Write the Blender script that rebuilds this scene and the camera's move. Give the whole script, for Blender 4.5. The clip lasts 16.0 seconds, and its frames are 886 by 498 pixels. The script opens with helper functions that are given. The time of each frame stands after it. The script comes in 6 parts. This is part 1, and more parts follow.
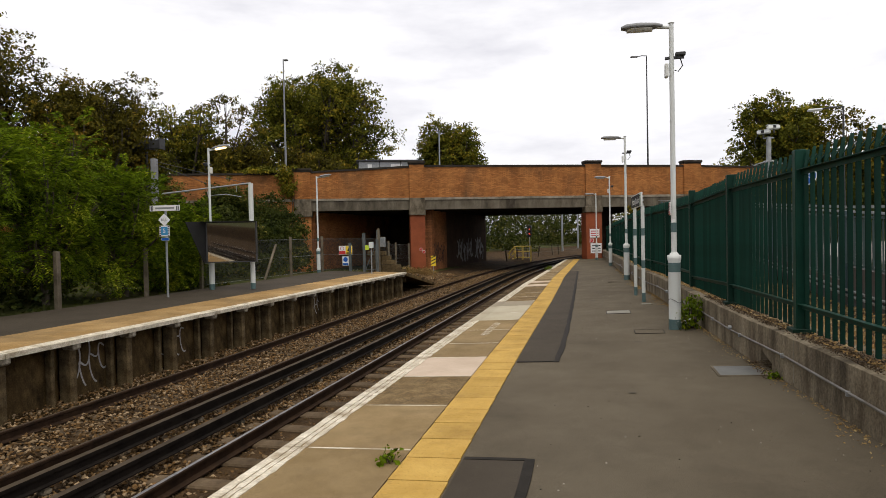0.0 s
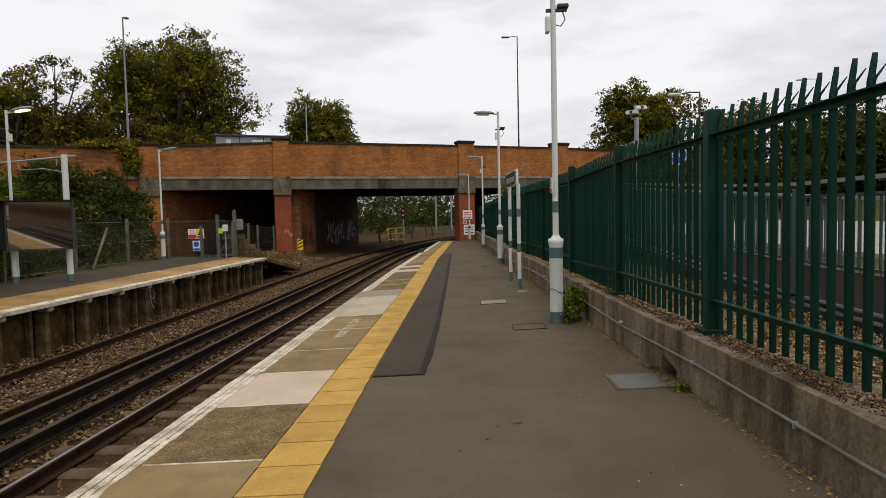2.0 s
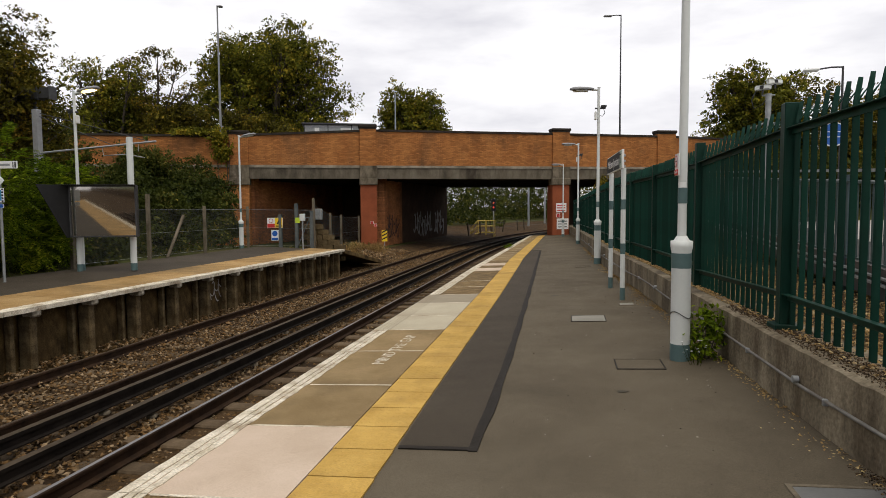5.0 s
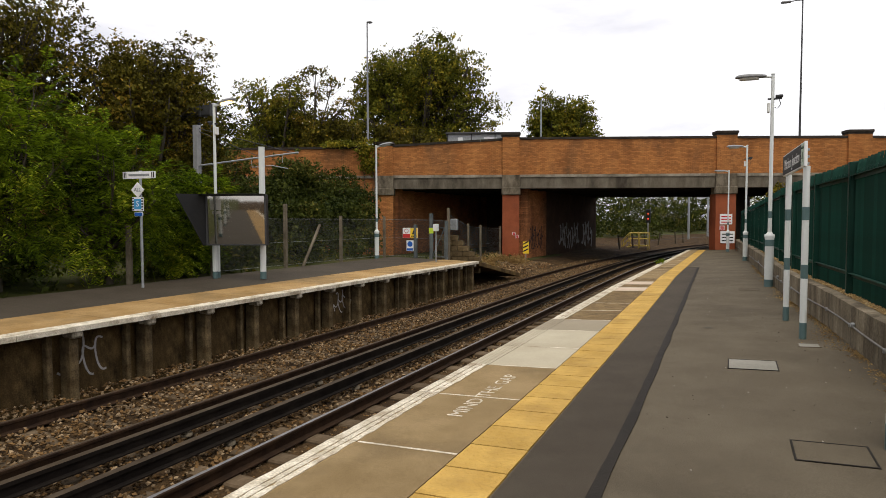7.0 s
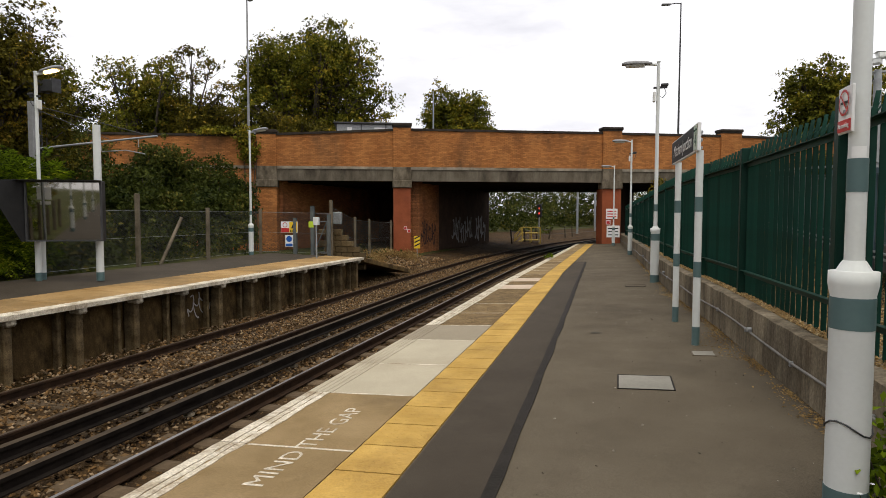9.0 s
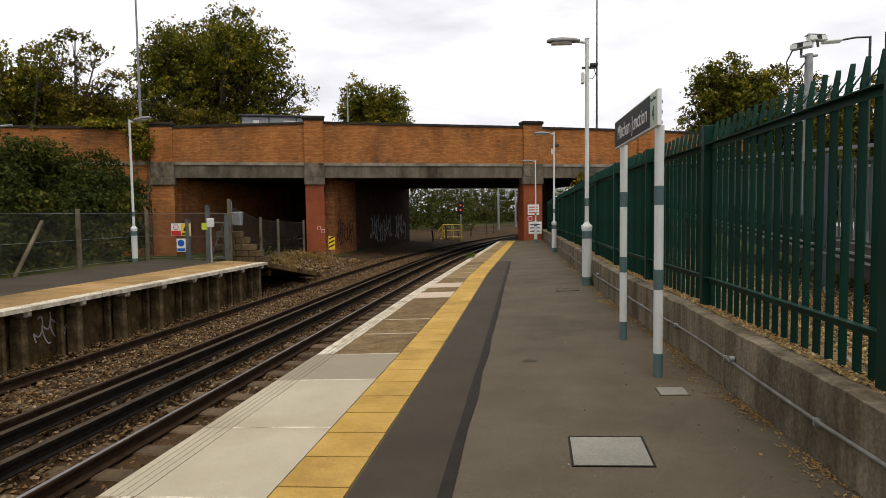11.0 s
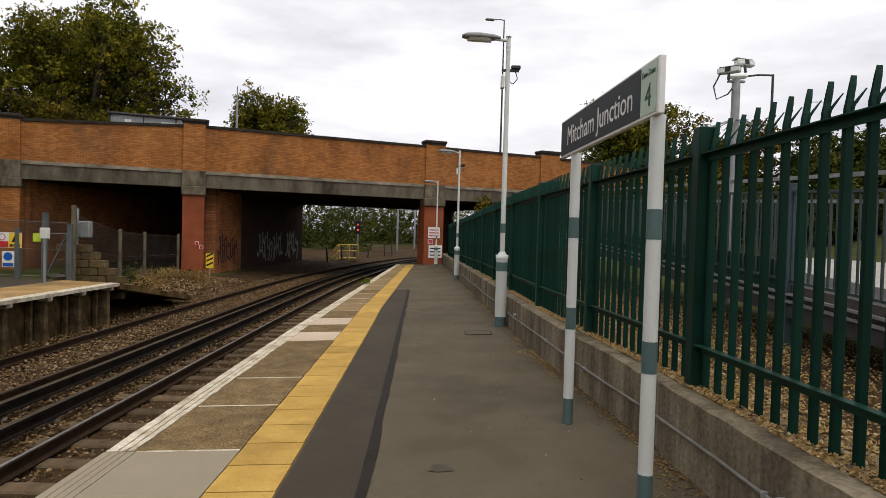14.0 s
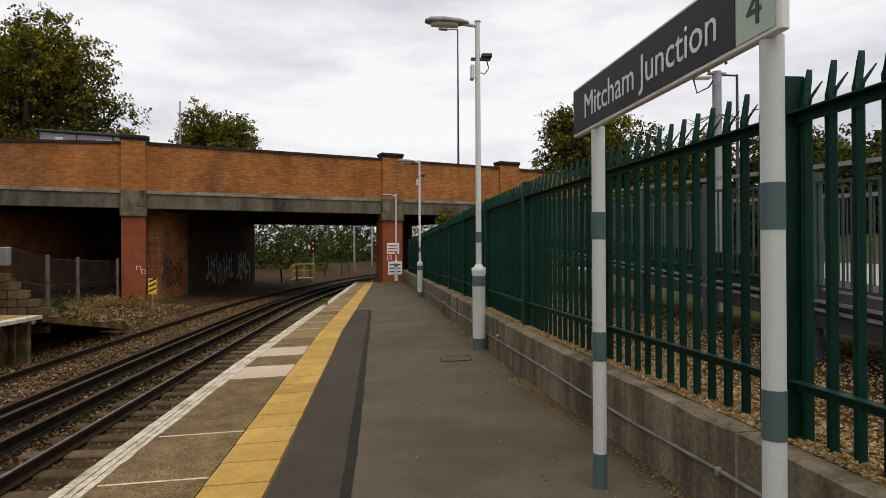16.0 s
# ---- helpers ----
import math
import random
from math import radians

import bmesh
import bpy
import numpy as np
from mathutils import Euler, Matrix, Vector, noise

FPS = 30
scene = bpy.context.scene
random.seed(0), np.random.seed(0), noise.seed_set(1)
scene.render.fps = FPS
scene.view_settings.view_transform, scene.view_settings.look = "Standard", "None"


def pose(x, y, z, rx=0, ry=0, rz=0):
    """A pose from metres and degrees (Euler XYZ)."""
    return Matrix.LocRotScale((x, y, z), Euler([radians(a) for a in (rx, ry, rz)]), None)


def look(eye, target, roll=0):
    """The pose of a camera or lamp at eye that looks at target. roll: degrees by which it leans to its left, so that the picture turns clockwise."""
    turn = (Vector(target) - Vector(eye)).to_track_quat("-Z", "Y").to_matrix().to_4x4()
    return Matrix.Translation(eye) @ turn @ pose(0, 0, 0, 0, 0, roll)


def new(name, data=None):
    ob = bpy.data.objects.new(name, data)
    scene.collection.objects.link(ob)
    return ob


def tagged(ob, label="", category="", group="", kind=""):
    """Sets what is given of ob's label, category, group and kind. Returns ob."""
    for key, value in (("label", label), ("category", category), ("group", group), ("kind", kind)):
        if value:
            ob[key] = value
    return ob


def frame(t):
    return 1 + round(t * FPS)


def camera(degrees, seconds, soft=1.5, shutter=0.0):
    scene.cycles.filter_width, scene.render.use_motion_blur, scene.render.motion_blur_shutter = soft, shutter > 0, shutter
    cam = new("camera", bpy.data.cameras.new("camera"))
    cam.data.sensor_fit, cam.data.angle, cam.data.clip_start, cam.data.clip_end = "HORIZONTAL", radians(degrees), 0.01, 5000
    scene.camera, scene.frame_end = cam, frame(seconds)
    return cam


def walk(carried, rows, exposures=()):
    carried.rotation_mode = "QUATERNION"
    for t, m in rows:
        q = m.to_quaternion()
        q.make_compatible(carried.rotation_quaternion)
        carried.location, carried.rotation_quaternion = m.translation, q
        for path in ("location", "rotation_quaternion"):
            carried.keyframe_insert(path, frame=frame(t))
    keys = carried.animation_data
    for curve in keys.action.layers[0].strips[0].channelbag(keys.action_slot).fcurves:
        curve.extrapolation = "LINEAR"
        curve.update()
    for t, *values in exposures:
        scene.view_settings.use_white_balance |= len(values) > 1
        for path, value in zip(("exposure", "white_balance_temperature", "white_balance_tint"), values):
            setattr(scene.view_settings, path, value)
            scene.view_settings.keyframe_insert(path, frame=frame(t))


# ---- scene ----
cam = camera(71.4, 16.0, soft=0.75)
PATH = [
    (0, (1.414, -1.626, 1.53), (0.926, 0.313, 1.49), -1.2),
    (0.5, (1.371, -1.143, 1.486), (1.043, 0.828, 1.402), -0.7),
    (1, (1.405, -0.819, 1.497), (1.183, 1.167, 1.4), 0.2),
    (1.5, (1.385, -0.384, 1.518), (1.314, 1.612, 1.408), -1.3),
    (2, (1.408, -0.011, 1.516), (1.316, 1.984, 1.408), -1.3),
    (2.5, (1.457, 0.299, 1.504), (1.374, 2.292, 1.364), -0.0),
    (3, (1.467, 0.698, 1.508), (1.411, 2.692, 1.365), 0.2),
    (3.5, (1.493, 0.998, 1.494), (1.454, 2.991, 1.328), 0.2),
    (4, (1.546, 1.323, 1.497), (1.445, 3.316, 1.368), 1.5),
    (4.5, (1.49, 1.729, 1.516), (1.321, 3.717, 1.381), 0.4),
    (5, (1.461, 2.07, 1.486), (1.072, 4.027, 1.358), -0.4),
    (5.2, (1.471, 2.258, 1.486), (0.973, 4.191, 1.356), -0.8),
    (7.3, (1.564, 3.716, 1.451), (0.709, 5.522, 1.359), -0.1),
    (7.5, (1.536, 3.838, 1.437), (0.681, 5.644, 1.338), -0.2),
    (8, (1.48, 4.19, 1.452), (0.667, 6.017, 1.39), -1.2),
    (8.5, (1.483, 4.591, 1.436), (0.823, 6.477, 1.354), -0.6),
    (9, (1.518, 4.938, 1.422), (0.975, 6.86, 1.314), 0.1),
    (9.5, (1.44, 5.363, 1.442), (1.114, 7.332, 1.32), -0.5),
    (9.7, (1.407, 5.494, 1.437), (1.098, 7.465, 1.3), -1.2),
    (11.8, (1.3, 7.175, 1.425), (1.005, 9.151, 1.318), -0.5),
    (12, (1.25, 7.253, 1.437), (0.958, 9.227, 1.314), -0.5),
    (12.5, (1.196, 7.6, 1.434), (0.981, 9.586, 1.355), -0.7),
    (13, (1.19, 7.962, 1.431), (1.02, 9.952, 1.336), -1.5),
    (13.5, (1.222, 8.257, 1.426), (1.069, 10.249, 1.345), 0.0),
    (14, (1.217, 8.635, 1.463), (1.246, 10.634, 1.416), 1.6),
    (14.5, (1.231, 8.921, 1.456), (1.32, 10.918, 1.417), 0.6),
    (15, (1.205, 9.217, 1.447), (1.299, 11.215, 1.464), 1.6),
    (15.5, (1.112, 9.511, 1.428), (1.268, 11.505, 1.47), 0.9),
    (16, (1.093, 9.82, 1.405), (1.26, 11.813, 1.411), -0.3),
]
EXPO = [(0.0, 0.15), (1.0, -0.04), (2.0, -0.08), (3.5, 0.0), (5.0, 0.06), (7.4, 0.30), (8.0, 0.28), (9.5, 0.22), (12.5, 0.10), (15.0, 0.05), (16.0, -0.04)]
walk(cam, [(t, look(eye, target, roll)) for t, eye, target, roll in PATH], EXPO)

# ---- world and sun: bright overcast ----
world = bpy.data.worlds.new("overcast")
world.use_nodes = True
scene.world = world
wn, wl = world.node_tree.nodes, world.node_tree.links
wn.clear()
w_out, w_bg = wn.new("ShaderNodeOutputWorld"), wn.new("ShaderNodeBackground")
w_sky = wn.new("ShaderNodeTexSky")
w_sky.sky_type, w_sky.sun_disc = "NISHITA", False
w_sky.sun_elevation, w_sky.sun_rotation = radians(67), radians(150)
w_co, w_map = wn.new("ShaderNodeTexCoord"), wn.new("ShaderNodeMapping")
w_map.inputs["Scale"].default_value = (1.4, 1.4, 5.0)
w_noise, w_ramp, w_mix = wn.new("ShaderNodeTexNoise"), wn.new("ShaderNodeValToRGB"), wn.new("ShaderNodeMixRGB")
w_noise.inputs["Scale"].default_value, w_noise.inputs["Detail"].default_value = 1.7, 6.0
w_noise.inputs["Roughness"].default_value = 0.55
w_ramp.color_ramp.elements[0].position, w_ramp.color_ramp.elements[0].color = 0.30, (6.3, 6.2, 6.8, 1)
w_ramp.color_ramp.elements[1].position, w_ramp.color_ramp.elements[1].color = 0.56, (10.4, 10.2, 10.35, 1)
w_mix.inputs[0].default_value = 0.92
wl.new(w_co.outputs["Generated"], w_map.inputs["Vector"])
wl.new(w_map.outputs[0], w_noise.inputs["Vector"])
wl.new(w_noise.outputs[0], w_ramp.inputs[0])
wl.new(w_sky.outputs[0], w_mix.inputs[1])
wl.new(w_ramp.outputs[0], w_mix.inputs[2])
wl.new(w_mix.outputs[0], w_bg.inputs[0])
w_bg.inputs[1].default_value = 0.1
wl.new(w_bg.outputs[0], w_out.inputs[0])
sun_data = bpy.data.lights.new("sun", "SUN")
sun_data.energy, sun_data.angle, sun_data.color = 1.45, radians(40), (1.0, 0.94, 0.80)
sun = new("sun", sun_data)
sun.matrix_world = look((10, -18, 50), (0, 0, 0))

# ---- materials ----
MATS = {}  # by name


def mat(name, c1, c2, scale=4.0, fine=60.0, rough=0.8, bump=0.3, metal=0.0, c3=None, stain=0.5, vary=0.0, dist=0.01, stretch=None, spec=None, grain=0.28):
    """Two colours mixed by coarse noise, a third by stains, fine grain in colour and relief."""
    if name in MATS:
        return MATS[name]
    m = bpy.data.materials.new(name)
    m.use_nodes = True
    n, l = m.node_tree.nodes, m.node_tree.links
    b = n["Principled BSDF"]
    co = n.new("ShaderNodeTexCoord")
    a, g = n.new("ShaderNodeTexNoise"), n.new("ShaderNodeTexNoise")
    a.inputs["Scale"].default_value, a.inputs["Detail"].default_value = scale, 6
    a.inputs["Roughness"].default_value = 0.65
    g.inputs["Scale"].default_value, g.inputs["Detail"].default_value = fine, 3
    place = co.outputs["Object"]
    l.new(place, g.inputs["Vector"])
    if stretch:
        mp = n.new("ShaderNodeMapping")
        mp.inputs["Scale"].default_value = stretch
        l.new(place, mp.inputs["Vector"])
        place = mp.outputs[0]
    l.new(place, a.inputs["Vector"])
    r = n.new("ShaderNodeValToRGB")
    r.color_ramp.elements[0].position, r.color_ramp.elements[1].position = 0.35, 0.65
    r.color_ramp.elements[0].color, r.color_ramp.elements[1].color = (*c1, 1), (*c2, 1)
    l.new(a.outputs[0], r.inputs[0])
    col = r.outputs[0]
    if c3:
        s, sr, sm = n.new("ShaderNodeTexNoise"), n.new("ShaderNodeValToRGB"), n.new("ShaderNodeMixRGB")
        s.inputs["Scale"].default_value, s.inputs["Detail"].default_value = scale * 0.37, 8
        s.inputs["Roughness"].default_value = 0.7
        l.new(place, s.inputs["Vector"])
        sr.color_ramp.elements[0].position, sr.color_ramp.elements[1].position = 0.49, 0.66
        sr.color_ramp.elements[0].color, sr.color_ramp.elements[1].color = (0, 0, 0, 1), (stain, stain, stain, 1)
        l.new(s.outputs[0], sr.inputs[0])
        l.new(sr.outputs[0], sm.inputs[0])
        l.new(col, sm.inputs[1])
        sm.inputs[2].default_value = (*c3, 1)
        col = sm.outputs[0]
    gr, gm = n.new("ShaderNodeMapRange"), n.new("ShaderNodeHueSaturation")
    gr.inputs["To Min"].default_value, gr.inputs["To Max"].default_value = (1 - grain, 1 + grain) if rough > 0.6 else (0.95, 1.05)
    l.new(g.outputs[0], gr.inputs["Value"])
    val = gr.outputs[0]
    if vary:
        oi, vr, mu = n.new("ShaderNodeObjectInfo"), n.new("ShaderNodeMapRange"), n.new("ShaderNodeMath")
        vr.inputs["To Min"].default_value, vr.inputs["To Max"].default_value = 1 - vary, 1 + vary
        mu.operation = "MULTIPLY"
        l.new(oi.outputs["Random"], vr.inputs["Value"])
        l.new(vr.outputs[0], mu.inputs[0])
        l.new(val, mu.inputs[1])
        val = mu.outputs[0]
    l.new(val, gm.inputs["Value"])
    l.new(col, gm.inputs["Color"])
    l.new(gm.outputs[0], b.inputs["Base Color"])
    b.inputs["Roughness"].default_value, b.inputs["Metallic"].default_value = rough, metal
    b.inputs["Specular IOR Level"].default_value = spec if spec is not None else 0.12 if rough > 0.7 else 0.3
    if bump:
        bp = n.new("ShaderNodeBump")
        bp.inputs["Strength"].default_value, bp.inputs["Distance"].default_value = bump, dist
        l.new(g.outputs[0], bp.inputs["Height"])
        l.new(bp.outputs[0], b.inputs["Normal"])
    MATS[name] = m
    return m


def brick_mat(name, c1, c2, mortar, turn, dirt=(0.12, 0.1, 0.08)):
    """Brickwork courses of 75 mm laid along a wall that is turned by that many degrees about z."""
    m = mat(name, c1, c2, 0.9, 40, 0.85, 0.0, c3=dirt, stain=0.62, stretch=(1, 1, 0.6))
    n, l = m.node_tree.nodes, m.node_tree.links
    b = n["Principled BSDF"]
    co, mp, sx, cb, br = (n.new("ShaderNode" + k) for k in ("TexCoord", "Mapping", "SeparateXYZ", "CombineXYZ", "TexBrick"))
    mp.inputs["Rotation"].default_value = (0, 0, radians(-turn))
    l.new(co.outputs["Object"], mp.inputs["Vector"])
    l.new(mp.outputs[0], sx.inputs[0])
    l.new(sx.outputs["X"], cb.inputs["X"])
    l.new(sx.outputs["Z"], cb.inputs["Y"])
    l.new(cb.outputs[0], br.inputs["Vector"])
    br.inputs["Scale"].default_value = 1.0
    br.inputs["Brick Width"].default_value, br.inputs["Row Height"].default_value = 0.225, 0.075
    br.inputs["Mortar Size"].default_value, br.inputs["Mortar Smooth"].default_value = 0.008, 0.2
    br.inputs["Color1"].default_value, br.inputs["Color2"].default_value = (0.74, 0.72, 0.7, 1), (1.2, 1.15, 1.1, 1)
    br.inputs["Mortar"].default_value = (*mortar, 1)
    mx = n.new("ShaderNodeMixRGB")
    mx.blend_type, mx.inputs[0].default_value = "MULTIPLY", 1.0
    old = b.inputs["Base Color"].links[0].from_socket
    l.new(old, mx.inputs[1])
    l.new(br.outputs["Color"], mx.inputs[2])
    l.new(mx.outputs[0], b.inputs["Base Color"])
    bp = n.new("ShaderNodeBump")
    bp.inputs["Strength"].default_value, bp.inputs["Distance"].default_value, bp.invert = 0.5, 0.01, True
    l.new(br.outputs["Fac"], bp.inputs["Height"])
    l.new(bp.outputs[0], b.inputs["Normal"])
    return m


def leaf_mat(name, c1, c2, c3=None):
    """Leaves that vary leaf by leaf and let some light through."""
    if name in MATS:
        return MATS[name]
    m = bpy.data.materials.new(name)
    m.use_nodes = True
    n, l = m.node_tree.nodes, m.node_tree.links
    b = n["Principled BSDF"]
    gi, r = n.new("ShaderNodeNewGeometry"), n.new("ShaderNodeValToRGB")
    r.color_ramp.elements[0].color, r.color_ramp.elements[1].color = (*c1, 1), (*c2, 1)
    if c3:
        e = r.color_ramp.elements.new(0.86)
        e.color = (*c2, 1)
        r.color_ramp.elements[2].color = (*c3, 1)
    # bough by bough as well as leaf by leaf
    co, ns, mx, cl = n.new("ShaderNodeTexCoord"), n.new("ShaderNodeTexNoise"), n.new("ShaderNodeMath"), n.new("ShaderNodeMath")
    ns.inputs["Scale"].default_value, ns.inputs["Detail"].default_value = 0.55, 4
    l.new(co.outputs["Object"], ns.inputs["Vector"])
    mx.operation, mx.inputs[1].default_value = "MULTIPLY_ADD", 2.2
    mx.inputs[2].default_value = -0.92
    l.new(ns.outputs[0], mx.inputs[0])
    cl.use_clamp = True
    l.new(mx.outputs[0], cl.inputs[0])
    hf = n.new("ShaderNodeMath")
    hf.operation, hf.inputs[1].default_value = "MULTIPLY", 0.75
    l.new(gi.outputs["Random Per Island"], hf.inputs[0])
    l.new(hf.outputs[0], cl.inputs[1])
    l.new(cl.outputs[0], r.inputs[0])
    l.new(r.outputs[0], b.inputs["Base Color"])
    b.inputs["Roughness"].default_value = 0.7
    b.inputs["Specular IOR Level"].default_value = 0.08
    tr, ad = n.new("ShaderNodeBsdfTranslucent"), n.new("ShaderNodeMixShader")
    l.new(r.outputs[0], tr.inputs["Color"])
    ad.inputs[0].default_value = 0.26
    l.new(b.outputs[0], ad.inputs[1])
    l.new(tr.outputs[0], ad.inputs[2])
    l.new(ad.outputs[0], n["Material Output"].inputs["Surface"])
    MATS[name] = m
    return m


def mesh_mat(name, col, pitch, wire):
    """Woven wire: crossed diagonal wires with gaps between."""
    m = bpy.data.materials.new(name)
    m.use_nodes = True
    n, l = m.node_tree.nodes, m.node_tree.links
    b = n["Principled BSDF"]
    b.inputs["Base Color"].default_value, b.inputs["Roughness"].default_value = (*col, 1), 0.6
    co, sx = n.new("ShaderNodeTexCoord"), n.new("ShaderNodeSeparateXYZ")
    l.new(co.outputs["Object"], sx.inputs[0])
    h = n.new("ShaderNodeMath")
    h.operation = "ADD"
    l.new(sx.outputs["X"], h.inputs[0])
    l.new(sx.outputs["Y"], h.inputs[1])
    fac = None
    for op in ("ADD", "SUBTRACT"):
        a, d, f, g = (n.new("ShaderNodeMath") for _ in range(4))
        a.operation, d.operation, f.operation, g.operation = op, "DIVIDE", "FRACT", "LESS_THAN"
        l.new(h.outputs[0], a.inputs[0])
        l.new(sx.outputs["Z"], a.inputs[1])
        l.new(a.outputs[0], d.inputs[0])
        d.inputs[1].default_value = pitch
        l.new(d.outputs[0], f.inputs[0])
        l.new(f.outputs[0], g.inputs[0])
        g.inputs[1].default_value = wire / pitch
        if fac:
            x = n.new("ShaderNodeMath")
            x.operation = "MAXIMUM"
            l.new(fac, x.inputs[0])
            l.new(g.outputs[0], x.inputs[1])
            fac = x.outputs[0]
        else:
            fac = g.outputs[0]
    l.new(fac, b.inputs["Alpha"])
    MATS[name] = m
    return m


ASPHALT = mat("asphalt", (0.088, 0.071, 0.048), (0.118, 0.097, 0.067), 1.1, 150, 0.85, 0.6, c3=(0.062, 0.050, 0.034), stain=0.75, dist=0.006, grain=0.75)
TAR = mat("asphalt_patch", (0.043, 0.034, 0.024), (0.058, 0.047, 0.034), 1.2, 170, 0.8, 0.4, c3=(0.072, 0.059, 0.043), dist=0.004, grain=0.7)
TARLINE = mat("tar_joint", (0.016, 0.0135, 0.0105), (0.025, 0.021, 0.017), 5, 90, 0.75, 0.3)
YELLOW = mat("yellow_tactile", (0.40, 0.242, 0.056), (0.50, 0.318, 0.084), 2.6, 130, 0.8, 0.35, c3=(0.25, 0.15, 0.045), stain=0.6, vary=0.10, dist=0.004, grain=0.5)
FAR_TAN = mat("faded_yellow_paving", (0.27, 0.16, 0.055), (0.38, 0.25, 0.11), 1.4, 90, 0.85, 0.3, c3=(0.17, 0.115, 0.055), stain=0.8, vary=0.14, grain=0.6)
SLAB_TAN = mat("tan_slab", (0.19, 0.13, 0.060), (0.255, 0.18, 0.090), 1.8, 140, 0.85, 0.35, c3=(0.13, 0.092, 0.048), stain=0.7, vary=0.10, dist=0.004, grain=0.6)
SLAB_ROUGH = mat("rough_slab", (0.125, 0.082, 0.036), (0.205, 0.142, 0.070), 5, 75, 0.9, 0.6, c3=(0.085, 0.060, 0.034), stain=0.6, vary=0.08, dist=0.008, grain=1.5)
SLAB_PINK = mat("pink_slab", (0.46, 0.36, 0.27), (0.54, 0.43, 0.335), 1.5, 140, 0.8, 0.2, c3=(0.37, 0.28, 0.19), stain=0.5, vary=0.04, dist=0.003)
SLAB_PALE = mat("pale_slab", (0.37, 0.325, 0.235), (0.43, 0.38, 0.28), 1.2, 140, 0.8, 0.2, c3=(0.30, 0.25, 0.17), stain=0.5, vary=0.04, dist=0.003)
SLAB_GREY = mat("grey_tan_slab", (0.26, 0.22, 0.155), (0.30, 0.255, 0.185), 1.2, 140, 0.8, 0.2, c3=(0.24, 0.2, 0.14), vary=0.04, dist=0.003)
WHITELINE = mat("worn_white_paint", (0.44, 0.385, 0.285), (0.66, 0.60, 0.49), 7, 80, 0.8, 0.4, c3=(0.21, 0.15, 0.085), stain=0.85, vary=0.04, dist=0.008, grain=0.8)
WALL_CONC = mat("weathered_wall_concrete", (0.105, 0.082, 0.053), (0.27, 0.225, 0.155), 4.2, 38, 0.9, 0.45, c3=(0.050, 0.040, 0.027), stain=0.9, dist=0.012, stretch=(1, 1, 0.25), grain=0.6)


def blisters(m, pitch, depth):
    """Rows of low flat domes on a tactile surface."""
    n, l = m.node_tree.nodes, m.node_tree.links
    b = n["Principled BSDF"]
    co, sx = n.new("ShaderNodeTexCoord"), n.new("ShaderNodeSeparateXYZ")
    l.new(co.outputs["Object"], sx.inputs[0])
    waves = []
    for axis in ("X", "Y"):
        k, w = n.new("ShaderNodeMath"), n.new("ShaderNodeMath")
        k.operation, k.inputs[1].default_value, w.operation = "MULTIPLY", 2 * math.pi / pitch, "SINE"
        l.new(sx.outputs[axis], k.inputs[0])
        l.new(k.outputs[0], w.inputs[0])
        waves.append(w.outputs[0])
    a, c = n.new("ShaderNodeMath"), n.new("ShaderNodeMapRange")
    a.operation = "ADD"
    l.new(waves[0], a.inputs[0])
    l.new(waves[1], a.inputs[1])
    c.inputs["From Min"].default_value, c.inputs["From Max"].default_value = 0.5, 1.1
    l.new(a.outputs[0], c.inputs["Value"])
    bp, fine = n.new("ShaderNodeBump"), b.inputs["Normal"].links[0].from_socket
    bp.inputs["Strength"].default_value, bp.inputs["Distance"].default_value = 1.0, depth
    l.new(c.outputs[0], bp.inputs["Height"])
    l.new(fine, bp.inputs["Normal"])
    l.new(bp.outputs[0], b.inputs["Normal"])


blisters(YELLOW, 0.0667, 0.0022)
CONCRETE = mat("concrete", (0.082, 0.066, 0.044), (0.20, 0.166, 0.120), 3.0, 55, 0.9, 0.8, c3=(0.030, 0.025, 0.017), stain=0.9, dist=0.012, stretch=(1, 1, 0.5))
CONCRETE_DARK = mat("stained_riser_concrete", (0.045, 0.027, 0.010), (0.165, 0.108, 0.043), 1.9, 45, 0.9, 0.5, c3=(0.014, 0.009, 0.004), stain=1.0, stretch=(1, 1, 0.6), grain=0.7)
CORBEL = mat("flaking_white_corbel", (0.22, 0.185, 0.13), (0.50, 0.46, 0.37), 9, 60, 0.9, 0.6, c3=(0.09, 0.07, 0.045), stain=0.8, vary=0.2)
CONCRETE_POST = mat("grimy_concrete_post", (0.070, 0.046, 0.020), (0.16, 0.118, 0.062), 3.0, 45, 0.9, 0.5, c3=(0.028, 0.020, 0.012), stain=0.9, vary=0.2, grain=0.7)
GIRDER = mat("girder_concrete", (0.085, 0.070, 0.050), (0.18, 0.155, 0.115), 1.4, 30, 0.9, 0.5, c3=(0.04, 0.032, 0.023), stain=0.95, stretch=(1, 1, 0.4))
PALE_STRING = mat("weathered_pale_concrete", (0.18, 0.155, 0.115), (0.34, 0.30, 0.235), 1.5, 40, 0.9, 0.5, c3=(0.06, 0.048, 0.034), stain=0.8)
COPING = mat("coping_stone", (0.026, 0.021, 0.017), (0.05, 0.041, 0.032), 2.0, 40, 0.9, 0.4)
BRICK = brick_mat("bridge_brick", (0.30, 0.120, 0.038), (0.44, 0.190, 0.064), (0.66, 0.62, 0.55), 21.3, (0.085, 0.058, 0.036))
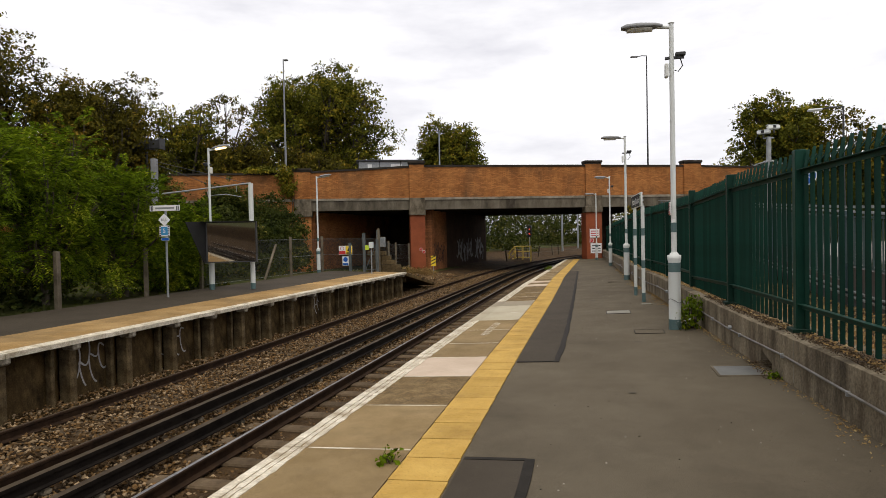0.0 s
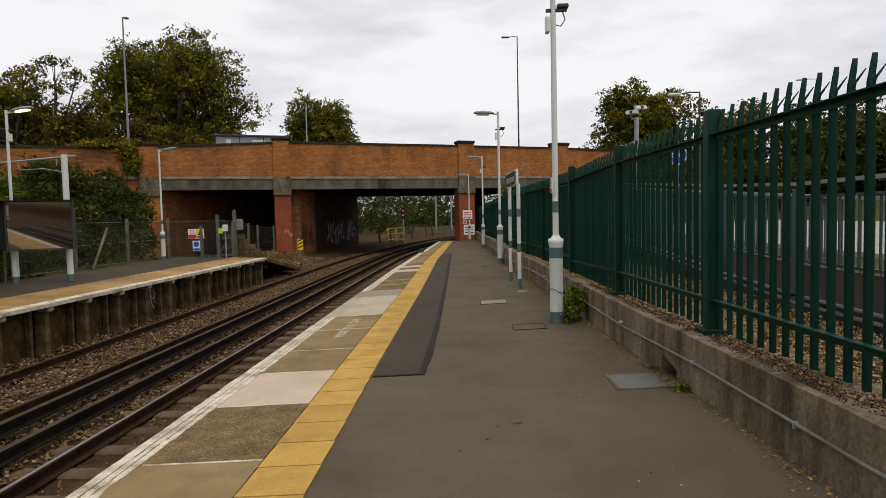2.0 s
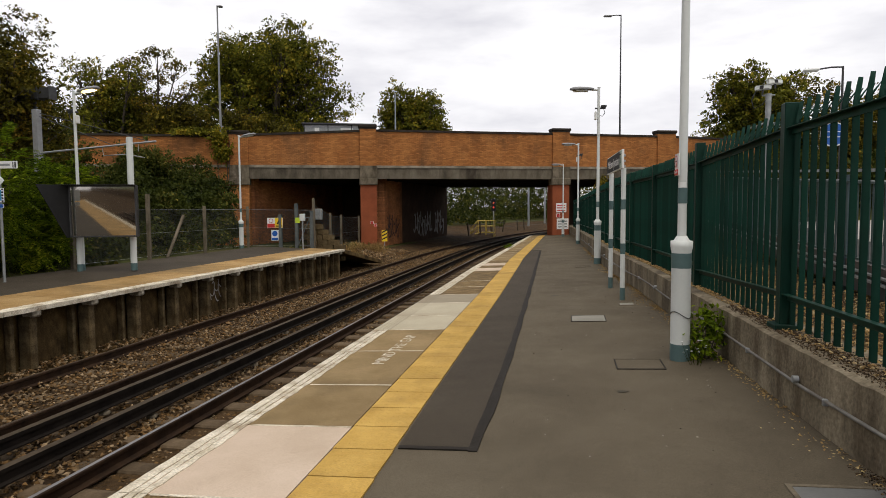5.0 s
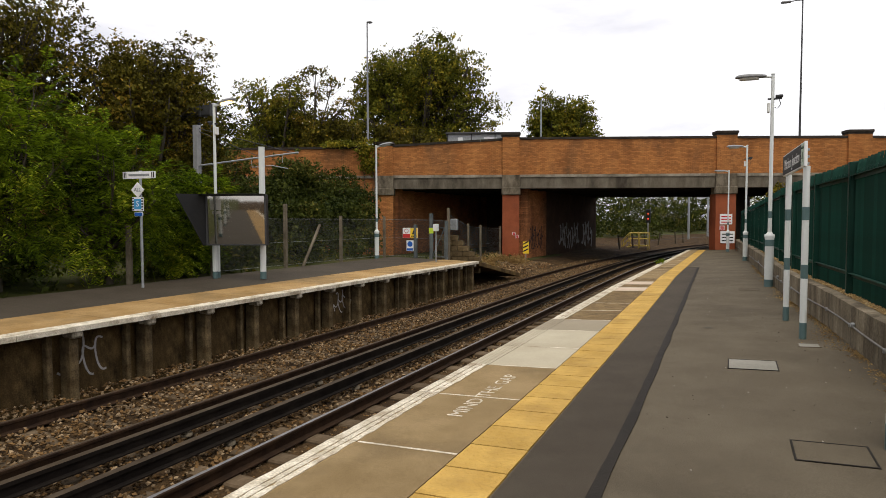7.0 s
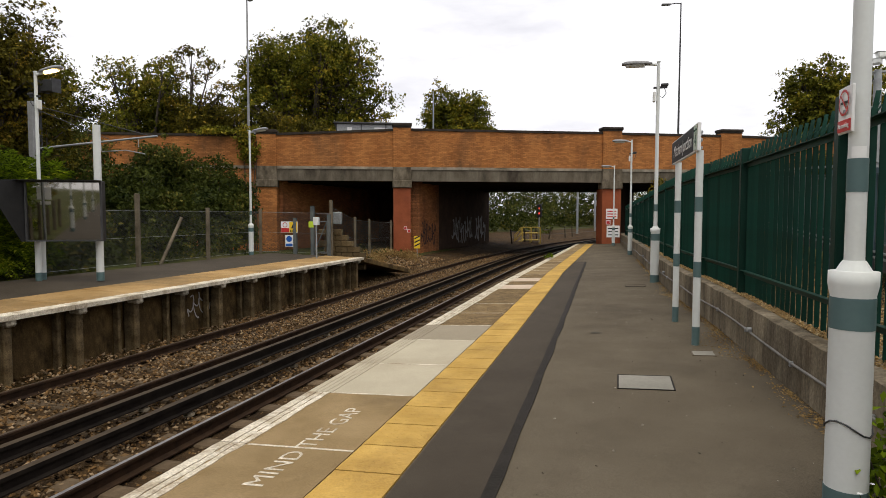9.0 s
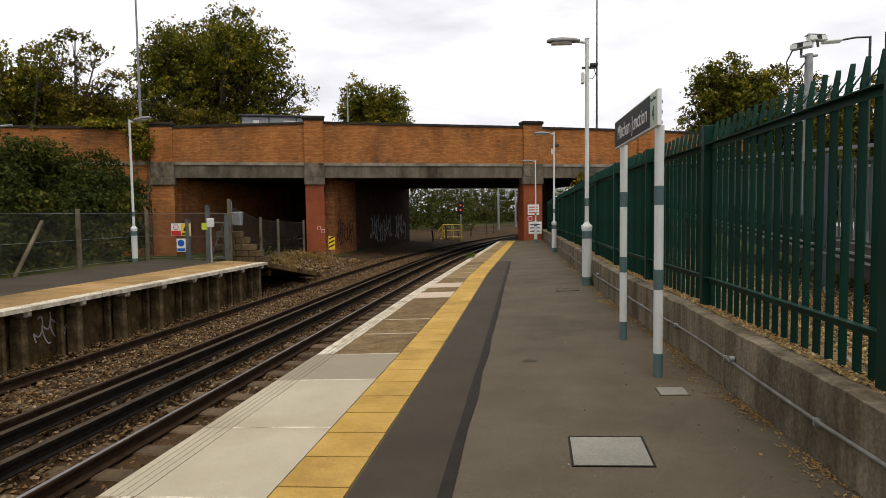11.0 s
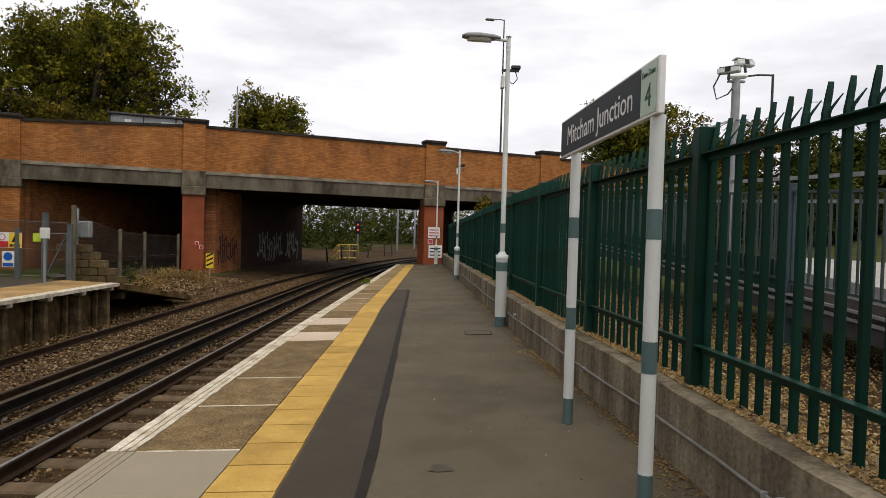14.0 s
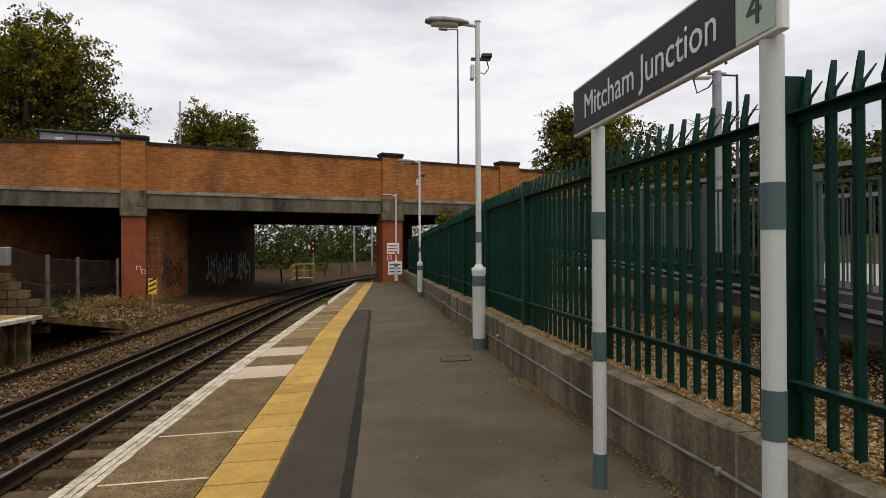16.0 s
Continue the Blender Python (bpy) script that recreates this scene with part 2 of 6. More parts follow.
BRICK_SIDE = brick_mat("bridge_brick_side", (0.30, 0.122, 0.050), (0.42, 0.178, 0.072), (0.66, 0.60, 0.50), 95, (0.05, 0.035, 0.025))
PIER_PAINT = mat("red_painted_brick", (0.22, 0.060, 0.026), (0.30, 0.085, 0.036), 1.0, 30, 0.8, 0.2, c3=(0.16, 0.055, 0.035))
# near-black concrete for the deck underside and cross beams
SOFFIT = mat("dark_soffit_concrete", (0.018, 0.015, 0.012), (0.032, 0.027, 0.021), 1.0, 30, 0.95, 0.2)
# sooty brick, with the shade under the deck also put into its colour
INNER = mat("sooty_shaded_brick", (0.040, 0.024, 0.016), (0.07, 0.042, 0.027), 1.2, 30, 0.95, 0.3, c3=(0.022, 0.016, 0.012))
FENCE_GREEN = mat("green_paint", (0.0030, 0.027, 0.0175), (0.0055, 0.040, 0.026), 3, 60, 0.5, 0.06, c3=(0.016, 0.022, 0.013), stain=0.6, vary=0.25, spec=0.16, stretch=(2, 2, 0.7))
POLE_WHITE = mat("pale_grey_paint", (0.60, 0.62, 0.595), (0.64, 0.655, 0.63), 2, 50, 0.5, 0.04, c3=(0.50, 0.50, 0.47), stain=0.25)
BAND = mat("teal_band_paint", (0.075, 0.125, 0.125), (0.095, 0.15, 0.148), 3, 50, 0.5, 0.06)
GALV = mat("galvanised_steel", (0.26, 0.27, 0.27), (0.35, 0.36, 0.36), 8, 60, 0.5, 0.1, metal=0.5)
DARK_STEEL = mat("dark_steel", (0.035, 0.035, 0.037), (0.055, 0.055, 0.056), 5, 60, 0.55, 0.1)
RAIL_SIDE = mat("rusty_rail", (0.018, 0.010, 0.006), (0.038, 0.021, 0.011), 6, 70, 0.85, 0.3)
RAIL_TOP = mat("polished_rail", (0.22, 0.21, 0.205), (0.30, 0.29, 0.285), 4, 60, 0.35, 0.05, metal=0.9)
RAIL_DULL = mat("dull_rail_top", (0.04, 0.027, 0.016), (0.07, 0.05, 0.031), 4, 60, 0.6, 0.1, metal=0.2, spec=0.1)
CONDUCTOR = mat("conductor_rail", (0.010, 0.008, 0.007), (0.019, 0.015, 0.012), 4, 60, 0.75, 0.1, spec=0.05)
SLEEPER = mat("concrete_sleeper", (0.070, 0.047, 0.026), (0.125, 0.089, 0.054), 4, 60, 0.9, 0.5, c3=(0.035, 0.025, 0.015), stain=0.8, vary=0.3)
BALLAST = mat("brown_ballast_bed", (0.032, 0.019, 0.009), (0.085, 0.050, 0.021), 2.0, 30, 0.95, 1.0, c3=(0.022, 0.015, 0.009), stain=0.7, dist=0.05)
GRASS = mat("rough_grass", (0.026, 0.034, 0.007), (0.066, 0.07, 0.016), 1.2, 20, 0.95, 0.8, c3=(0.09, 0.062, 0.025), dist=0.05)
ROAD = mat("road_asphalt", (0.05, 0.05, 0.05), (0.065, 0.064, 0.062), 2, 90, 0.9, 0.2)
BLACK = mat("black_plastic", (0.012, 0.012, 0.012), (0.018, 0.018, 0.018), 6, 60, 0.45, 0.05)
WHITE = mat("white_enamel", (0.72, 0.72, 0.70), (0.78, 0.78, 0.76), 5, 40, 0.4, 0.03)
RED = mat("red_enamel", (0.45, 0.03, 0.03), (0.52, 0.04, 0.035), 5, 40, 0.4, 0.03)
YSIGN = mat("yellow_enamel", (0.75, 0.5, 0.02), (0.8, 0.55, 0.03), 5, 40, 0.4, 0.03)
BLUE = mat("blue_enamel", (0.015, 0.09, 0.38), (0.02, 0.11, 0.42), 5, 40, 0.4, 0.03)
LIGHTBLUE = mat("light_blue_enamel", (0.05, 0.26, 0.5), (0.06, 0.3, 0.55), 5, 40, 0.4, 0.03)
BARK = mat("bark", (0.05, 0.04, 0.03), (0.09, 0.075, 0.055), 6, 40, 0.95, 0.8)
LEAF_DARK = leaf_mat("plane_leaves", (0.020, 0.028, 0.003), (0.17, 0.165, 0.016), (0.34, 0.26, 0.025))
LEAF_OLIVE = leaf_mat("olive_leaves", (0.020, 0.020, 0.003), (0.135, 0.113, 0.012), (0.27, 0.175, 0.02))
LEAF_BRIGHT = leaf_mat("bright_leaves", (0.008, 0.022, 0.001), (0.17, 0.24, 0.008), (0.38, 0.41, 0.025))
LEAF_YELLOW = leaf_mat("yellowing_leaves", (0.05, 0.045, 0.004), (0.30, 0.22, 0.02), (0.45, 0.32, 0.04))
LEAF_DEEP = leaf_mat("deep_green_leaves", (0.014, 0.023, 0.004), (0.068, 0.080, 0.013), (0.155, 0.135, 0.025))
WIRE = mesh_mat("chain_link_wire", (0.024, 0.026, 0.022), 0.06, 0.009)


# ---- mesh helpers ----
def link_bm(name, bm, material, parent=None, label="", smooth=False):
    me = bpy.data.meshes.new(name)
    bm.to_mesh(me)
    bm.free()
    for m in material if isinstance(material, (list, tuple)) else (material,):
        me.materials.append(m)
    if smooth:
        for p in me.polygons:
            p.use_smooth = True
    ob = new(name, me)
    if parent:
        ob.parent = parent
    if label:
        ob["label"] = label
    return ob


def part(name, bm, material, parent, label="", smooth=False):
    return link_bm(name, bm, material, parent, label, smooth)


def from_mesh(name, me, parent, m=None):
    ob = new(name, me)
    ob.parent = parent
    if m is not None:
        ob.matrix_basis = m
    return ob


def thing(name, label, category, x=0, y=0, z=0, rz=0, group="", kind=""):
    ob = new(name)
    ob.empty_display_size = 0.1
    ob.matrix_basis = pose(x, y, z, 0, 0, rz)
    return tagged(ob, label, category, group, kind)


def box(bm, x0, x1, y0, y1, z0, z1, bev=0.0, m=None, mi=0):
    vs = [bm.verts.new(v) for v in ((x0, y0, z0), (x1, y0, z0), (x1, y1, z0), (x0, y1, z0), (x0, y0, z1), (x1, y0, z1), (x1, y1, z1), (x0, y1, z1))]
    fs = [bm.faces.new([vs[i] for i in q]) for q in ((3, 2, 1, 0), (4, 5, 6, 7), (0, 1, 5, 4), (1, 2, 6, 5), (2, 3, 7, 6), (3, 0, 4, 7))]
    for f in fs:
        f.material_index = mi
    if bev:
        es = list({e for f in fs for e in f.edges})
        out = bmesh.ops.bevel(bm, geom=es, offset=bev, segments=1, affect="EDGES", profile=0.5)
        vs = list({v for f in out["faces"] for v in f.verts} | {v for v in vs if v.is_valid})
    if m is not None:
        for v in vs:
            v.co = m @ v.co
    return bm


def tube(bm, pts, radii, seg=10, caps=True, mi=0):
    """A round bar through points, with a radius at each."""
    rings = []
    pts = [Vector(p) for p in pts]
    if isinstance(radii, (int, float)):
        radii = [radii] * len(pts)
    for i, p in enumerate(pts):
        d = (pts[min(i + 1, len(pts) - 1)] - pts[max(i - 1, 0)]).normalized()
        if d.length < 0.5:
            d = Vector((0, 0, 1))
        u = d.cross(Vector((1, 0, 0)) if abs(d.x) < 0.9 else Vector((0, 1, 0))).normalized()
        v = d.cross(u)
        rings.append([bm.verts.new(p + radii[i] * (math.cos(a) * u + math.sin(a) * v)) for a in (2 * math.pi * k / seg for k in range(seg))])
    for a, b in zip(rings, rings[1:]):
        for k in range(seg):
            f = bm.faces.new((a[k], a[(k + 1) % seg], b[(k + 1) % seg], b[k]))
            f.material_index, f.smooth = mi, True
    if caps:
        for r, flip in ((rings[0], False), (rings[-1], True)):
            r = [bm.verts.new(v.co) for v in r]
            f = bm.faces.new(list(reversed(r)) if not flip else r)
            f.material_index = mi
    return bm


def ribbon(name, ys, xl, xr, top, bottom, material, parent=None, nx=1):
    """A solid strip along y between two curves, with its top and underside given by functions of x and y."""
    bm = bmesh.new()
    rows = []
    for y in ys:
        a, b = xl(y), xr(y)
        xs = [a + (b - a) * i / nx for i in range(nx + 1)]
        rows.append(([bm.verts.new((x, y, top(x, y))) for x in xs], [bm.verts.new((x, y, bottom(x, y))) for x in xs]))
    for (ta, ba), (tb, bb) in zip(rows, rows[1:]):
        for i in range(nx):
            bm.faces.new((ta[i], ta[i + 1], tb[i + 1], tb[i]))
            bm.faces.new((bb[i], bb[i + 1], ba[i + 1], ba[i]))
        bm.faces.new((ta[0], tb[0], bb[0], ba[0]))
        bm.faces.new((tb[-1], ta[-1], ba[-1], bb[-1]))
    for (t, b), flip in ((rows[0], False), (rows[-1], True)):
        for i in range(nx):
            q = (b[i], b[i + 1], t[i + 1], t[i])
            bm.faces.new(tuple(reversed(q)) if flip else q)
    return link_bm(name, bm, material, parent)


def lerp(y, table):
    return float(np.interp(y, [p[0] for p in table], [p[1] for p in table]))


def steps(a, b, d):
    n = max(1, round((b - a) / d))
    return [a + (b - a) * i / n for i in range(n + 1)]


def text_mesh(name, words, size, material, parent, m, label="", width=None):
    """Flat lettering in the built-in font."""
    cu = bpy.data.curves.new(name, "FONT")
    cu.body, cu.size, cu.align_x, cu.align_y, cu.extrude, cu.resolution_u = words, size, "CENTER", "CENTER", 0.0008, 3
    tmp = bpy.data.objects.new(name, cu)
    scene.collection.objects.link(tmp)
    me = bpy.data.meshes.new_from_object(tmp.evaluated_get(bpy.context.evaluated_depsgraph_get()))
    bpy.data.objects.remove(tmp)
    me.materials.clear()
    me.materials.append(material)
    xs = [v.co.x for v in me.vertices]
    k = width / (max(xs) - min(xs)) if width else 1.0
    for v in me.vertices:
        v.co = m @ Vector((v.co.x * k, v.co.y, v.co.z))
    ob = new(name, me)
    ob.parent = parent
    if label:
        ob["label"] = label
    return ob


# ---- the plan ----
WALL = [(-14, 4.2), (2.77, 3.18), (4.36, 3.09), (6.17, 2.97), (12.72, 2.67), (15.85, 2.44), (18, 2.36), (29, 2.12), (40, 1.80), (46, 1.66)]
CURVE = [(-60, 0.0), (30, 0.0), (42, 0.28), (53, 1.5), (60, 2.5), (68, 4.1), (90, 10.5), (130, 26.0), (180, 52.0)]
EDGE = -0.90
RAILZ = -0.93


def wall_x(y):
    return lerp(y, WALL)


def curve(y):
    """How far the line bends to the right at y."""
    return float(np.mean([lerp(y + d, CURVE) for d in (-6, -3, 0, 3, 6)]))


def plat_z(x, y):
    return 0.042 * x - 0.011 * max(0.0, y - 18)


def far_z(x, y):
    return -0.05 + 0.03 * (-6.95 - x)


def ground_z(x, y):
    c = curve(y)
    u = x - c
    if y < 45:
        right = lerp(x - wall_x(y), [(-4, -1.3), (0.12, -1.3), (0.36, 0.44), (2.0, 0.30), (4, 0.30), (7, 0.45), (21, 0.75), (25, 2.2), (34, 2.8), (60, 4.0), (400, 5.0)])
    else:
        right = lerp(u, [(-0.9, -1.2), (2, -1.1), (8, 0.3), (20, 1.5), (400, 4.0)])
    if y < 26:
        left = lerp(-u, [(6.9, -1.3), (9.0, -1.3), (10.0, -0.12), (12, -0.02), (18, 0.25), (40, 1.5), (400, 4.0)])
    else:
        left = lerp(-u, [(6.9, -1.25), (8.2, -0.95), (11, -0.75), (18, -0.6), (40, 0.5), (400, 4.0)])
    base = -1.13 if -6.9 < u < -0.9 else (right if u >= -0.9 else left)
    return base + 0.03 * noise.noise(Vector((x * 0.5, y * 0.5, 0)))


# ---- ground ----
def build_ground():
    xs = [-600, -250, -120, -80, -60, -45, -35, -28, -23, -19, -16, -14, -12.5, -11.5, -11, -10.5, -10, -9.5, -9, -8.5, -8, -7.5, -7]
    xs += steps(-6.8, -1.0, 0.4) + [-0.7, 0, 0.8] + steps(1.5, 4.7, 0.12) + [5.2, 6, 7, 8, 10, 12, 15, 20, 26, 34, 45, 60, 90, 150, 300, 600]
    ys = [-300, -120, -60, -40, -30] + steps(-22, 66, 1.0) + [70, 75, 80, 87, 95, 105, 117, 130, 150, 180, 230, 300, 450, 900]
    bm = bmesh.new()
    g = [[bm.verts.new((x + curve(y) * (1.0 if abs(x) < 40 else 0.0), y, ground_z(x + curve(y), y))) for x in xs] for y in ys]
    for a, b in zip(g, g[1:]):
        for i in range(len(xs) - 1):
            f = bm.faces.new((a[i], a[i + 1], b[i + 1], b[i]))
            f.smooth = True
            mid = (xs[i] + xs[i + 1]) / 2
            f.material_index = 0 if -9.4 < mid < 6.5 or (b[i].co.y > 45 and -20 < mid < 12) else 1
    ob = link_bm("ground", bm, [BALLAST, GRASS])
    tagged(ob, "brown ballast bed and rough grass banks", "ground", kind="structure")


build_ground()


# ---- own platform ----
YS = steps(-14, 46, 1.0)
own = ribbon("platform", YS, lambda y: EDGE + 0.10, lambda y: wall_x(y) + 0.05, plat_z, lambda x, y: -1.35, ASPHALT, nx=6)
tagged(own, "worn grey asphalt railway platform with patches", "platform", kind="structure")


def yel(y):
    return lerp(y, [(-14, 0.45), (2, 0.11), (6, 0.045), (12.4, -0.012), (18.3, -0.11), (20.7, -0.18), (43, -0.26)])


def slab_run(parent):
    """Edge slabs, each its own piece between the white line and the yellow strip."""
    cuts = [(-14, "t"), (-11.5, "r"), (-9, "t"), (-6.6, "p"), (-5.3, "t"), (-2.6, "t"), (0.2, "t"), (1.6, "t"), (2.55, "t"), (3.72, "r"), (4.9, "p"), (5.98, "t"), (7.0, "t"),
            (8.28, "t"), (9.46, "w"), (10.5, "w"), (11.7, "g"), (12.68, "r"), (13.75, "r"), (14.75, "r"), (16.9, "p"), (17.6, "r"), (18.4, "p"), (19.2, "r"),
            (20.3, "t"), (21.6, "t"), (22.8, "t"), (24.2, "r"), (25.5, "t"), (27, "t"), (28.5, "t"), (30, "t"), (32, "t"), (34, "t"), (36, "t"), (38, "t"), (40, "t"), (42, "t"), (44, "e")]
    kinds = {"t": SLAB_TAN, "r": SLAB_ROUGH, "p": SLAB_PINK, "w": SLAB_PALE, "g": SLAB_GREY}
    names = {"p": "pale pink slab", "w": "pale cream slab"}
    for (a, k), (b, _) in zip(cuts, cuts[1:]):
        r = ribbon("edge_slab", [a + 0.006, (a + b) / 2, b - 0.006], lambda y: EDGE + 0.2, lambda y: yel(y) - 0.006, lambda x, y: plat_z(x, y) + 0.010, lambda x, y: plat_z(x, y) - 0.06, kinds[k], parent)
        if k in names:
            r["label"] = names[k]
    for a, b in zip(cuts, cuts[1:]):
        if a[1] in "wg":
            grooved_edge(a[0] + 0.004, b[0] - 0.004, kinds[a[1]], parent)
        else:
            painted_edge(a[0] + 0.004, b[0] - 0.004, kinds[a[1]], parent)
        ribbon("mortar_joint", [b[0] - 0.011, b[0] + 0.011], lambda y: EDGE + 0.2, lambda y: yel(y) - 0.008, lambda x, y: plat_z(x, y) + 0.0115, lambda x, y: plat_z(x, y) - 0.05, WHITELINE, parent)


def painted_edge(y0, y1, material, parent):
    """The rough outer border of a slab under a ragged band of worn white paint."""
    rough = lambda y: EDGE - 0.018 + 0.010 * noise.noise(Vector((y * 3.1, 5, 0))) + 0.007 * noise.noise(Vector((y * 13, 5, 0)))  # noqa: E731
    inner = lambda y: EDGE + 0.182 + 0.016 * noise.noise(Vector((y * 1.2, 1, 0))) + 0.014 * noise.noise(Vector((y * 6, 2, 0))) + 0.009 * noise.noise(Vector((y * 19, 3, 0)))  # noqa: E731
    ys = steps(y0, y1, 0.06)
    ribbon("coping_edge", ys, rough, lambda y: EDGE + 0.199, lambda x, y: plat_z(x, y) + (0.010 if x > EDGE else 0.0), lambda x, y: plat_z(x, y) - 0.09, material, parent, nx=2)
    crack = lambda y, q: EDGE + 0.072 + 0.007 * noise.noise(Vector((y * 2.3, 6, 0))) + 0.013 * noise.noise(Vector((y * 15, 6 + q, 0)))  # noqa: E731
    groove = lambda y, q: EDGE + 0.128 + 0.005 * noise.noise(Vector((y * 1.9, 7, 0))) + 0.013 * noise.noise(Vector((y * 12, 7 + q, 0)))  # noqa: E731
    for xa, xb in ((lambda y: rough(y) + 0.010, lambda y: crack(y, 0) - 0.006), (lambda y: crack(y, 1) + 0.006, lambda y: groove(y, 0) - 0.005), (lambda y: groove(y, 1) + 0.006, inner)):
        r = ribbon("white_line", ys, xa, xb, lambda x, y: plat_z(x, y) + 0.0145 + 0.003 * noise.noise(Vector((x * 20, y * 9, 0))), lambda x, y: plat_z(x, y) + 0.004, WHITELINE, parent)
        r["label"] = "ragged worn white paint band"


def grooved_edge(y0, y1, material, parent):
    """A piece of the platform's edge with three shallow grooves along it."""
    prof = [(-0.02, -0.09), (-0.02, 0.006), (-0.012, 0.012)]
    for g in (0.045, 0.095, 0.145):
        prof += [(g - 0.005, 0.012), (g, 0.002), (g + 0.005, 0.012)]
    prof += [(0.196, 0.012), (0.196, -0.09)]
    bm = bmesh.new()
    wob = [0.006 * noise.noise(Vector((y * 2.7, 5, 0))) for y in (y0, y1)]
    A, B = ([bm.verts.new((EDGE + x + (w if x < 0 else 0), y, plat_z(EDGE + x, y) + z)) for x, z in prof] for y, w in ((y0, wob[0]), (y1, wob[1])))
    k = len(prof)
    for i in range(k):
        bm.faces.new((A[i], A[(i + 1) % k], B[(i + 1) % k], B[i]))
    bm.faces.new(A)
    bm.faces.new(list(reversed(B)))
    bmesh.ops.recalc_face_normals(bm, faces=bm.faces)
    part("coping_edge", bm, material, parent)


slab_run(own)
for k in range(145):
    a = -14.0 + 0.4 * k
    if a > 43:
        break
    ribbon("tactile_tile", [a + 0.007, a + 0.393], lambda y: yel(a + 0.2) + 0.004, lambda y: yel(a + 0.2) + 0.390, lambda x, y: plat_z(x, y) + 0.012, lambda x, y: plat_z(x, y) - 0.04, YELLOW, own)
TARL = [(-6, 1.0), (5.7, 0.895), (7.4, 0.90), (8.9, 0.882), (13.2, 0.805), (22, 0.61), (25.5, 0.52)]


def patch(y0, y1):
    """A strip of newer asphalt beside the yellow tiles, closed by dark tar joints."""
    up = lambda h: (lambda x, y: plat_z(x, y) + h)  # noqa: E731
    dn = lambda x, y: plat_z(x, y) - 0.02  # noqa: E731
    ribbon("asphalt_patch", steps(y0, y1, 1.0), lambda y: yel(y) + 0.405, lambda y: lerp(y, TARL), up(0.006), dn, TAR, own)
    ribbon("tar_joint", steps(y0 - 0.03, y1 + 0.02, 0.35), lambda y: lerp(y, TARL) + 0.012 * noise.noise(Vector((y * 1.9, 0, 3))), lambda y: lerp(y, TARL) + 0.068 + 0.022 * noise.noise(Vector((y * 1.3, 7, 3))), up(0.0085), dn, TARLINE, own)
    for y in (y0, y1):
        ribbon("tar_joint", [y - 0.02, y + 0.025], lambda q: yel(q) + 0.41, lambda q: lerp(q, TARL) + 0.001, up(0.0095), dn, TARLINE, own)


patch(5.66, 25.2)
patch(-6.0, 2.42)

# ---- dwarf wall ----
WTOP = 0.56
dwarf = thing("dwarf_wall", "low weathered concrete wall beside the platform", "wall", kind="structure")
WJ = [-14, -8.2, -3.9, 0.3, 4.43, 5.00, 5.32, 8.5, 12.55, 16.6, 20.7, 25, 29, 33, 37, 41, 46]
HOLE = 5.00  # a piece has broken away at the foot of the wall here


def wall_top(x, y):
    z = WTOP - 0.009 * max(0.0, y - 20) + 0.012 * noise.noise(Vector((x * 9, y * 3, 1))) + 0.006 * noise.noise(Vector((x * 30, y * 17, 1)))
    if x < wall_x(y) + 0.03:
        z -= 0.010 + 0.05 * max(0.0, noise.noise(Vector((3, y * 4.3, 1))) - 0.25)
    return z


for a, b in zip(WJ, WJ[1:]):
    gap = 0.0 if a in (HOLE, 5.32) else 0.006
    low = (lambda x, y: plat_z(x, y) + 0.09 + 0.08 * (y - 5.0) / 0.32 + 0.03 * noise.noise(Vector((0, y * 17, 0)))) if a == HOLE else (lambda x, y: -0.5)
    ribbon("wall_section", steps(a + gap, b - (0.0 if b in (HOLE, 5.32) else 0.006), 0.11), lambda y: wall_x(y) + 0.006 * noise.noise(Vector((0, y * 3.1, 2))) + 0.003 * noise.noise(Vector((0, y * 14, 2))),
           lambda y: wall_x(y) + 0.42, wall_top, low, WALL_CONC, dwarf, nx=9)
for y in WJ[1:-1]:
    if y not in (HOLE, 5.32):
        ribbon("mortar_joint", [y - 0.012, y + 0.012], lambda q: wall_x(q) - 0.002 + 0.004 * noise.noise(Vector((0, q * 40, 9))), lambda q: wall_x(q) + 0.30, lambda x, q: wall_top(x, q) - 0.002, lambda x, q: plat_z(x, q) + 0.03, PALE_STRING, dwarf, nx=2)


# ---- palisade fence ----
def fence_x(y):
    return wall_x(y) + 0.16


def fence_base(y):
    return WTOP + 0.03 - 0.009 * max(0.0, y - 20) - 0.08 * min(1.0, max(0.0, (y - 7) / 3))


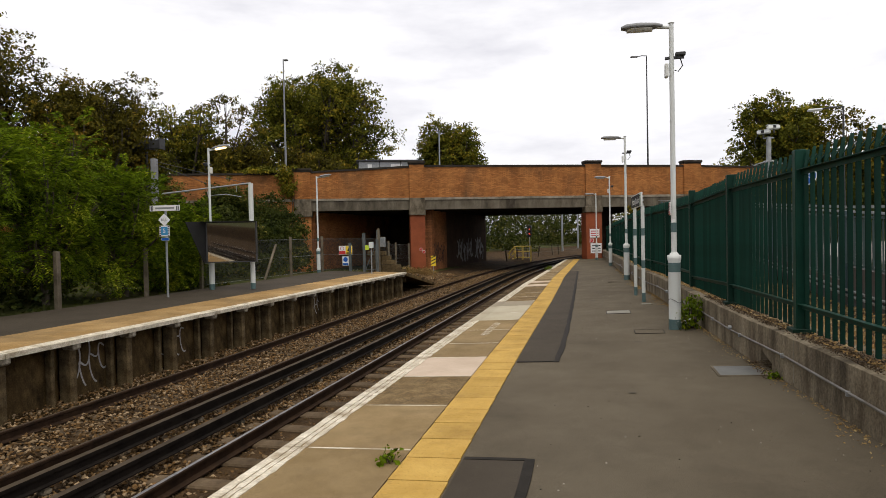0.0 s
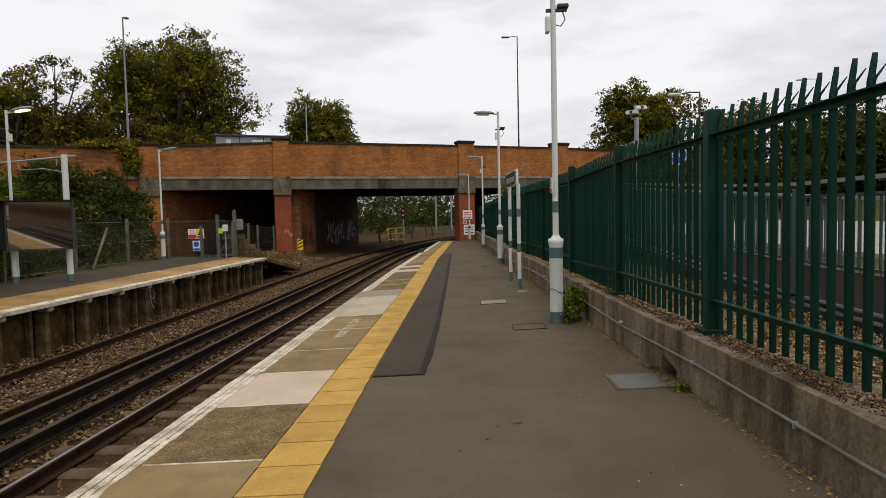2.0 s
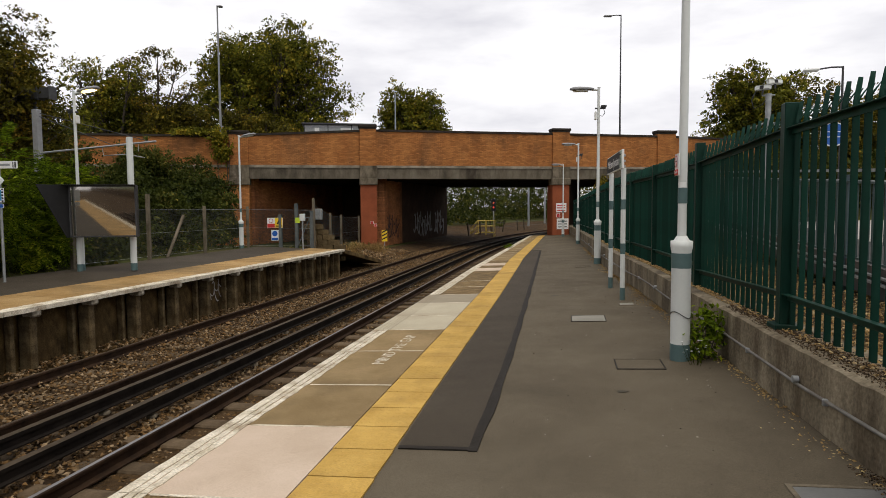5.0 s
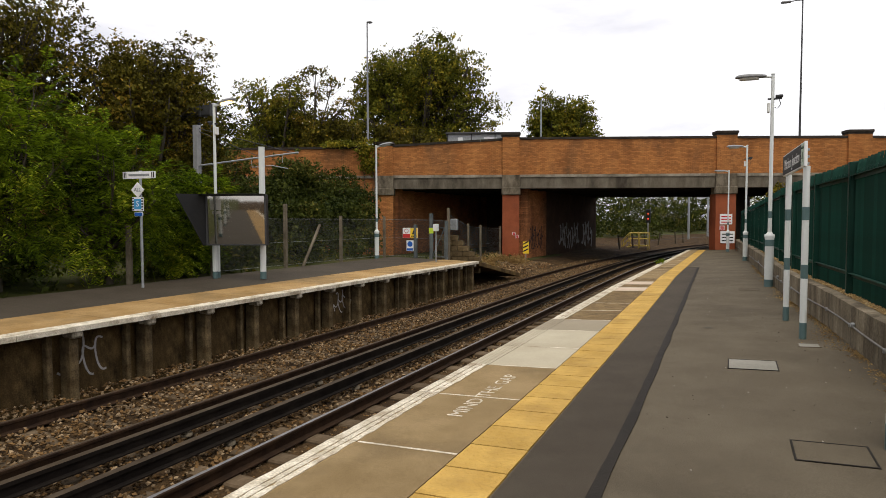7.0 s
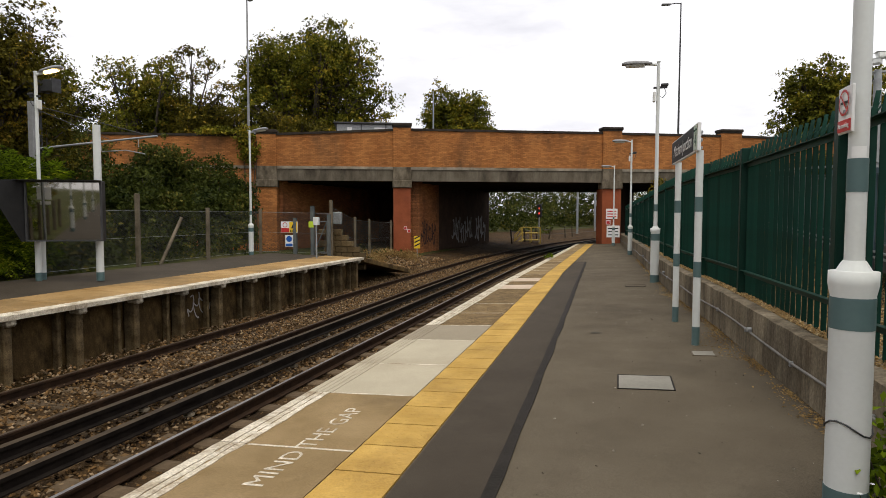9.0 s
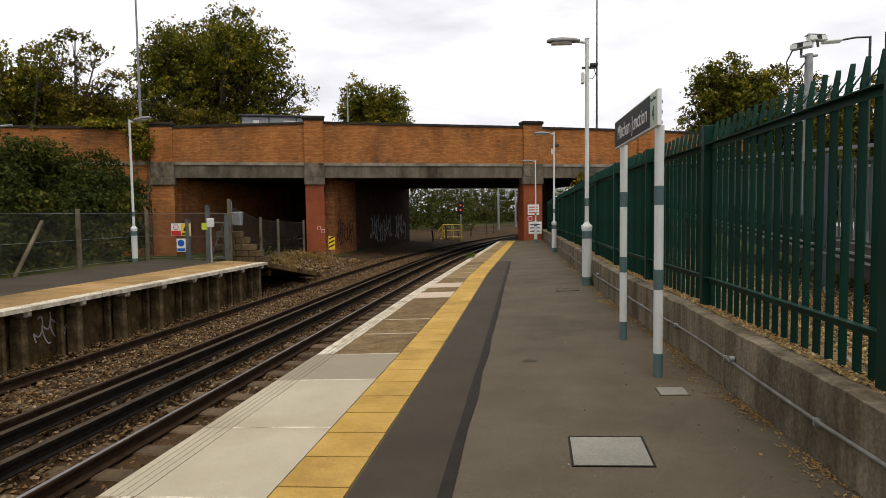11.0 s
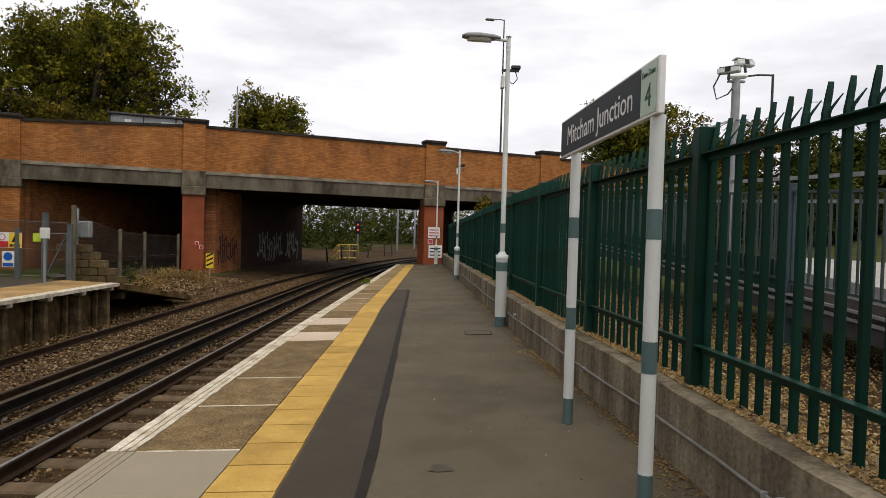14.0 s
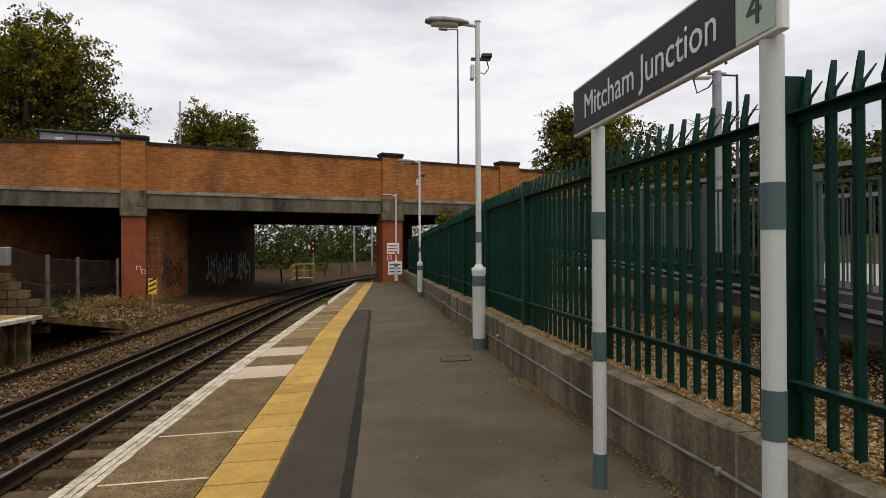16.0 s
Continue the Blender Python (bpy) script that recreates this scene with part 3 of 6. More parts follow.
def pale_mesh():
    """A pale of W section with a three-pointed head, base at the origin."""
    bm = bmesh.new()
    prof = [(-0.0275, 0.016), (-0.012, -0.007), (0.0, 0.008), (0.012, -0.007), (0.0275, 0.016)]
    t = 0.004

    def sweep(zs, scales, lean=lambda z: (0, 0)):
        prev = None
        for z, s in zip(zs, scales):
            dx, dy = lean(z)
            ring = [bm.verts.new((dx + p[1], dy + p[0] * s, z)) for p in prof] + [bm.verts.new((dx + p[1] + t, dy + p[0] * s, z)) for p in reversed(prof)]
            if prev:
                for i in range(10):
                    bm.faces.new((prev[i], prev[(i + 1) % 10], ring[(i + 1) % 10], ring[i]))
            prev = ring

    sweep([0.02, 1.49, 1.525, 1.56, 1.60, 1.655, 1.70], [1, 1, 0.92, 0.66, 0.42, 0.34, 0.03], lambda z: (0.16 * max(0.0, z - 1.56) ** 1.0, 0.0))
    for side in (-1, 1):
        rings = []
        for dx, dy, z, w in ((0.004, 0.012, 1.515, 0.013), (0.010, 0.020, 1.565, 0.012), (0.030, 0.029, 1.600, 0.009), (0.056, 0.037, 1.640, 0.002)):
            c = Vector((dx + 0.004, side * dy, z))
            rings.append([bm.verts.new(c + Vector(q)) for q in ((-0.003, -w, 0), (0.003, -w, 0), (0.003, w, 0), (-0.003, w, 0))])
        for p, q in zip(rings, rings[1:]):
            for k in range(4):
                bm.faces.new((p[k], p[(k + 1) % 4], q[(k + 1) % 4], q[k]))
    me = bpy.data.meshes.new("pale")
    bm.to_mesh(me)
    bm.free()
    me.materials.append(FENCE_GREEN)
    return me


def build_palisade():
    f = thing("palisade_fence", "dark green steel palisade fence with pronged pales on a low wall", "fence")
    posts = [-0.1, 2.35, 4.80, 7.18, 9.75, 12.45, 14.5, 16.6, 18.9, 21.3, 23.7, 26.1, 28.5, 30.9, 33.3, 35.7, 38.1, 40.5]
    for y in posts:
        bm = bmesh.new()
        h = 1.66 if y > 12 else 1.72 if y > 9 else 1.68
        box(bm, -0.05, 0.05, -0.05, 0.05, -0.02, h, 0.006)
        p = part("post", bm, FENCE_GREEN, f)
        bm = bmesh.new()
        box(bm, -0.095, 0.095, -0.10, 0.10, -0.03, 0.010, 0.003)
        part("foot_plate", bm, FENCE_GREEN, p)
        p.matrix_basis = pose(fence_x(y) + 0.03, y, fence_base(y))
    for a, b in zip(posts, posts[1:]):
        for z in (0.22 + 0.08 * min(1.0, max(0.0, (a - 7) / 3)), 1.47):
            bm = bmesh.new()
            pa, pb = Vector((fence_x(a) + 0.035, a + 0.05, fence_base(a) + z)), Vector((fence_x(b) + 0.035, b - 0.05, fence_base(b) + z))
            L, d = (pb - pa).length, pb - pa
            box(bm, -0.004, 0.004, 0, L, -0.025, 0.025)
            box(bm, -0.045, -0.0041, 0.001, L - 0.001, 0.018, 0.025)
            r = part("rail", bm, FENCE_GREEN, f)
            r.matrix_basis = Matrix.Translation(pa) @ d.to_track_quat("Y", "Z").to_matrix().to_4x4()
    me = pale_mesh()
    rng = random.Random(4)
    for a, b in zip(posts, posts[1:]):
        n = round((b - a) / 0.143)
        for i in range(n):
            y = a + (b - a) * (i + 0.5) / n
            ang = math.degrees(math.atan2(fence_x(b) - fence_x(a), b - a))
            from_mesh("pale", me, f, pose(fence_x(y) + 0.052, y, fence_base(y) - 0.02 + rng.uniform(-0.006, 0.006), 0, 0, -ang + rng.uniform(-2, 2)))


# ---- tracks ----
def rail_sweep(name, off, y0, y1, prof, mats, idx, parent, label=""):
    bm = bmesh.new()
    prev = None
    for y in steps(y0, y1, 1.5):
        x = off + curve(y)
        ring = [bm.verts.new((x + p[0], y, RAILZ + p[1])) for p in prof]
        if prev:
            for i in range(len(prof)):
                f = bm.faces.new((prev[i], prev[(i + 1) % len(prof)], ring[(i + 1) % len(prof)], ring[i]))
                f.material_index = idx[i]
        else:
            bm.faces.new(ring)
        prev = ring
    bm.faces.new(list(reversed(prev)))
    return part(name, bm, mats, parent, label)


RUN = [(-0.07, -0.159), (0.07, -0.159), (0.07, -0.145), (0.012, -0.125), (0.012, -0.05), (0.036, -0.035), (0.036, -0.008), (0.022, 0.0), (-0.022, 0.0), (-0.036, -0.008), (-0.036, -0.035), (-0.012, -0.05), (-0.012, -0.125), (-0.07, -0.145)]
RUN_I = [0, 0, 0, 0, 0, 0, 0, 1, 0, 0, 0, 0, 0, 0]
CON = [(-0.06, -0.09), (0.06, -0.09), (0.06, -0.075), (0.02, -0.06), (0.02, 0.02), (0.045, 0.03), (0.045, 0.07), (-0.045, 0.07), (-0.045, 0.03), (-0.02, 0.02), (-0.02, -0.06), (-0.06, -0.075)]


def build_track(c, con, top, label):
    t = thing("railway_track", label, "track", group="railway tracks")
    for s in (-0.752, 0.752):
        rail_sweep("rail", c + s, -40, 150, RUN, [RAIL_SIDE, top], RUN_I, t)
    rail_sweep("conductor_rail", con, -40, 120, CON, [CONDUCTOR, RAIL_DULL], [0, 0, 0, 0, 0, 0, 1, 0, 0, 0, 0, 0], t, "dark raised conductor rail")
    bm = bmesh.new()
    box(bm, -1.25, 1.25, -0.125, 0.125, -0.16, 0.0, 0.02)
    me = bpy.data.meshes.new("sleeper")
    bm.to_mesh(me)
    bm.free()
    me.materials.append(SLEEPER)
    rng = random.Random(int(abs(c) * 10))
    y = -14.0
    while y < 100:
        from_mesh("sleeper", me, t, pose(c + curve(y) + rng.uniform(-0.02, 0.02), y, RAILZ - (0.159 if c > -4 else 0.185) + rng.uniform(-0.01, 0.006), 0, 0, -math.degrees(math.atan((curve(y + 1) - curve(y - 1)) / 2)) + rng.uniform(-1, 1)))
        y += 0.65
    bm = bmesh.new()
    y = -12.0
    while y < 60:
        x = con + curve(y)
        tube(bm, [(x, y, RAILZ - 0.16), (x, y, RAILZ - 0.125), (x, y, RAILZ - 0.12), (x, y, RAILZ - 0.09)], [0.07, 0.07, 0.045, 0.045], 8)
        y += 2.6
    tagged(part("insulator", bm, CONCRETE, t), "ceramic pots under the conductor rail", kind="stuff")


build_track(-2.23, -3.62, RAIL_TOP, "railway track with polished rails and dark conductor rail")
build_track(-5.55, -4.30, RAIL_DULL, "railway track with dull rails on rusty ballast")


def scatter_stones(name, label, n, area, size, material, seed):
    """Loose broken stones lying on a surface, all in one mesh."""
    rng = np.random.RandomState(seed)
    base = np.array([(1, 0, 0), (-1, 0, 0), (0, 1, 0), (0, -1, 0), (0, 0, 1), (0, 0, -1)], float)
    tri = np.array([(0, 2, 4), (2, 1, 4), (1, 3, 4), (3, 0, 4), (2, 0, 5), (1, 2, 5), (3, 1, 5), (0, 3, 5)])
    vs, fs = [], []
    k = 0
    while k < n:
        x, y, z = area(rng)
        v = base * rng.uniform(0.55, 1.15, (6, 1)) * rng.uniform(*size) * np.array([1.0, rng.uniform(0.6, 1), rng.uniform(0.5, 0.9)])
        a = rng.uniform(0, 6.28)
        R = np.array([[math.cos(a), -math.sin(a), 0], [math.sin(a), math.cos(a), 0], [0, 0, 1]])
        b = rng.uniform(-0.6, 0.6)
        R = R @ np.array([[1, 0, 0], [0, math.cos(b), -math.sin(b)], [0, math.sin(b), math.cos(b)]])
        vs.append(v @ R.T + (x, y, z))
        fs.append(tri + 6 * k)
        k += 1
    me = bpy.data.meshes.new(name)
    me.from_pydata(np.concatenate(vs).tolist(), [], np.concatenate(fs).tolist())
    me.materials.append(material)
    return tagged(new(name, me), label, "gravel", kind="stuff")


def island_mat(name, stops):
    m = bpy.data.materials.new(name)
    m.use_nodes = True
    n, l = m.node_tree.nodes, m.node_tree.links
    g, r = n.new("ShaderNodeNewGeometry"), n.new("ShaderNodeValToRGB")
    r.color_ramp.elements[0].color, r.color_ramp.elements[1].color = (*stops[0], 1), (*stops[-1], 1)
    for i, s in enumerate(stops[1:-1]):
        e = r.color_ramp.elements.new((i + 1) / (len(stops) - 1))
        e.color = (*s, 1)
    l.new(g.outputs["Random Per Island"], r.inputs[0])
    l.new(r.outputs[0], n["Principled BSDF"].inputs["Base Color"])
    n["Principled BSDF"].inputs["Roughness"].default_value = 0.9
    n["Principled BSDF"].inputs["Specular IOR Level"].default_value = 0.08
    return m


STONES = island_mat("ballast_stones", [(0.020, 0.012, 0.005), (0.085, 0.050, 0.021), (0.18, 0.102, 0.040), (0.11, 0.078, 0.046), (0.34, 0.24, 0.14)])
GRAVEL = island_mat("golden_gravel", [(0.09, 0.055, 0.024), (0.24, 0.15, 0.058), (0.38, 0.25, 0.095), (0.17, 0.12, 0.065), (0.52, 0.40, 0.21)])


def bed(rng):
    y = 0.5 + 44.5 * rng.random_sample() ** 1.5
    u = rng.uniform(-8.0, -2.2)
    return u + curve(y), y, -1.11 + rng.uniform(-0.01, 0.025) + (0.02 if u < -4.5 else -0.035 if u > -3.3 else 0.0)


scatter_stones("track_ballast", "loose brown and grey ballast stones between the rails", 62000, bed, (0.018, 0.046), STONES, 5)


def gravel_area(rng):
    y = rng.uniform(2, 25)
    x = wall_x(y) + 0.13 + 3.6 * rng.random_sample() ** 2.3
    if x < wall_x(y) + 0.44:
        return x, y, WTOP - 0.009 * max(0.0, y - 20) + 0.006 if rng.random_sample() < min(0.95, max(0.08, (y - 8) / 4)) else -0.3
    if y > 9 and x < wall_x(y) + 0.8:
        return x, y, WTOP - 0.02 - 0.2 * max(0.0, x - wall_x(y) - 0.45) - 0.009 * max(0.0, y - 20) + rng.uniform(-0.01, 0.02)
    return x, y, ground_z(x, y) + 0.045 + rng.uniform(-0.01, 0.02)


scatter_stones("golden_gravel_bed", "golden brown gravel behind the palisade fence", 62000, gravel_area, (0.009, 0.022), GRAVEL, 8)
build_palisade()


# ---- far platform ----
FX = -6.95


def far_edge(y):
    return FX + curve(y)


far = ribbon("far_platform", steps(-60, 24.8, 1.0), lambda y: -10.6, lambda y: FX - 0.25, far_z, lambda x, y: far_z(x, y) - 0.12, TAR, nx=3)
tagged(far, "opposite platform with dark asphalt and yellow edge", "platform", kind="structure")
for a, b in zip(steps(-60, 24.8, 1.5), steps(-60, 24.8, 1.5)[1:]):
    ribbon("coping_edge", steps(a + 0.006, b - 0.006, 0.12), lambda y: FX - 0.25 + 0.03 * noise.noise(Vector((y * 4, 8, 0))), lambda y: FX + 0.02 * noise.noise(Vector((y * 5, 4, 0))), lambda x, y: far_z(x, y) + 0.012, lambda x, y: far_z(x, y) - 0.065, WHITELINE, far)
    ribbon("edge_slab", [a + 0.006, b - 0.006], lambda y: FX - 1.45, lambda y: FX - 0.255, lambda x, y: far_z(x, y) + 0.008, lambda x, y: far_z(x, y) - 0.08, FAR_TAN, far)
me_post = bmesh.new()
box(me_post, -0.24, 0.0, -0.07, 0.07, -1.15, -0.02, 0.012)
fp = bpy.data.meshes.new("support_post")
me_post.to_mesh(fp)
me_post.free()
fp.materials.append(CONCRETE_POST)


def small_mesh(name, material, *boxes):
    q = bmesh.new()
    for c in boxes:
        box(q, *c)
    m = bpy.data.meshes.new(name)
    q.to_mesh(m)
    q.free()
    m.materials.append(material)
    return m


corbel_me = small_mesh("corbel", CORBEL, (-0.16, 0.10, -0.085, 0.085, -0.15, -0.012, 0.03))
pilaster_me = small_mesh("pilaster", CONCRETE_POST, (-0.12, 0.0, -0.04, 0.04, -1.15, -0.06, 0.01))
panel_me = small_mesh("riser_panel", CONCRETE_DARK, (-0.06, 0.0, -0.60, 0.60, -1.2, -0.045, 0.006))
for a in steps(-13.5, 24.5, 1.25):
    from_mesh("support_post", fp, far, pose(FX - 0.12, a, -0.07))
    from_mesh("corbel", corbel_me, far, pose(FX - 0.12, a, -0.07, 0, 0, 3 * math.sin(a * 5)))
    from_mesh("pilaster", pilaster_me, far, pose(FX - 0.26, a - 0.27, -0.07))
for a in steps(-12.9, 23.9, 1.25):
    from_mesh("riser_panel", panel_me, far, pose(FX - 0.40, a, -0.09))
# sloping end of the far platform
bm = bmesh.new()
v = [bm.verts.new(p) for p in ((-10.4, 24.8, -0.02), (FX, 24.8, -0.05), (FX + 0.05, 29.6, -0.85), (-10.4, 29.6, -0.85), (-10.4, 24.8, -0.16), (FX, 24.8, -0.19), (FX + 0.05, 29.6, -1.0), (-10.4, 29.6, -1.0))]
for q in ((0, 1, 2, 3), (7, 6, 5, 4), (0, 4, 5, 1), (1, 5, 6, 2), (2, 6, 7, 3), (3, 7, 4, 0)):
    bm.faces.new([v[i] for i in q])
bmesh.ops.recalc_face_normals(bm, faces=bm.faces)
part("end_ramp", bm, CONCRETE_DARK, far, "sloping dark ramp at the platform end")

# ---- road bridge ----
BS = 0.39
BANG = math.degrees(math.atan(BS))
BM = Matrix.Translation((0.5, 42.9, 0)) @ Matrix.Rotation(radians(BANG), 4, "Z")
CB = math.cos(radians(BANG))


def bu(x):
    """Distance along the bridge's face from a plan x."""
    return (x - 0.5) / CB


def build_bridge():
    b = thing("road_bridge", "brick road bridge with concrete girders over the railway", "bridge", kind="structure")
    b.matrix_basis = BM
    D = 15.0
    piers = [(bu(-18.05), bu(-17.05), 6.22, -0.6), (bu(-10.92), bu(-10.0), 6.68, -0.9), (bu(0.60), bu(1.66), 6.66, -0.6), (bu(7.42), bu(8.62), 6.64, 0.0)]
    for k, (a, c, top, base) in enumerate(piers):
        bm = bmesh.new()
        box(bm, a, c, -0.14, 0.5, 4.2, top - 0.16)
        part("pier_brick", bm, BRICK, b)
        bm = bmesh.new()
        box(bm, a - 0.07, c + 0.07, -0.22, 0.56, top - 0.16, top, 0.03)
        box(bm, a - 0.02, c + 0.02, -0.17, 0.52, top - 0.24, top - 0.163)
        part("pier_cap", bm, COPING, b)
        bm = bmesh.new()
        box(bm, a - 0.03, c + 0.03, -0.17, 0.5, 3.46, 4.197, 0.015)
        box(bm, a - 0.06, c + 0.06, -0.22, 0.56, 3.02, 3.456, 0.03)
        part("bearing_block", bm, CONCRETE, b)
        bm = bmesh.new()
        box(bm, a, c, -0.10, 0.9, base - 0.6, 3.017)
        part("pier_shaft", bm, PIER_PAINT if k in (1, 2) else BRICK, b, "red painted brick pier")
    spans = [(bu(-70), piers[0][0], 6.05, 5.95), (piers[0][1], piers[1][0], 6.05, 6.38), (piers[1][1], piers[2][0], 6.42, 6.38), (piers[2][1], piers[3][0], 6.36, 6.32), (piers[3][1], bu(14.5), 6.30, 6.15)]
    for k, (a, c, ta, tc) in enumerate(spans):
        def sl(u0, u1, v0, v1, za0, za1, zc0, zc1):
            bm = bmesh.new()
            vs = [bm.verts.new(p) for p in ((u0, v0, za0), (u1, v0, zc0), (u1, v1, zc0), (u0, v1, za0), (u0, v0, za1), (u1, v0, zc1), (u1, v1, zc1), (u0, v1, za1))]
            for q in ((3, 2, 1, 0), (4, 5, 6, 7), (0, 1, 5, 4), (1, 2, 6, 5), (2, 3, 7, 6), (3, 0, 4, 7)):
                bm.faces.new([vs[i] for i in q])
            return bm
        part("parapet", sl(a, c, 0.0, 0.36, 4.22, ta - 0.13, 4.22, tc - 0.13), BRICK, b)
        n = max(1, round((c - a) / 1.2))
        for i in range(n):
            u0, u1 = a + (c - a) * i / n, a + (c - a) * (i + 1) / n
            z0, z1 = ta + (tc - ta) * i / n, ta + (tc - ta) * (i + 1) / n
            part("coping", sl(u0 + 0.004, u1 - 0.004, -0.06, 0.42, z0 - 0.126, z0, z1 - 0.126, z1), COPING, b)
        part("string_course", sl(a, c, -0.05, 0.36, 4.06, 4.217, 4.06, 4.217), PALE_STRING, b)
        if k in (1, 2, 3):
            part("girder", sl(a - 0.02 if k > 1 else a, c, 0.0, 0.5, 3.40, 4.057, 3.40, 4.057), GIRDER, b, "stained concrete edge girder")
            part("far_girder", sl(a, c, D - 0.5, D, 3.40, 4.4, 3.40, 4.4), GIRDER, b)
            part("far_parapet", sl(a, c, D - 0.36, D, 4.41, 6.2, 4.41, 6.2), BRICK, b)
        else:
            part("abutment_wall", sl(a, c, 0.03, 0.5, -2.0, 4.057, -2.0, 4.057), BRICK, b)
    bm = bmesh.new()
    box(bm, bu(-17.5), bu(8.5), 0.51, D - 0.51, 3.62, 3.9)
    part("deck_soffit", bm, SOFFIT, b, "dark concrete deck underside")
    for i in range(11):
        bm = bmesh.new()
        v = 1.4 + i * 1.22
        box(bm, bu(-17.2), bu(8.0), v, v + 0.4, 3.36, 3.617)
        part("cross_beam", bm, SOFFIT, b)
    bm = bmesh.new()
    box(bm, bu(-70), bu(14.4), 0.37, D - 0.37, 3.905, 5.25)
    part("carriageway", bm, ROAD, b)
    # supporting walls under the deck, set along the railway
    # middle wall: its lit first metres in plain brick, the shaded rest coloured dark
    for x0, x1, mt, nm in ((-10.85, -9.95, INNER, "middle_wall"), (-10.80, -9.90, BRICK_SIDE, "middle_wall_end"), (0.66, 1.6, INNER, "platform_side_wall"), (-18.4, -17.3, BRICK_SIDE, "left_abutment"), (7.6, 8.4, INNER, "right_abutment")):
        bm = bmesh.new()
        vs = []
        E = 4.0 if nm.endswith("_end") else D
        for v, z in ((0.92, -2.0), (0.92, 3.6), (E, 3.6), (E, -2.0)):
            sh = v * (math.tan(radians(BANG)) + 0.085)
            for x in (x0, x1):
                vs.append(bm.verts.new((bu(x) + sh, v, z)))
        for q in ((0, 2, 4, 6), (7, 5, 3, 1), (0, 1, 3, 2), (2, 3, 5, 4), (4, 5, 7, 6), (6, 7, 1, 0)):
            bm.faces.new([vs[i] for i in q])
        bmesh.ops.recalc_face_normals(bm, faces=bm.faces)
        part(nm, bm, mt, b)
    return b


bridge = build_bridge()


# ---- lamp posts ----
LAMP_GLASS = mat("lamp_lens", (0.62, 0.62, 0.58), (0.68, 0.68, 0.64), 5, 40, 0.25, 0.02)
LAMP_GREY = mat("lamp_housing", (0.20, 0.20, 0.20), (0.26, 0.26, 0.26), 5, 40, 0.5, 0.04)


def lamp_head(parent, z, reach, tip, lit=False):
    """A flat cobra head on the end of a short arm, pointing to -x."""
    bm = bmesh.new()
    secs = [(-reach, 0.05, 0.03), (-reach - 0.10, 0.09, 0.055), (-reach - 0.32, 0.115, 0.07), (-reach - 0.5, 0.10, 0.06), (-reach - 0.58, 0.05, 0.03)]
    prev = None
    for i, (x, w, h) in enumerate(secs):
        zc = z + tip * (-x) * 0.09
        ring = [bm.verts.new((x, w * math.cos(a), zc + (h if math.sin(a) > 0 else h * 0.45) * math.sin(a))) for a in (2 * math.pi * k / 12 for k in range(12))]
        if prev:
            for k in range(12):
                bm.faces.new((prev[k], prev[(k + 1) % 12], ring[(k + 1) % 12], ring[k])).smooth = True
        else:
            bm.faces.new(list(reversed(ring)))
        prev = ring
    bm.faces.new(prev)
    head = part("lamp_head", bm, LAMP_GREY, parent)
    bm = bmesh.new()
    prev = None
    for x, w in ((-reach - 0.14, 0.05), (-reach - 0.2, 0.085), (-reach - 0.42, 0.085), (-reach - 0.5, 0.04)):
        zc = z + tip * (-x) * 0.09 - 0.02
        ring = [bm.verts.new((x, w * s, zc - d)) for s, d in ((-1, 0), (-0.6, 0.035), (0, 0.048), (0.6, 0.035), (1, 0))]
        if prev:
            for k in range(4):
                bm.faces.new((prev[k], prev[k + 1], ring[k + 1], ring[k])).smooth = True
        prev = ring
    part("lens", bm, LAMP_LIT if lit else LAMP_GLASS, head, "glowing amber lens" if lit else "")


def emit(name, col, power):
    m = bpy.data.materials.new(name)
    m.use_nodes = True
    b = m.node_tree.nodes["Principled BSDF"]
    b.inputs["Base Color"].default_value = (*col, 1)
    b.inputs["Emission Color"].default_value, b.inputs["Emission Strength"].default_value = (*col, 1), power
    return m


LAMP_LIT = emit("lit_lamp_lens", (1.0, 0.72, 0.30), 3.0)


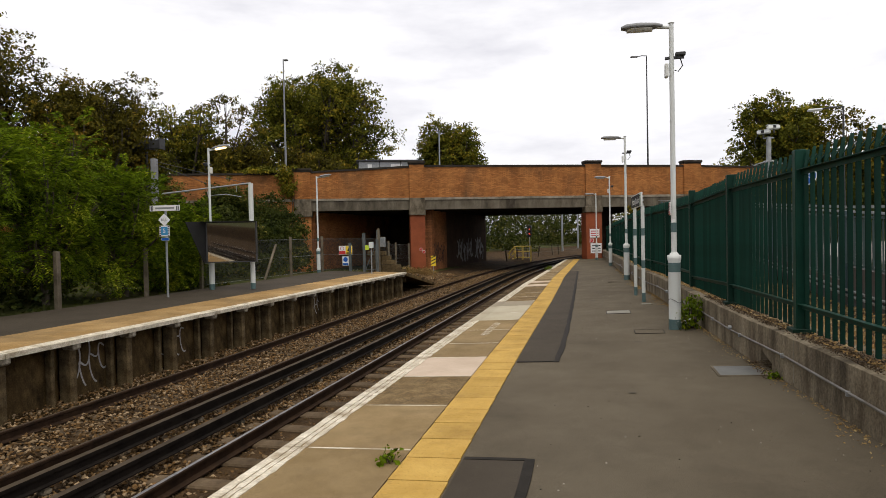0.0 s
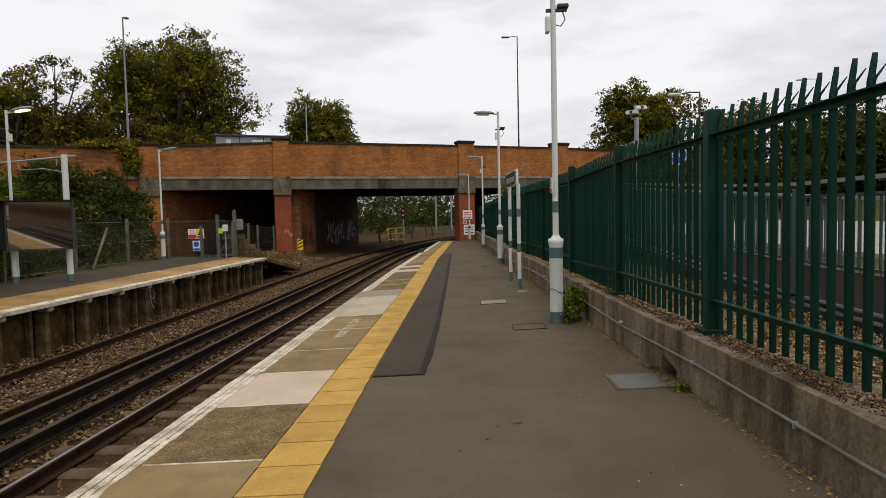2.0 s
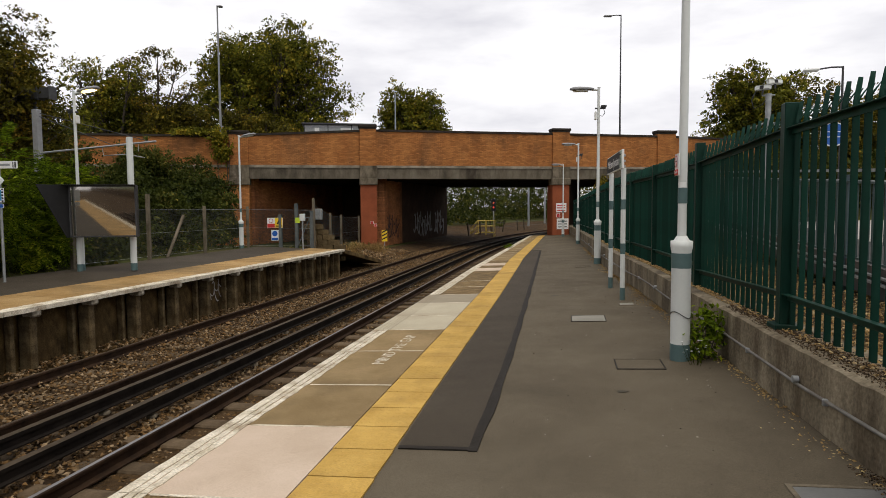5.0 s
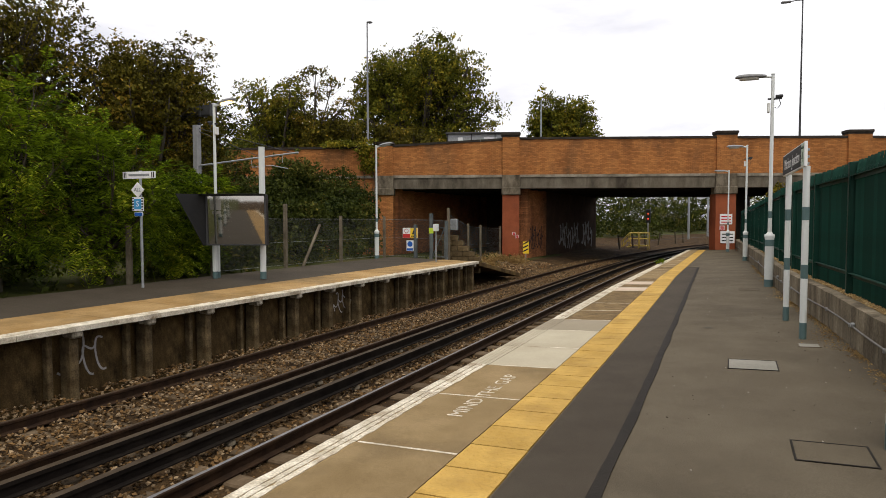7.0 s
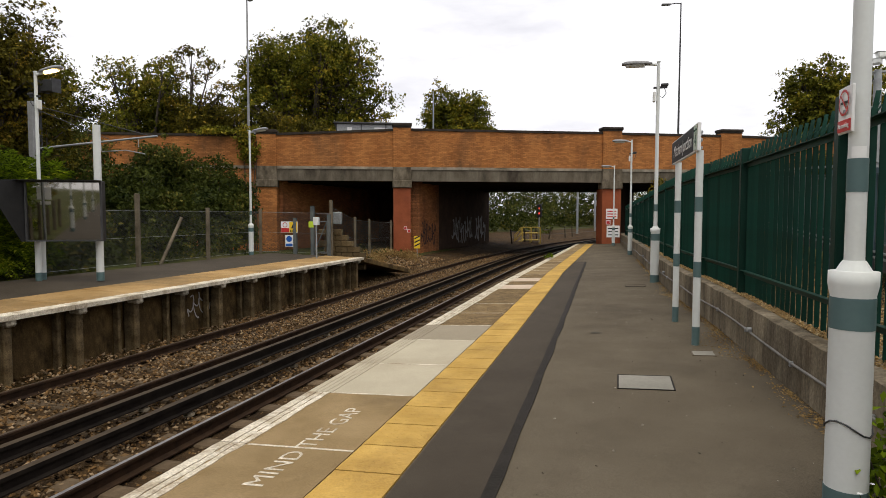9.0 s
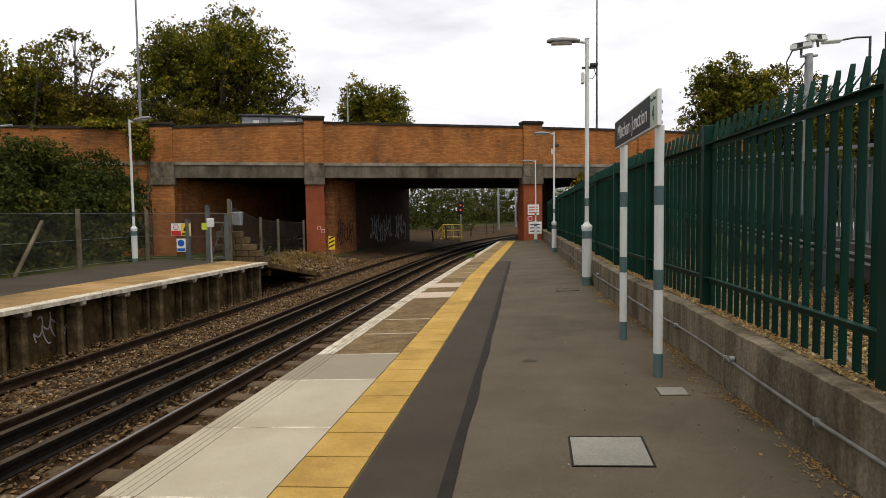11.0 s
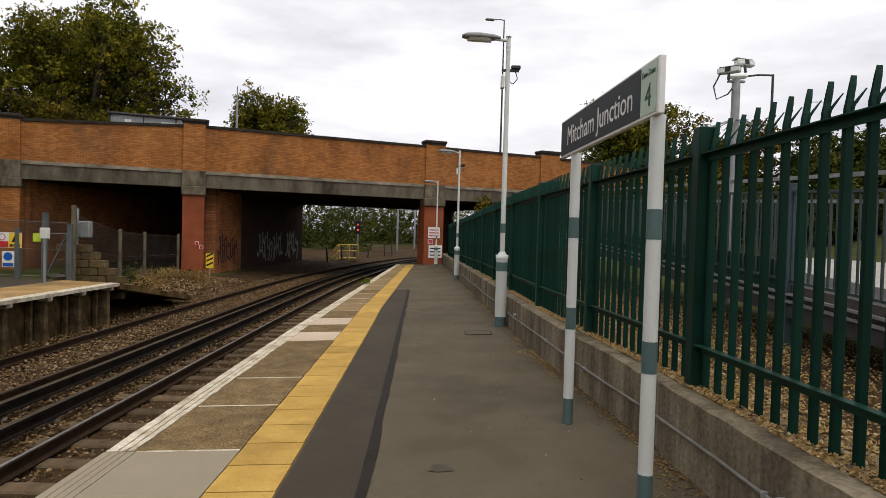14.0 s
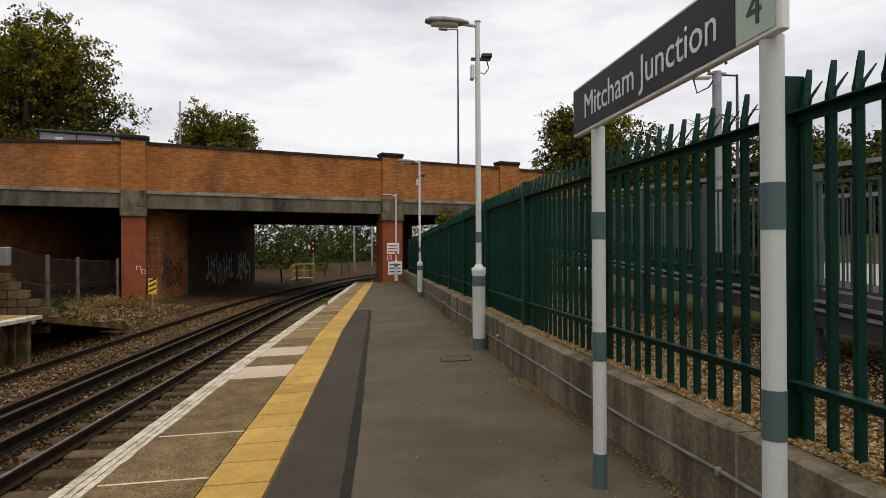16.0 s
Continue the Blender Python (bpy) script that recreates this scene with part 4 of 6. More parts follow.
def lamp_post(x, y, z, h=4.4, rz=0, lit=False, cam_box=True, arm=0.12, label="pale grey lamp post with teal bands and a wide base", tip=0.3):
    t = thing("platform_lamp", label, "lamp post", x, y, z, rz, "platform lamps")
    bm = bmesh.new()
    tube(bm, [(0, 0, 1.05), (0, 0, h)], [0.039, 0.033], 14)
    part("column", bm, POLE_WHITE, t)
    bm = bmesh.new()
    tube(bm, [(0, 0, 0.14), (0, 0, 0.98), (0, 0, 1.03), (0, 0, 1.085), (0, 0, 1.09)], [0.085, 0.085, 0.095, 0.095, 0.046], 18)
    tube(bm, [(0, 0, 1.085), (0, 0, 1.13)], [0.07, 0.044], 18)
    part("base_sleeve", bm, POLE_WHITE, t)
    bm = bmesh.new()
    tube(bm, [(0, 0, -0.12), (0, 0, 0.15)], 0.087, 18)
    part("foot_band", bm, BAND, t)
    for z0, z1, r in ((0.84, 0.975, 0.0870), (1.42, 1.56, 0.0405)):
        bm = bmesh.new()
        tube(bm, [(0, 0, z0), (0, 0, z1)], r, 18)
        part("band", bm, BAND, t)
    bm = bmesh.new()
    tube(bm, [(0, 0, h), (0, 0, h + 0.015)], [0.046, 0.03], 14)
    tube(bm, [(0, 0, h - 0.06), (-arm, 0, h - 0.045), (-arm - 0.1, 0, h - 0.035)], 0.026, 10)
    part("arm", bm, POLE_WHITE, t)
    lamp_head(t, h - 0.035, arm, tip, lit)
    if cam_box:
        bm = bmesh.new()
        box(bm, -0.09, 0.17, -0.02, 0.02, h - 0.52, h - 0.485)
        box(bm, 0.05, 0.19, -0.05, 0.05, h - 0.48, h - 0.43, 0.01)
        tube(bm, [(0.12, 0, h - 0.52), (0.15, 0, h - 0.62), (0.09, 0, h - 0.70), (0.04, 0, h - 0.68)], 0.008, 6)
        part("camera_bracket", bm, DARK_STEEL, t)
        bm = bmesh.new()
        box(bm, -0.10, -0.045, -0.06, 0.06, h - 0.78, h - 0.58, 0.015)
        part("junction_box", bm, LAMP_GLASS, t)
    return t


lampA = lamp_post(2.49, 7.93, plat_z(2.49, 7.9), 4.45)
lamp_post(2.25, 17.95, plat_z(2.25, 18), 4.36)
lamp_post(1.99, 29.3, plat_z(2, 29.3), 4.3)
lamp_post(1.32, 39.6, plat_z(1.32, 39.6), 4.3, cam_box=False)
lamp_post(-10.25, 15.2, far_z(-10.25, 15), 4.36, 180, lit=True, tip=1.4)
for y in (-1.5, -13.0, -26.0):
    lamp_post(-10.25, y, far_z(-10.25, y), 4.36, 180, cam_box=False, tip=1.4)
lamp_post(-10.7, 23.7, 0.02, 4.3, 180, tip=1.4, cam_box=False)


# ---- station name sign ----
SIGN_DARK = mat("dark_slate_vinyl", (0.012, 0.017, 0.019), (0.016, 0.022, 0.025), 5, 40, 0.55, 0.02)
SIGN_GREEN = mat("pale_green_vinyl", (0.42, 0.52, 0.42), (0.46, 0.56, 0.46), 5, 40, 0.4, 0.02)
DEEP_GREEN = mat("deep_green_ink", (0.01, 0.06, 0.035), (0.012, 0.07, 0.04), 5, 40, 0.5, 0.0)


def name_sign():
    t = thing("station_sign", "dark station name sign on two pale grey posts with teal bands", "sign")
    for x, y in ((2.312, 11.70), (2.238, 13.15)):
        z0 = plat_z(x, y)
        bm = bmesh.new()
        tube(bm, [(x, y, z0 - 0.05), (x, y, 2.085)], 0.037, 16)
        p = part("post", bm, POLE_WHITE, t)
        for za, zb in ((0.0, 0.19), (0.70, 0.86), (1.37, 1.52)):
            bm = bmesh.new()
            tube(bm, [(x, y, z0 + za), (x, y, z0 + zb)], 0.0385, 16)
            part("band", bm, BAND, p)
    a, b = Vector((2.195, 13.43, 2.20)), Vector((2.287, 11.60, 2.20))
    d = (b - a).normalized()
    n = Vector((-1, 0, 0)) - d * Vector((-1, 0, 0)).dot(d)
    n.normalize()
    M = Matrix((d.to_4d() * 0 + Vector((*d, 0)), Vector((0, 0, 1, 0)), Vector((*n, 0)), Vector((0, 0, 0, 1)))).transposed()
    M.translation = a
    L = (b - a).length
    bm = bmesh.new()
    box(bm, 0, L, -0.125, 0.160, -0.022, 0.012, 0.005, M)
    board = part("board", bm, WHITE, t, "white framed board")
    bm = bmesh.new()
    box(bm, 0.012, L - 0.225, -0.108, 0.145, 0.013, 0.0155, 0, M)
    part("name_panel", bm, SIGN_DARK, board, "dark slate name panel")
    bm = bmesh.new()
    box(bm, L - 0.219, L - 0.022, -0.108, 0.145, 0.013, 0.0155, 0, M)
    part("zone_panel", bm, SIGN_GREEN, board, "pale green zone panel")
    text_mesh("name_lettering", "Mitcham Junction", 0.195, WHITE, board, M @ pose((L - 0.225) / 2 + 0.045, 0.012, 0.017), width=1.30)
    text_mesh("zone_number", "4", 0.165, DEEP_GREEN, board, M @ pose(L - 0.12, -0.02, 0.017))
    text_mesh("zone_lettering", "Fare Zone", 0.045, DEEP_GREEN, board, M @ pose(L - 0.12, 0.098, 0.017), width=0.165)
    for k in range(3):
        for u in (0.28, L - 0.15):
            bm = bmesh.new()
            box(bm, u - 0.03, u + 0.03, -0.10 + 0.08 * k, -0.07 + 0.08 * k, -0.06, -0.023, 0.004, M)
            part("clamp", bm, GALV, board)


name_sign()
text_mesh("mind_the_gap_lettering", "MIND THE GAP", 0.18, WHITELINE, own, Matrix.Translation((-0.31, 8.40, plat_z(-0.31, 8.4) + 0.0112)) @ pose(0, 0, 0, -2.4, 0, 90), width=1.36)


# ---- trees ----
def unit(a):
    return a / (np.linalg.norm(a, axis=-1, keepdims=True) + 1e-9)


def leaf_cloud(rng, blobs, n, size, slim=0.6, droop=0.12, frond=False):
    """Vertices and faces of leaf sprays inside uneven blobs (centre, radii); fronds carry their leaflets in two rows."""
    vs, fs, o = [], [], 0
    vol = np.array([b[1][0] * b[1][1] * b[1][2] for b in blobs]) ** 0.7
    vol /= vol.sum()
    per = 18 if frond else 12
    up = np.array((0.0, 0.0, 1.0))
    length = (size[0] + size[1]) * (4.5 if frond else 1.9)
    for k, (c, r) in enumerate(blobs):
        m = max(1, int(n * vol[k] / per))
        d = unit(rng.normal(size=(m, 3)))
        rad = rng.uniform(0.2, 1.0, m) ** 0.4
        rag = np.array([1 + 0.42 * noise.noise(Vector(q * 2.1) + Vector((k * 3.7, 0, 0))) + 0.25 * noise.noise(Vector(q * 5.3) + Vector((0, k * 5.1, 0))) for q in d])
        p = np.array(c) + d * np.array(r) * (rad * rag)[:, None]
        axis = unit(d * 0.8 + rng.normal(size=(m, 3)) * 0.4 + up * (0.2 if frond else 0.0))
        side = unit(np.cross(axis, up + rng.normal(size=(m, 3)) * 0.2))
        over = np.cross(side, axis)
        over *= np.sign(over[:, 2:3] + 1e-6)
        s = rng.uniform(size[0], size[1], (m, per, 1))
        t = (np.arange(per) + 0.5)[None, :, None] / per
        if frond:
            sgn = np.where(np.arange(per) % 2, 1.0, -1.0)[None, :, None]
            s = s * (0.45 + 0.75 * np.sin(np.pi * (0.12 + 0.8 * t)))
            way = unit(side[:, None] * sgn + axis[:, None] * 0.5 - up * 0.15)
            mid = p[:, None] + axis[:, None] * length * t - up * length * 0.4 * t ** 2 + way * s
            nrm = unit(over[:, None] + rng.normal(size=(m, per, 3)) * 0.22)
        else:
            mid = p[:, None] + rng.normal(size=(m, per, 3)) * length * np.array((0.42, 0.42, 0.26))
            way = unit(axis[:, None] * 0.5 + rng.normal(size=(m, per, 3)) * 0.7 - up * 0.1)
            nrm = unit(d[:, None] * 0.45 + up * 0.75 + rng.normal(size=(m, per, 3)) * 0.45)
        b = unit(np.cross(nrm, way))
        q = [mid - way * s, mid - b * s * slim + nrm * s * 0.15, mid + way * s - up * s * droop, mid + b * s * slim + nrm * s * 0.15]
        vs.append(np.stack(q, 2).reshape(-1, 3))
        fs.append(o + np.arange(m * per)[:, None] * 4 + np.arange(4))
        o += m * per * 4
    return np.concatenate(vs), np.concatenate(fs)


def tree(name, label, x, y, z, blobs, n, size, leaves, trunk=0.3, seed=1, trunk_top=None, category="tree", slim=0.62, frond=False):
    """A tapered trunk with limbs to each part of an uneven crown of leaf clumps. Blobs are relative to the foot."""
    rng = np.random.RandomState(seed)
    t = thing(name, label, category, x, y, z)
    v, f = leaf_cloud(rng, blobs, n, size, slim, 0.12, frond)
    me = bpy.data.meshes.new("crown")
    me.from_pydata(v.tolist(), [], f.tolist())
    me.materials.append(leaves)
    from_mesh("crown", me, t)
    bm = bmesh.new()
    top = trunk_top or max(0.8, min(c[2] for c, r in blobs) * 0.8)
    tube(bm, [(0, 0, -0.4), (0.03, 0.02, top * 0.35), (-0.05, 0.04, top * 0.7), (0, 0, top)], [trunk * 1.25, trunk, trunk * 0.9, trunk * 0.8], 9)
    for c, r in blobs:
        m = Vector((c[0] * 0.45, c[1] * 0.45, top + (c[2] - top) * 0.4))
        e = Vector(c) + Vector((0, 0, r[2] * 0.4))
        tube(bm, [(0, 0, top * 0.85), m, Vector(c), e], [trunk * 0.6, trunk * 0.42, trunk * 0.2, trunk * 0.05], 6)
        for _ in range(5):
            q = Vector(rng.uniform(-1, 1, 3)) * 0.8
            tube(bm, [m.lerp(Vector(c), 0.6), Vector(c) + Vector((q.x * r[0], q.y * r[1], q.z * r[2]))], [trunk * 0.16, trunk * 0.03], 5, False)
    part("trunk", bm, BARK, t)
    return t


def rblobs(seed, w, d, h0, h1, n, rr=(0.3, 0.45)):
    """Overlapping crown parts that fill a height range with an uneven top."""
    rng = np.random.RandomState(seed)
    out = []
    for i in range(n):
        a, q = rng.uniform(0, 6.28), rng.uniform(0.15, 0.75)
        zc = h0 + (h1 - h0) * rng.uniform(0.2, 0.82)
        k = 1.0 - 0.5 * abs((zc - h0) / (h1 - h0) - 0.45)
        r = rng.uniform(*rr)
        out.append(((math.cos(a) * q * w * k, math.sin(a) * q * d * k, zc), (w * r, d * r, (h1 - h0) * r * 0.62)))
    return out


tree("plane_tree", "large dense green tree with yellowing leaves behind the bridge", -28.9, 62, 0.5, rblobs(3, 12.6, 8.0, 4.0, 22.1, 78, (0.12, 0.25)), 66000, (0.085, 0.20), LEAF_DARK, 0.45, 3, 6.5)
tree("round_tree", "small rounded green tree behind the bridge", -17.9, 80, 0.5, rblobs(5, 5.6, 5.4, 3, 17.4, 60, (0.17, 0.30)), 40000, (0.10, 0.22), LEAF_DARK, 0.3, 5, 6)
tree("maple_tree", "broad green tree beyond the road", 19.3, 66, 1.0, rblobs(7, 6.2, 5.0, 3, 14.2, 56, (0.17, 0.30)), 42000, (0.09, 0.20), LEAF_DARK, 0.35, 7, 6)

# ---- trees and shrubs on the left bank ----
for k, (x, y, h, w) in enumerate(((-12.7, 8.2, 5.0, 2.5), (-12.4, 11.2, 5.1, 2.2), (-11.9, 13.4, 4.2, 1.7), (-11.9, 15.9, 3.0, 1.2), (-12.9, 4.8, 4.7, 2.5), (-13.4, 1.0, 5.0, 2.8), (-14.2, -4.5, 4.6, 2.8))):
    tree("acacia_shrub", "bright feathery green shrub leaning over the platform fence", x, y, 0.0, rblobs(20 + k, w, w, -0.1, h, 40, (0.15, 0.28)), 36000, (0.034, 0.070), LEAF_BRIGHT, 0.09, 20 + k, 0.8, "shrub", 0.3, True)
for k, (x, y, h, w) in enumerate(((-21.5, 12.0, 9.4, 5.4), (-24.5, 17.5, 11.4, 5.2), (-20, 3.0, 8.4, 4.6), (-26, -6.0, 10, 5.5), (-20.8, 22.0, 9.4, 3.6), (-20, -12, 8.5, 5.0), (-17, -24, 8.0, 6.0))):
    tree("bank_tree", "dark olive bushy tree with browning leaves on the bank", x, y, 0.2, rblobs(40 + k, w, w, 0.6, h, 56, (0.18, 0.32)), 54000, (0.045, 0.10), LEAF_OLIVE, 0.22, 40 + k, 2.0)
for k, (x, y, h, w) in enumerate(((-31, 42, 12.4, 5.0), (-26.8, 43, 9.4, 3.6), (-38, 38, 13.2, 6.0), (-23.5, 50, 9.5, 4.2), (-36, 30, 9.0, 5.0))):
    tree("roadside_tree", "dark green tree with autumn tints beyond the road wall", x, y, 0.5, rblobs(60 + k, w, w, 2.5, h, 46, (0.14, 0.28)), 24000, (0.06, 0.16), LEAF_OLIVE if k % 2 else LEAF_DARK, 0.28, 60 + k, 3.5)
tree("sparse_tree", "open spreading tree with pale feathery foliage", -27.4, 42.0, 0.5,
     [((0.3, 0, 12.2), (1.3, 0.9, 0.35)), ((-1.6, 0.3, 11.7), (1.2, 0.9, 0.35)), ((2.0, -0.2, 11.2), (1.1, 0.8, 0.3)), ((0.2, 0.2, 10.6), (1.4, 1.0, 0.4)), ((2.9, 0.1, 9.8), (1.2, 0.8, 0.3)), ((-2.2, -0.2, 10.0), (1.3, 1.0, 0.4)),
      ((1.1, 0.4, 9.1), (1.5, 1.0, 0.5)), ((-0.9, 0, 8.6), (1.5, 1.2, 0.6)), ((2.3, 0.2, 7.9), (1.4, 1.0, 0.5)), ((0.3, 0, 7.2), (2.0, 1.4, 0.8))], 4200, (0.07, 0.14), LEAF_OLIVE, 0.14, 81, 6.5)
for k, (x, y, h, w) in enumerate(((-17.0, 29.6, 4.5, 2.5), (-19.2, 29.0, 5.0, 3.0), (-23.0, 27.5, 6.0, 3.6), (-14.4, 27.2, 2.8, 1.8), (-14.0, 22.8, 2.6, 1.9), (-13.6, 18.6, 2.3, 1.8), (-27.5, 26.5, 7.0, 3.8), (-17.0, 24.5, 3.6, 2.4))):
    tree("dense_shrub", "dense dark green shrub behind the chain link fence", x, y, -0.1, rblobs(90 + k, w, w, 0.0, h, 34, (0.18, 0.33)), 22000, (0.04, 0.095), LEAF_DEEP, 0.1, 90 + k, 0.9, "shrub")


def undergrowth():
    """Brambles and ivy that fill the strip behind the fence."""
    rng = np.random.RandomState(31)
    blobs = [((-11.75 - abs(rng.normal()) * 1.1, rng.uniform(-6, 26), rng.uniform(0.1, 0.6)), (rng.uniform(0.4, 0.9), rng.uniform(0.5, 1.0), rng.uniform(0.4, 0.9))) for _ in range(90)]
    blobs += [((-13.5 - rng.uniform(0, 9), rng.uniform(-6, 27), rng.uniform(0.4, 1.2)), (rng.uniform(0.8, 1.6), rng.uniform(0.8, 1.6), rng.uniform(0.6, 1.3))) for _ in range(70)]
    blobs += [((-9.6 - rng.uniform(0, 4), rng.uniform(31, 37.6), -0.7), (0.6, 0.6, rng.uniform(0.2, 0.5))) for _ in range(16)]
    v, f = leaf_cloud(rng, blobs, 42000, (0.04, 0.11))
    me = bpy.data.meshes.new("bramble_undergrowth")
    me.from_pydata(v.tolist(), [], f.tolist())
    me.materials.append(LEAF_DEEP)
    tagged(new("bramble_undergrowth", me), "dark brambles and ivy behind the chain link fence", "undergrowth", kind="stuff")


undergrowth()
# trees on the right, past the road
for k, (x, y, h, w) in enumerate(((27, 62, 11.8, 5.6), (34, 58, 10.6, 5.6), (30, 44, 8.5, 4.4), (36, 36, 9.0, 5.0), (38, 26, 8.5, 5.0), (34, 48, 9.0, 5.0), (41, 16, 9.0, 5.5))):
    tree("park_tree", "dark green park tree in a row beyond the grass bank", x, y, 1.8, rblobs(120 + k, w, w, -0.6, h - 1.8, 24, (0.26, 0.42)), 22000, (0.12, 0.24), LEAF_DEEP if k % 3 else LEAF_OLIVE, 0.25, 120 + k, 2.2)


for k, (x, y) in enumerate(((24, 52), (28, 56), (31.5, 52), (33, 63), (29, 48), (36, 44), (11.5, 42.5), (14.5, 43.5), (17.5, 45.5), (21, 46), (25, 44), (15.5, 48), (6.8, 60), (9.2, 61), (11.6, 60), (14, 62))):
    tree("approach_shrub", "dark shrub below the bridge approach wall", x, y, 0.4, rblobs(150 + k, 2.6, 2.2, 0.1, 4.6, 24, (0.22, 0.36)), 5500, (0.09, 0.2), LEAF_DEEP, 0.1, 150 + k, 0.9, "shrub")


tree("yellowing_shrub", "thin yellow green shrub above the fence by the bridge", 3.35, 35.0, 0.4, rblobs(201, 0.7, 0.6, 0.3, 2.9, 14, (0.25, 0.4)), 2600, (0.04, 0.08), LEAF_YELLOW, 0.03, 201, 0.6, "shrub")


def far_wood():
    """The wooded cutting beyond the bridge."""
    rng = np.random.RandomState(77)
    blobs = []
    for k in range(46):
        y = rng.uniform(78, 150)
        side = -1 if k % 3 else 1
        x = curve(y) + side * rng.uniform(9, 28) - (3 if side < 0 else -3)
        h = rng.uniform(3.0, 6.4)
        blobs.append(((x, y, h * 0.5 + 0.3), (rng.uniform(3, 5), rng.uniform(3, 5), h)))
    for k in range(16):
        x = -34 + k * 4.2
        low = -15 < x < 0
        blobs.append(((x, rng.uniform(150, 165), 1.4 if low else 3.2), (3.6, 3.5, 3.2 if low else rng.uniform(6.0, 8.5))))
    for k in range(14):
        blobs.append(((-13 - rng.uniform(0, 14), rng.uniform(60, 84), 1.2), (3, 3, rng.uniform(2.4, 4.2))))
    v, f = leaf_cloud(rng, blobs, 120000, (0.10, 0.22))
    me = bpy.data.meshes.new("far_woods")
    me.from_pydata(v.tolist(), [], f.tolist())
    me.materials.append(LEAF_DEEP)
    tagged(new("far_woods", me), "mixed green woods along the railway cutting", "woods", kind="stuff")


far_wood()


def road_hedge():
    """The thick hedge that closes the grass beyond the side road."""
    rng = np.random.RandomState(91)
    blobs = [((rng.uniform(27, 33) + 0.06 * y, y, rng.uniform(1.8, 4.2)), (2.2, 2.4, rng.uniform(1.2, 2.2))) for y in rng.uniform(4, 74, 64)]
    v, f = leaf_cloud(rng, blobs, 40000, (0.12, 0.24))
    me = bpy.data.meshes.new("road_hedge")
    me.from_pydata(v.tolist(), [], f.tolist())
    me.materials.append(LEAF_DEEP)
    tagged(new("road_hedge", me), "dark overgrown hedge beyond the side road", "hedge", kind="stuff")


road_hedge()


# ---- chain link fence on the left ----
def chain_fence():
    f = thing("chain_link_fence", "weathered chain link fence on concrete posts behind the platform", "fence")
    line = [(-11.2, 16, 0.05), (-11.1, 24.9, 0.05), (-8.4, 25.2, 0.0), (-9.6, 30.0, -0.5), (-10.3, 33.3, -0.6), (-11.0, 38.2, -0.7)]
    for (x0, y0, z0), (x1, y1, z1) in zip(line, line[1:]):
        bm = bmesh.new()
        h = 1.52 if y1 < 26 else 1.75
        v = [bm.verts.new(p) for p in ((x0, y0, z0), (x1, y1, z1), (x1, y1, z1 + h), (x0, y0, z0 + h))]
        bm.faces.new(v)
        part("wire_mesh", bm, WIRE, f, "grey woven wire")
        L = math.hypot(x1 - x0, y1 - y0)
        n = max(1, round(L / 3.2)) if y1 < 26 else 1
        for i in range(n + 1):
            if i == 0 and (x0, y0) != line[0][:2]:
                continue
            k = i / n
            p = Vector((x0 + (x1 - x0) * k, y0 + (y1 - y0) * k, z0 + (z1 - z0) * k))
            bm = bmesh.new()
            box(bm, -0.055, 0.055, -0.055, 0.055, -0.2, h + 0.09 + (0.35 if i % 3 == 1 and y1 < 26 else 0), 0.012)
            q = part("concrete_post", bm, CONCRETE, f)
            q.matrix_basis = Matrix.Translation(p + Vector((0.03, -0.03, 0))) @ pose(0, 0, 0, 0, 0, 12 * i)
        for zz in (0.05, h / 2, h - 0.03):
            bm = bmesh.new()
            tube(bm, [(x0 + 0.01, y0, z0 + zz), (x1 + 0.01, y1, z1 + zz)], 0.004, 5)
            part("line_wire", bm, GALV, f)
    for y in steps(-7.5, 13.4, 3.0):
        bm = bmesh.new()
        box(bm, -0.06, 0.06, -0.06, 0.06, -0.2, 1.62, 0.012)
        q = part("concrete_post", bm, CONCRETE, f)
        q.matrix_basis = pose(-11.15, y, -0.25, 0, 0, 9 * y)
    for x, y in ((-11.05, 20.6),):
        bm = bmesh.new()
        tube(bm, [(x, y, 1.35), (x + 0.02, y - 0.95, 0.0)], 0.05, 6)
        part("raking_strut", bm, CONCRETE, f)


chain_fence()


GATE_STEEL = mat("weathered_gate_steel", (0.075, 0.085, 0.085), (0.12, 0.13, 0.125), 4, 60, 0.6, 0.1)


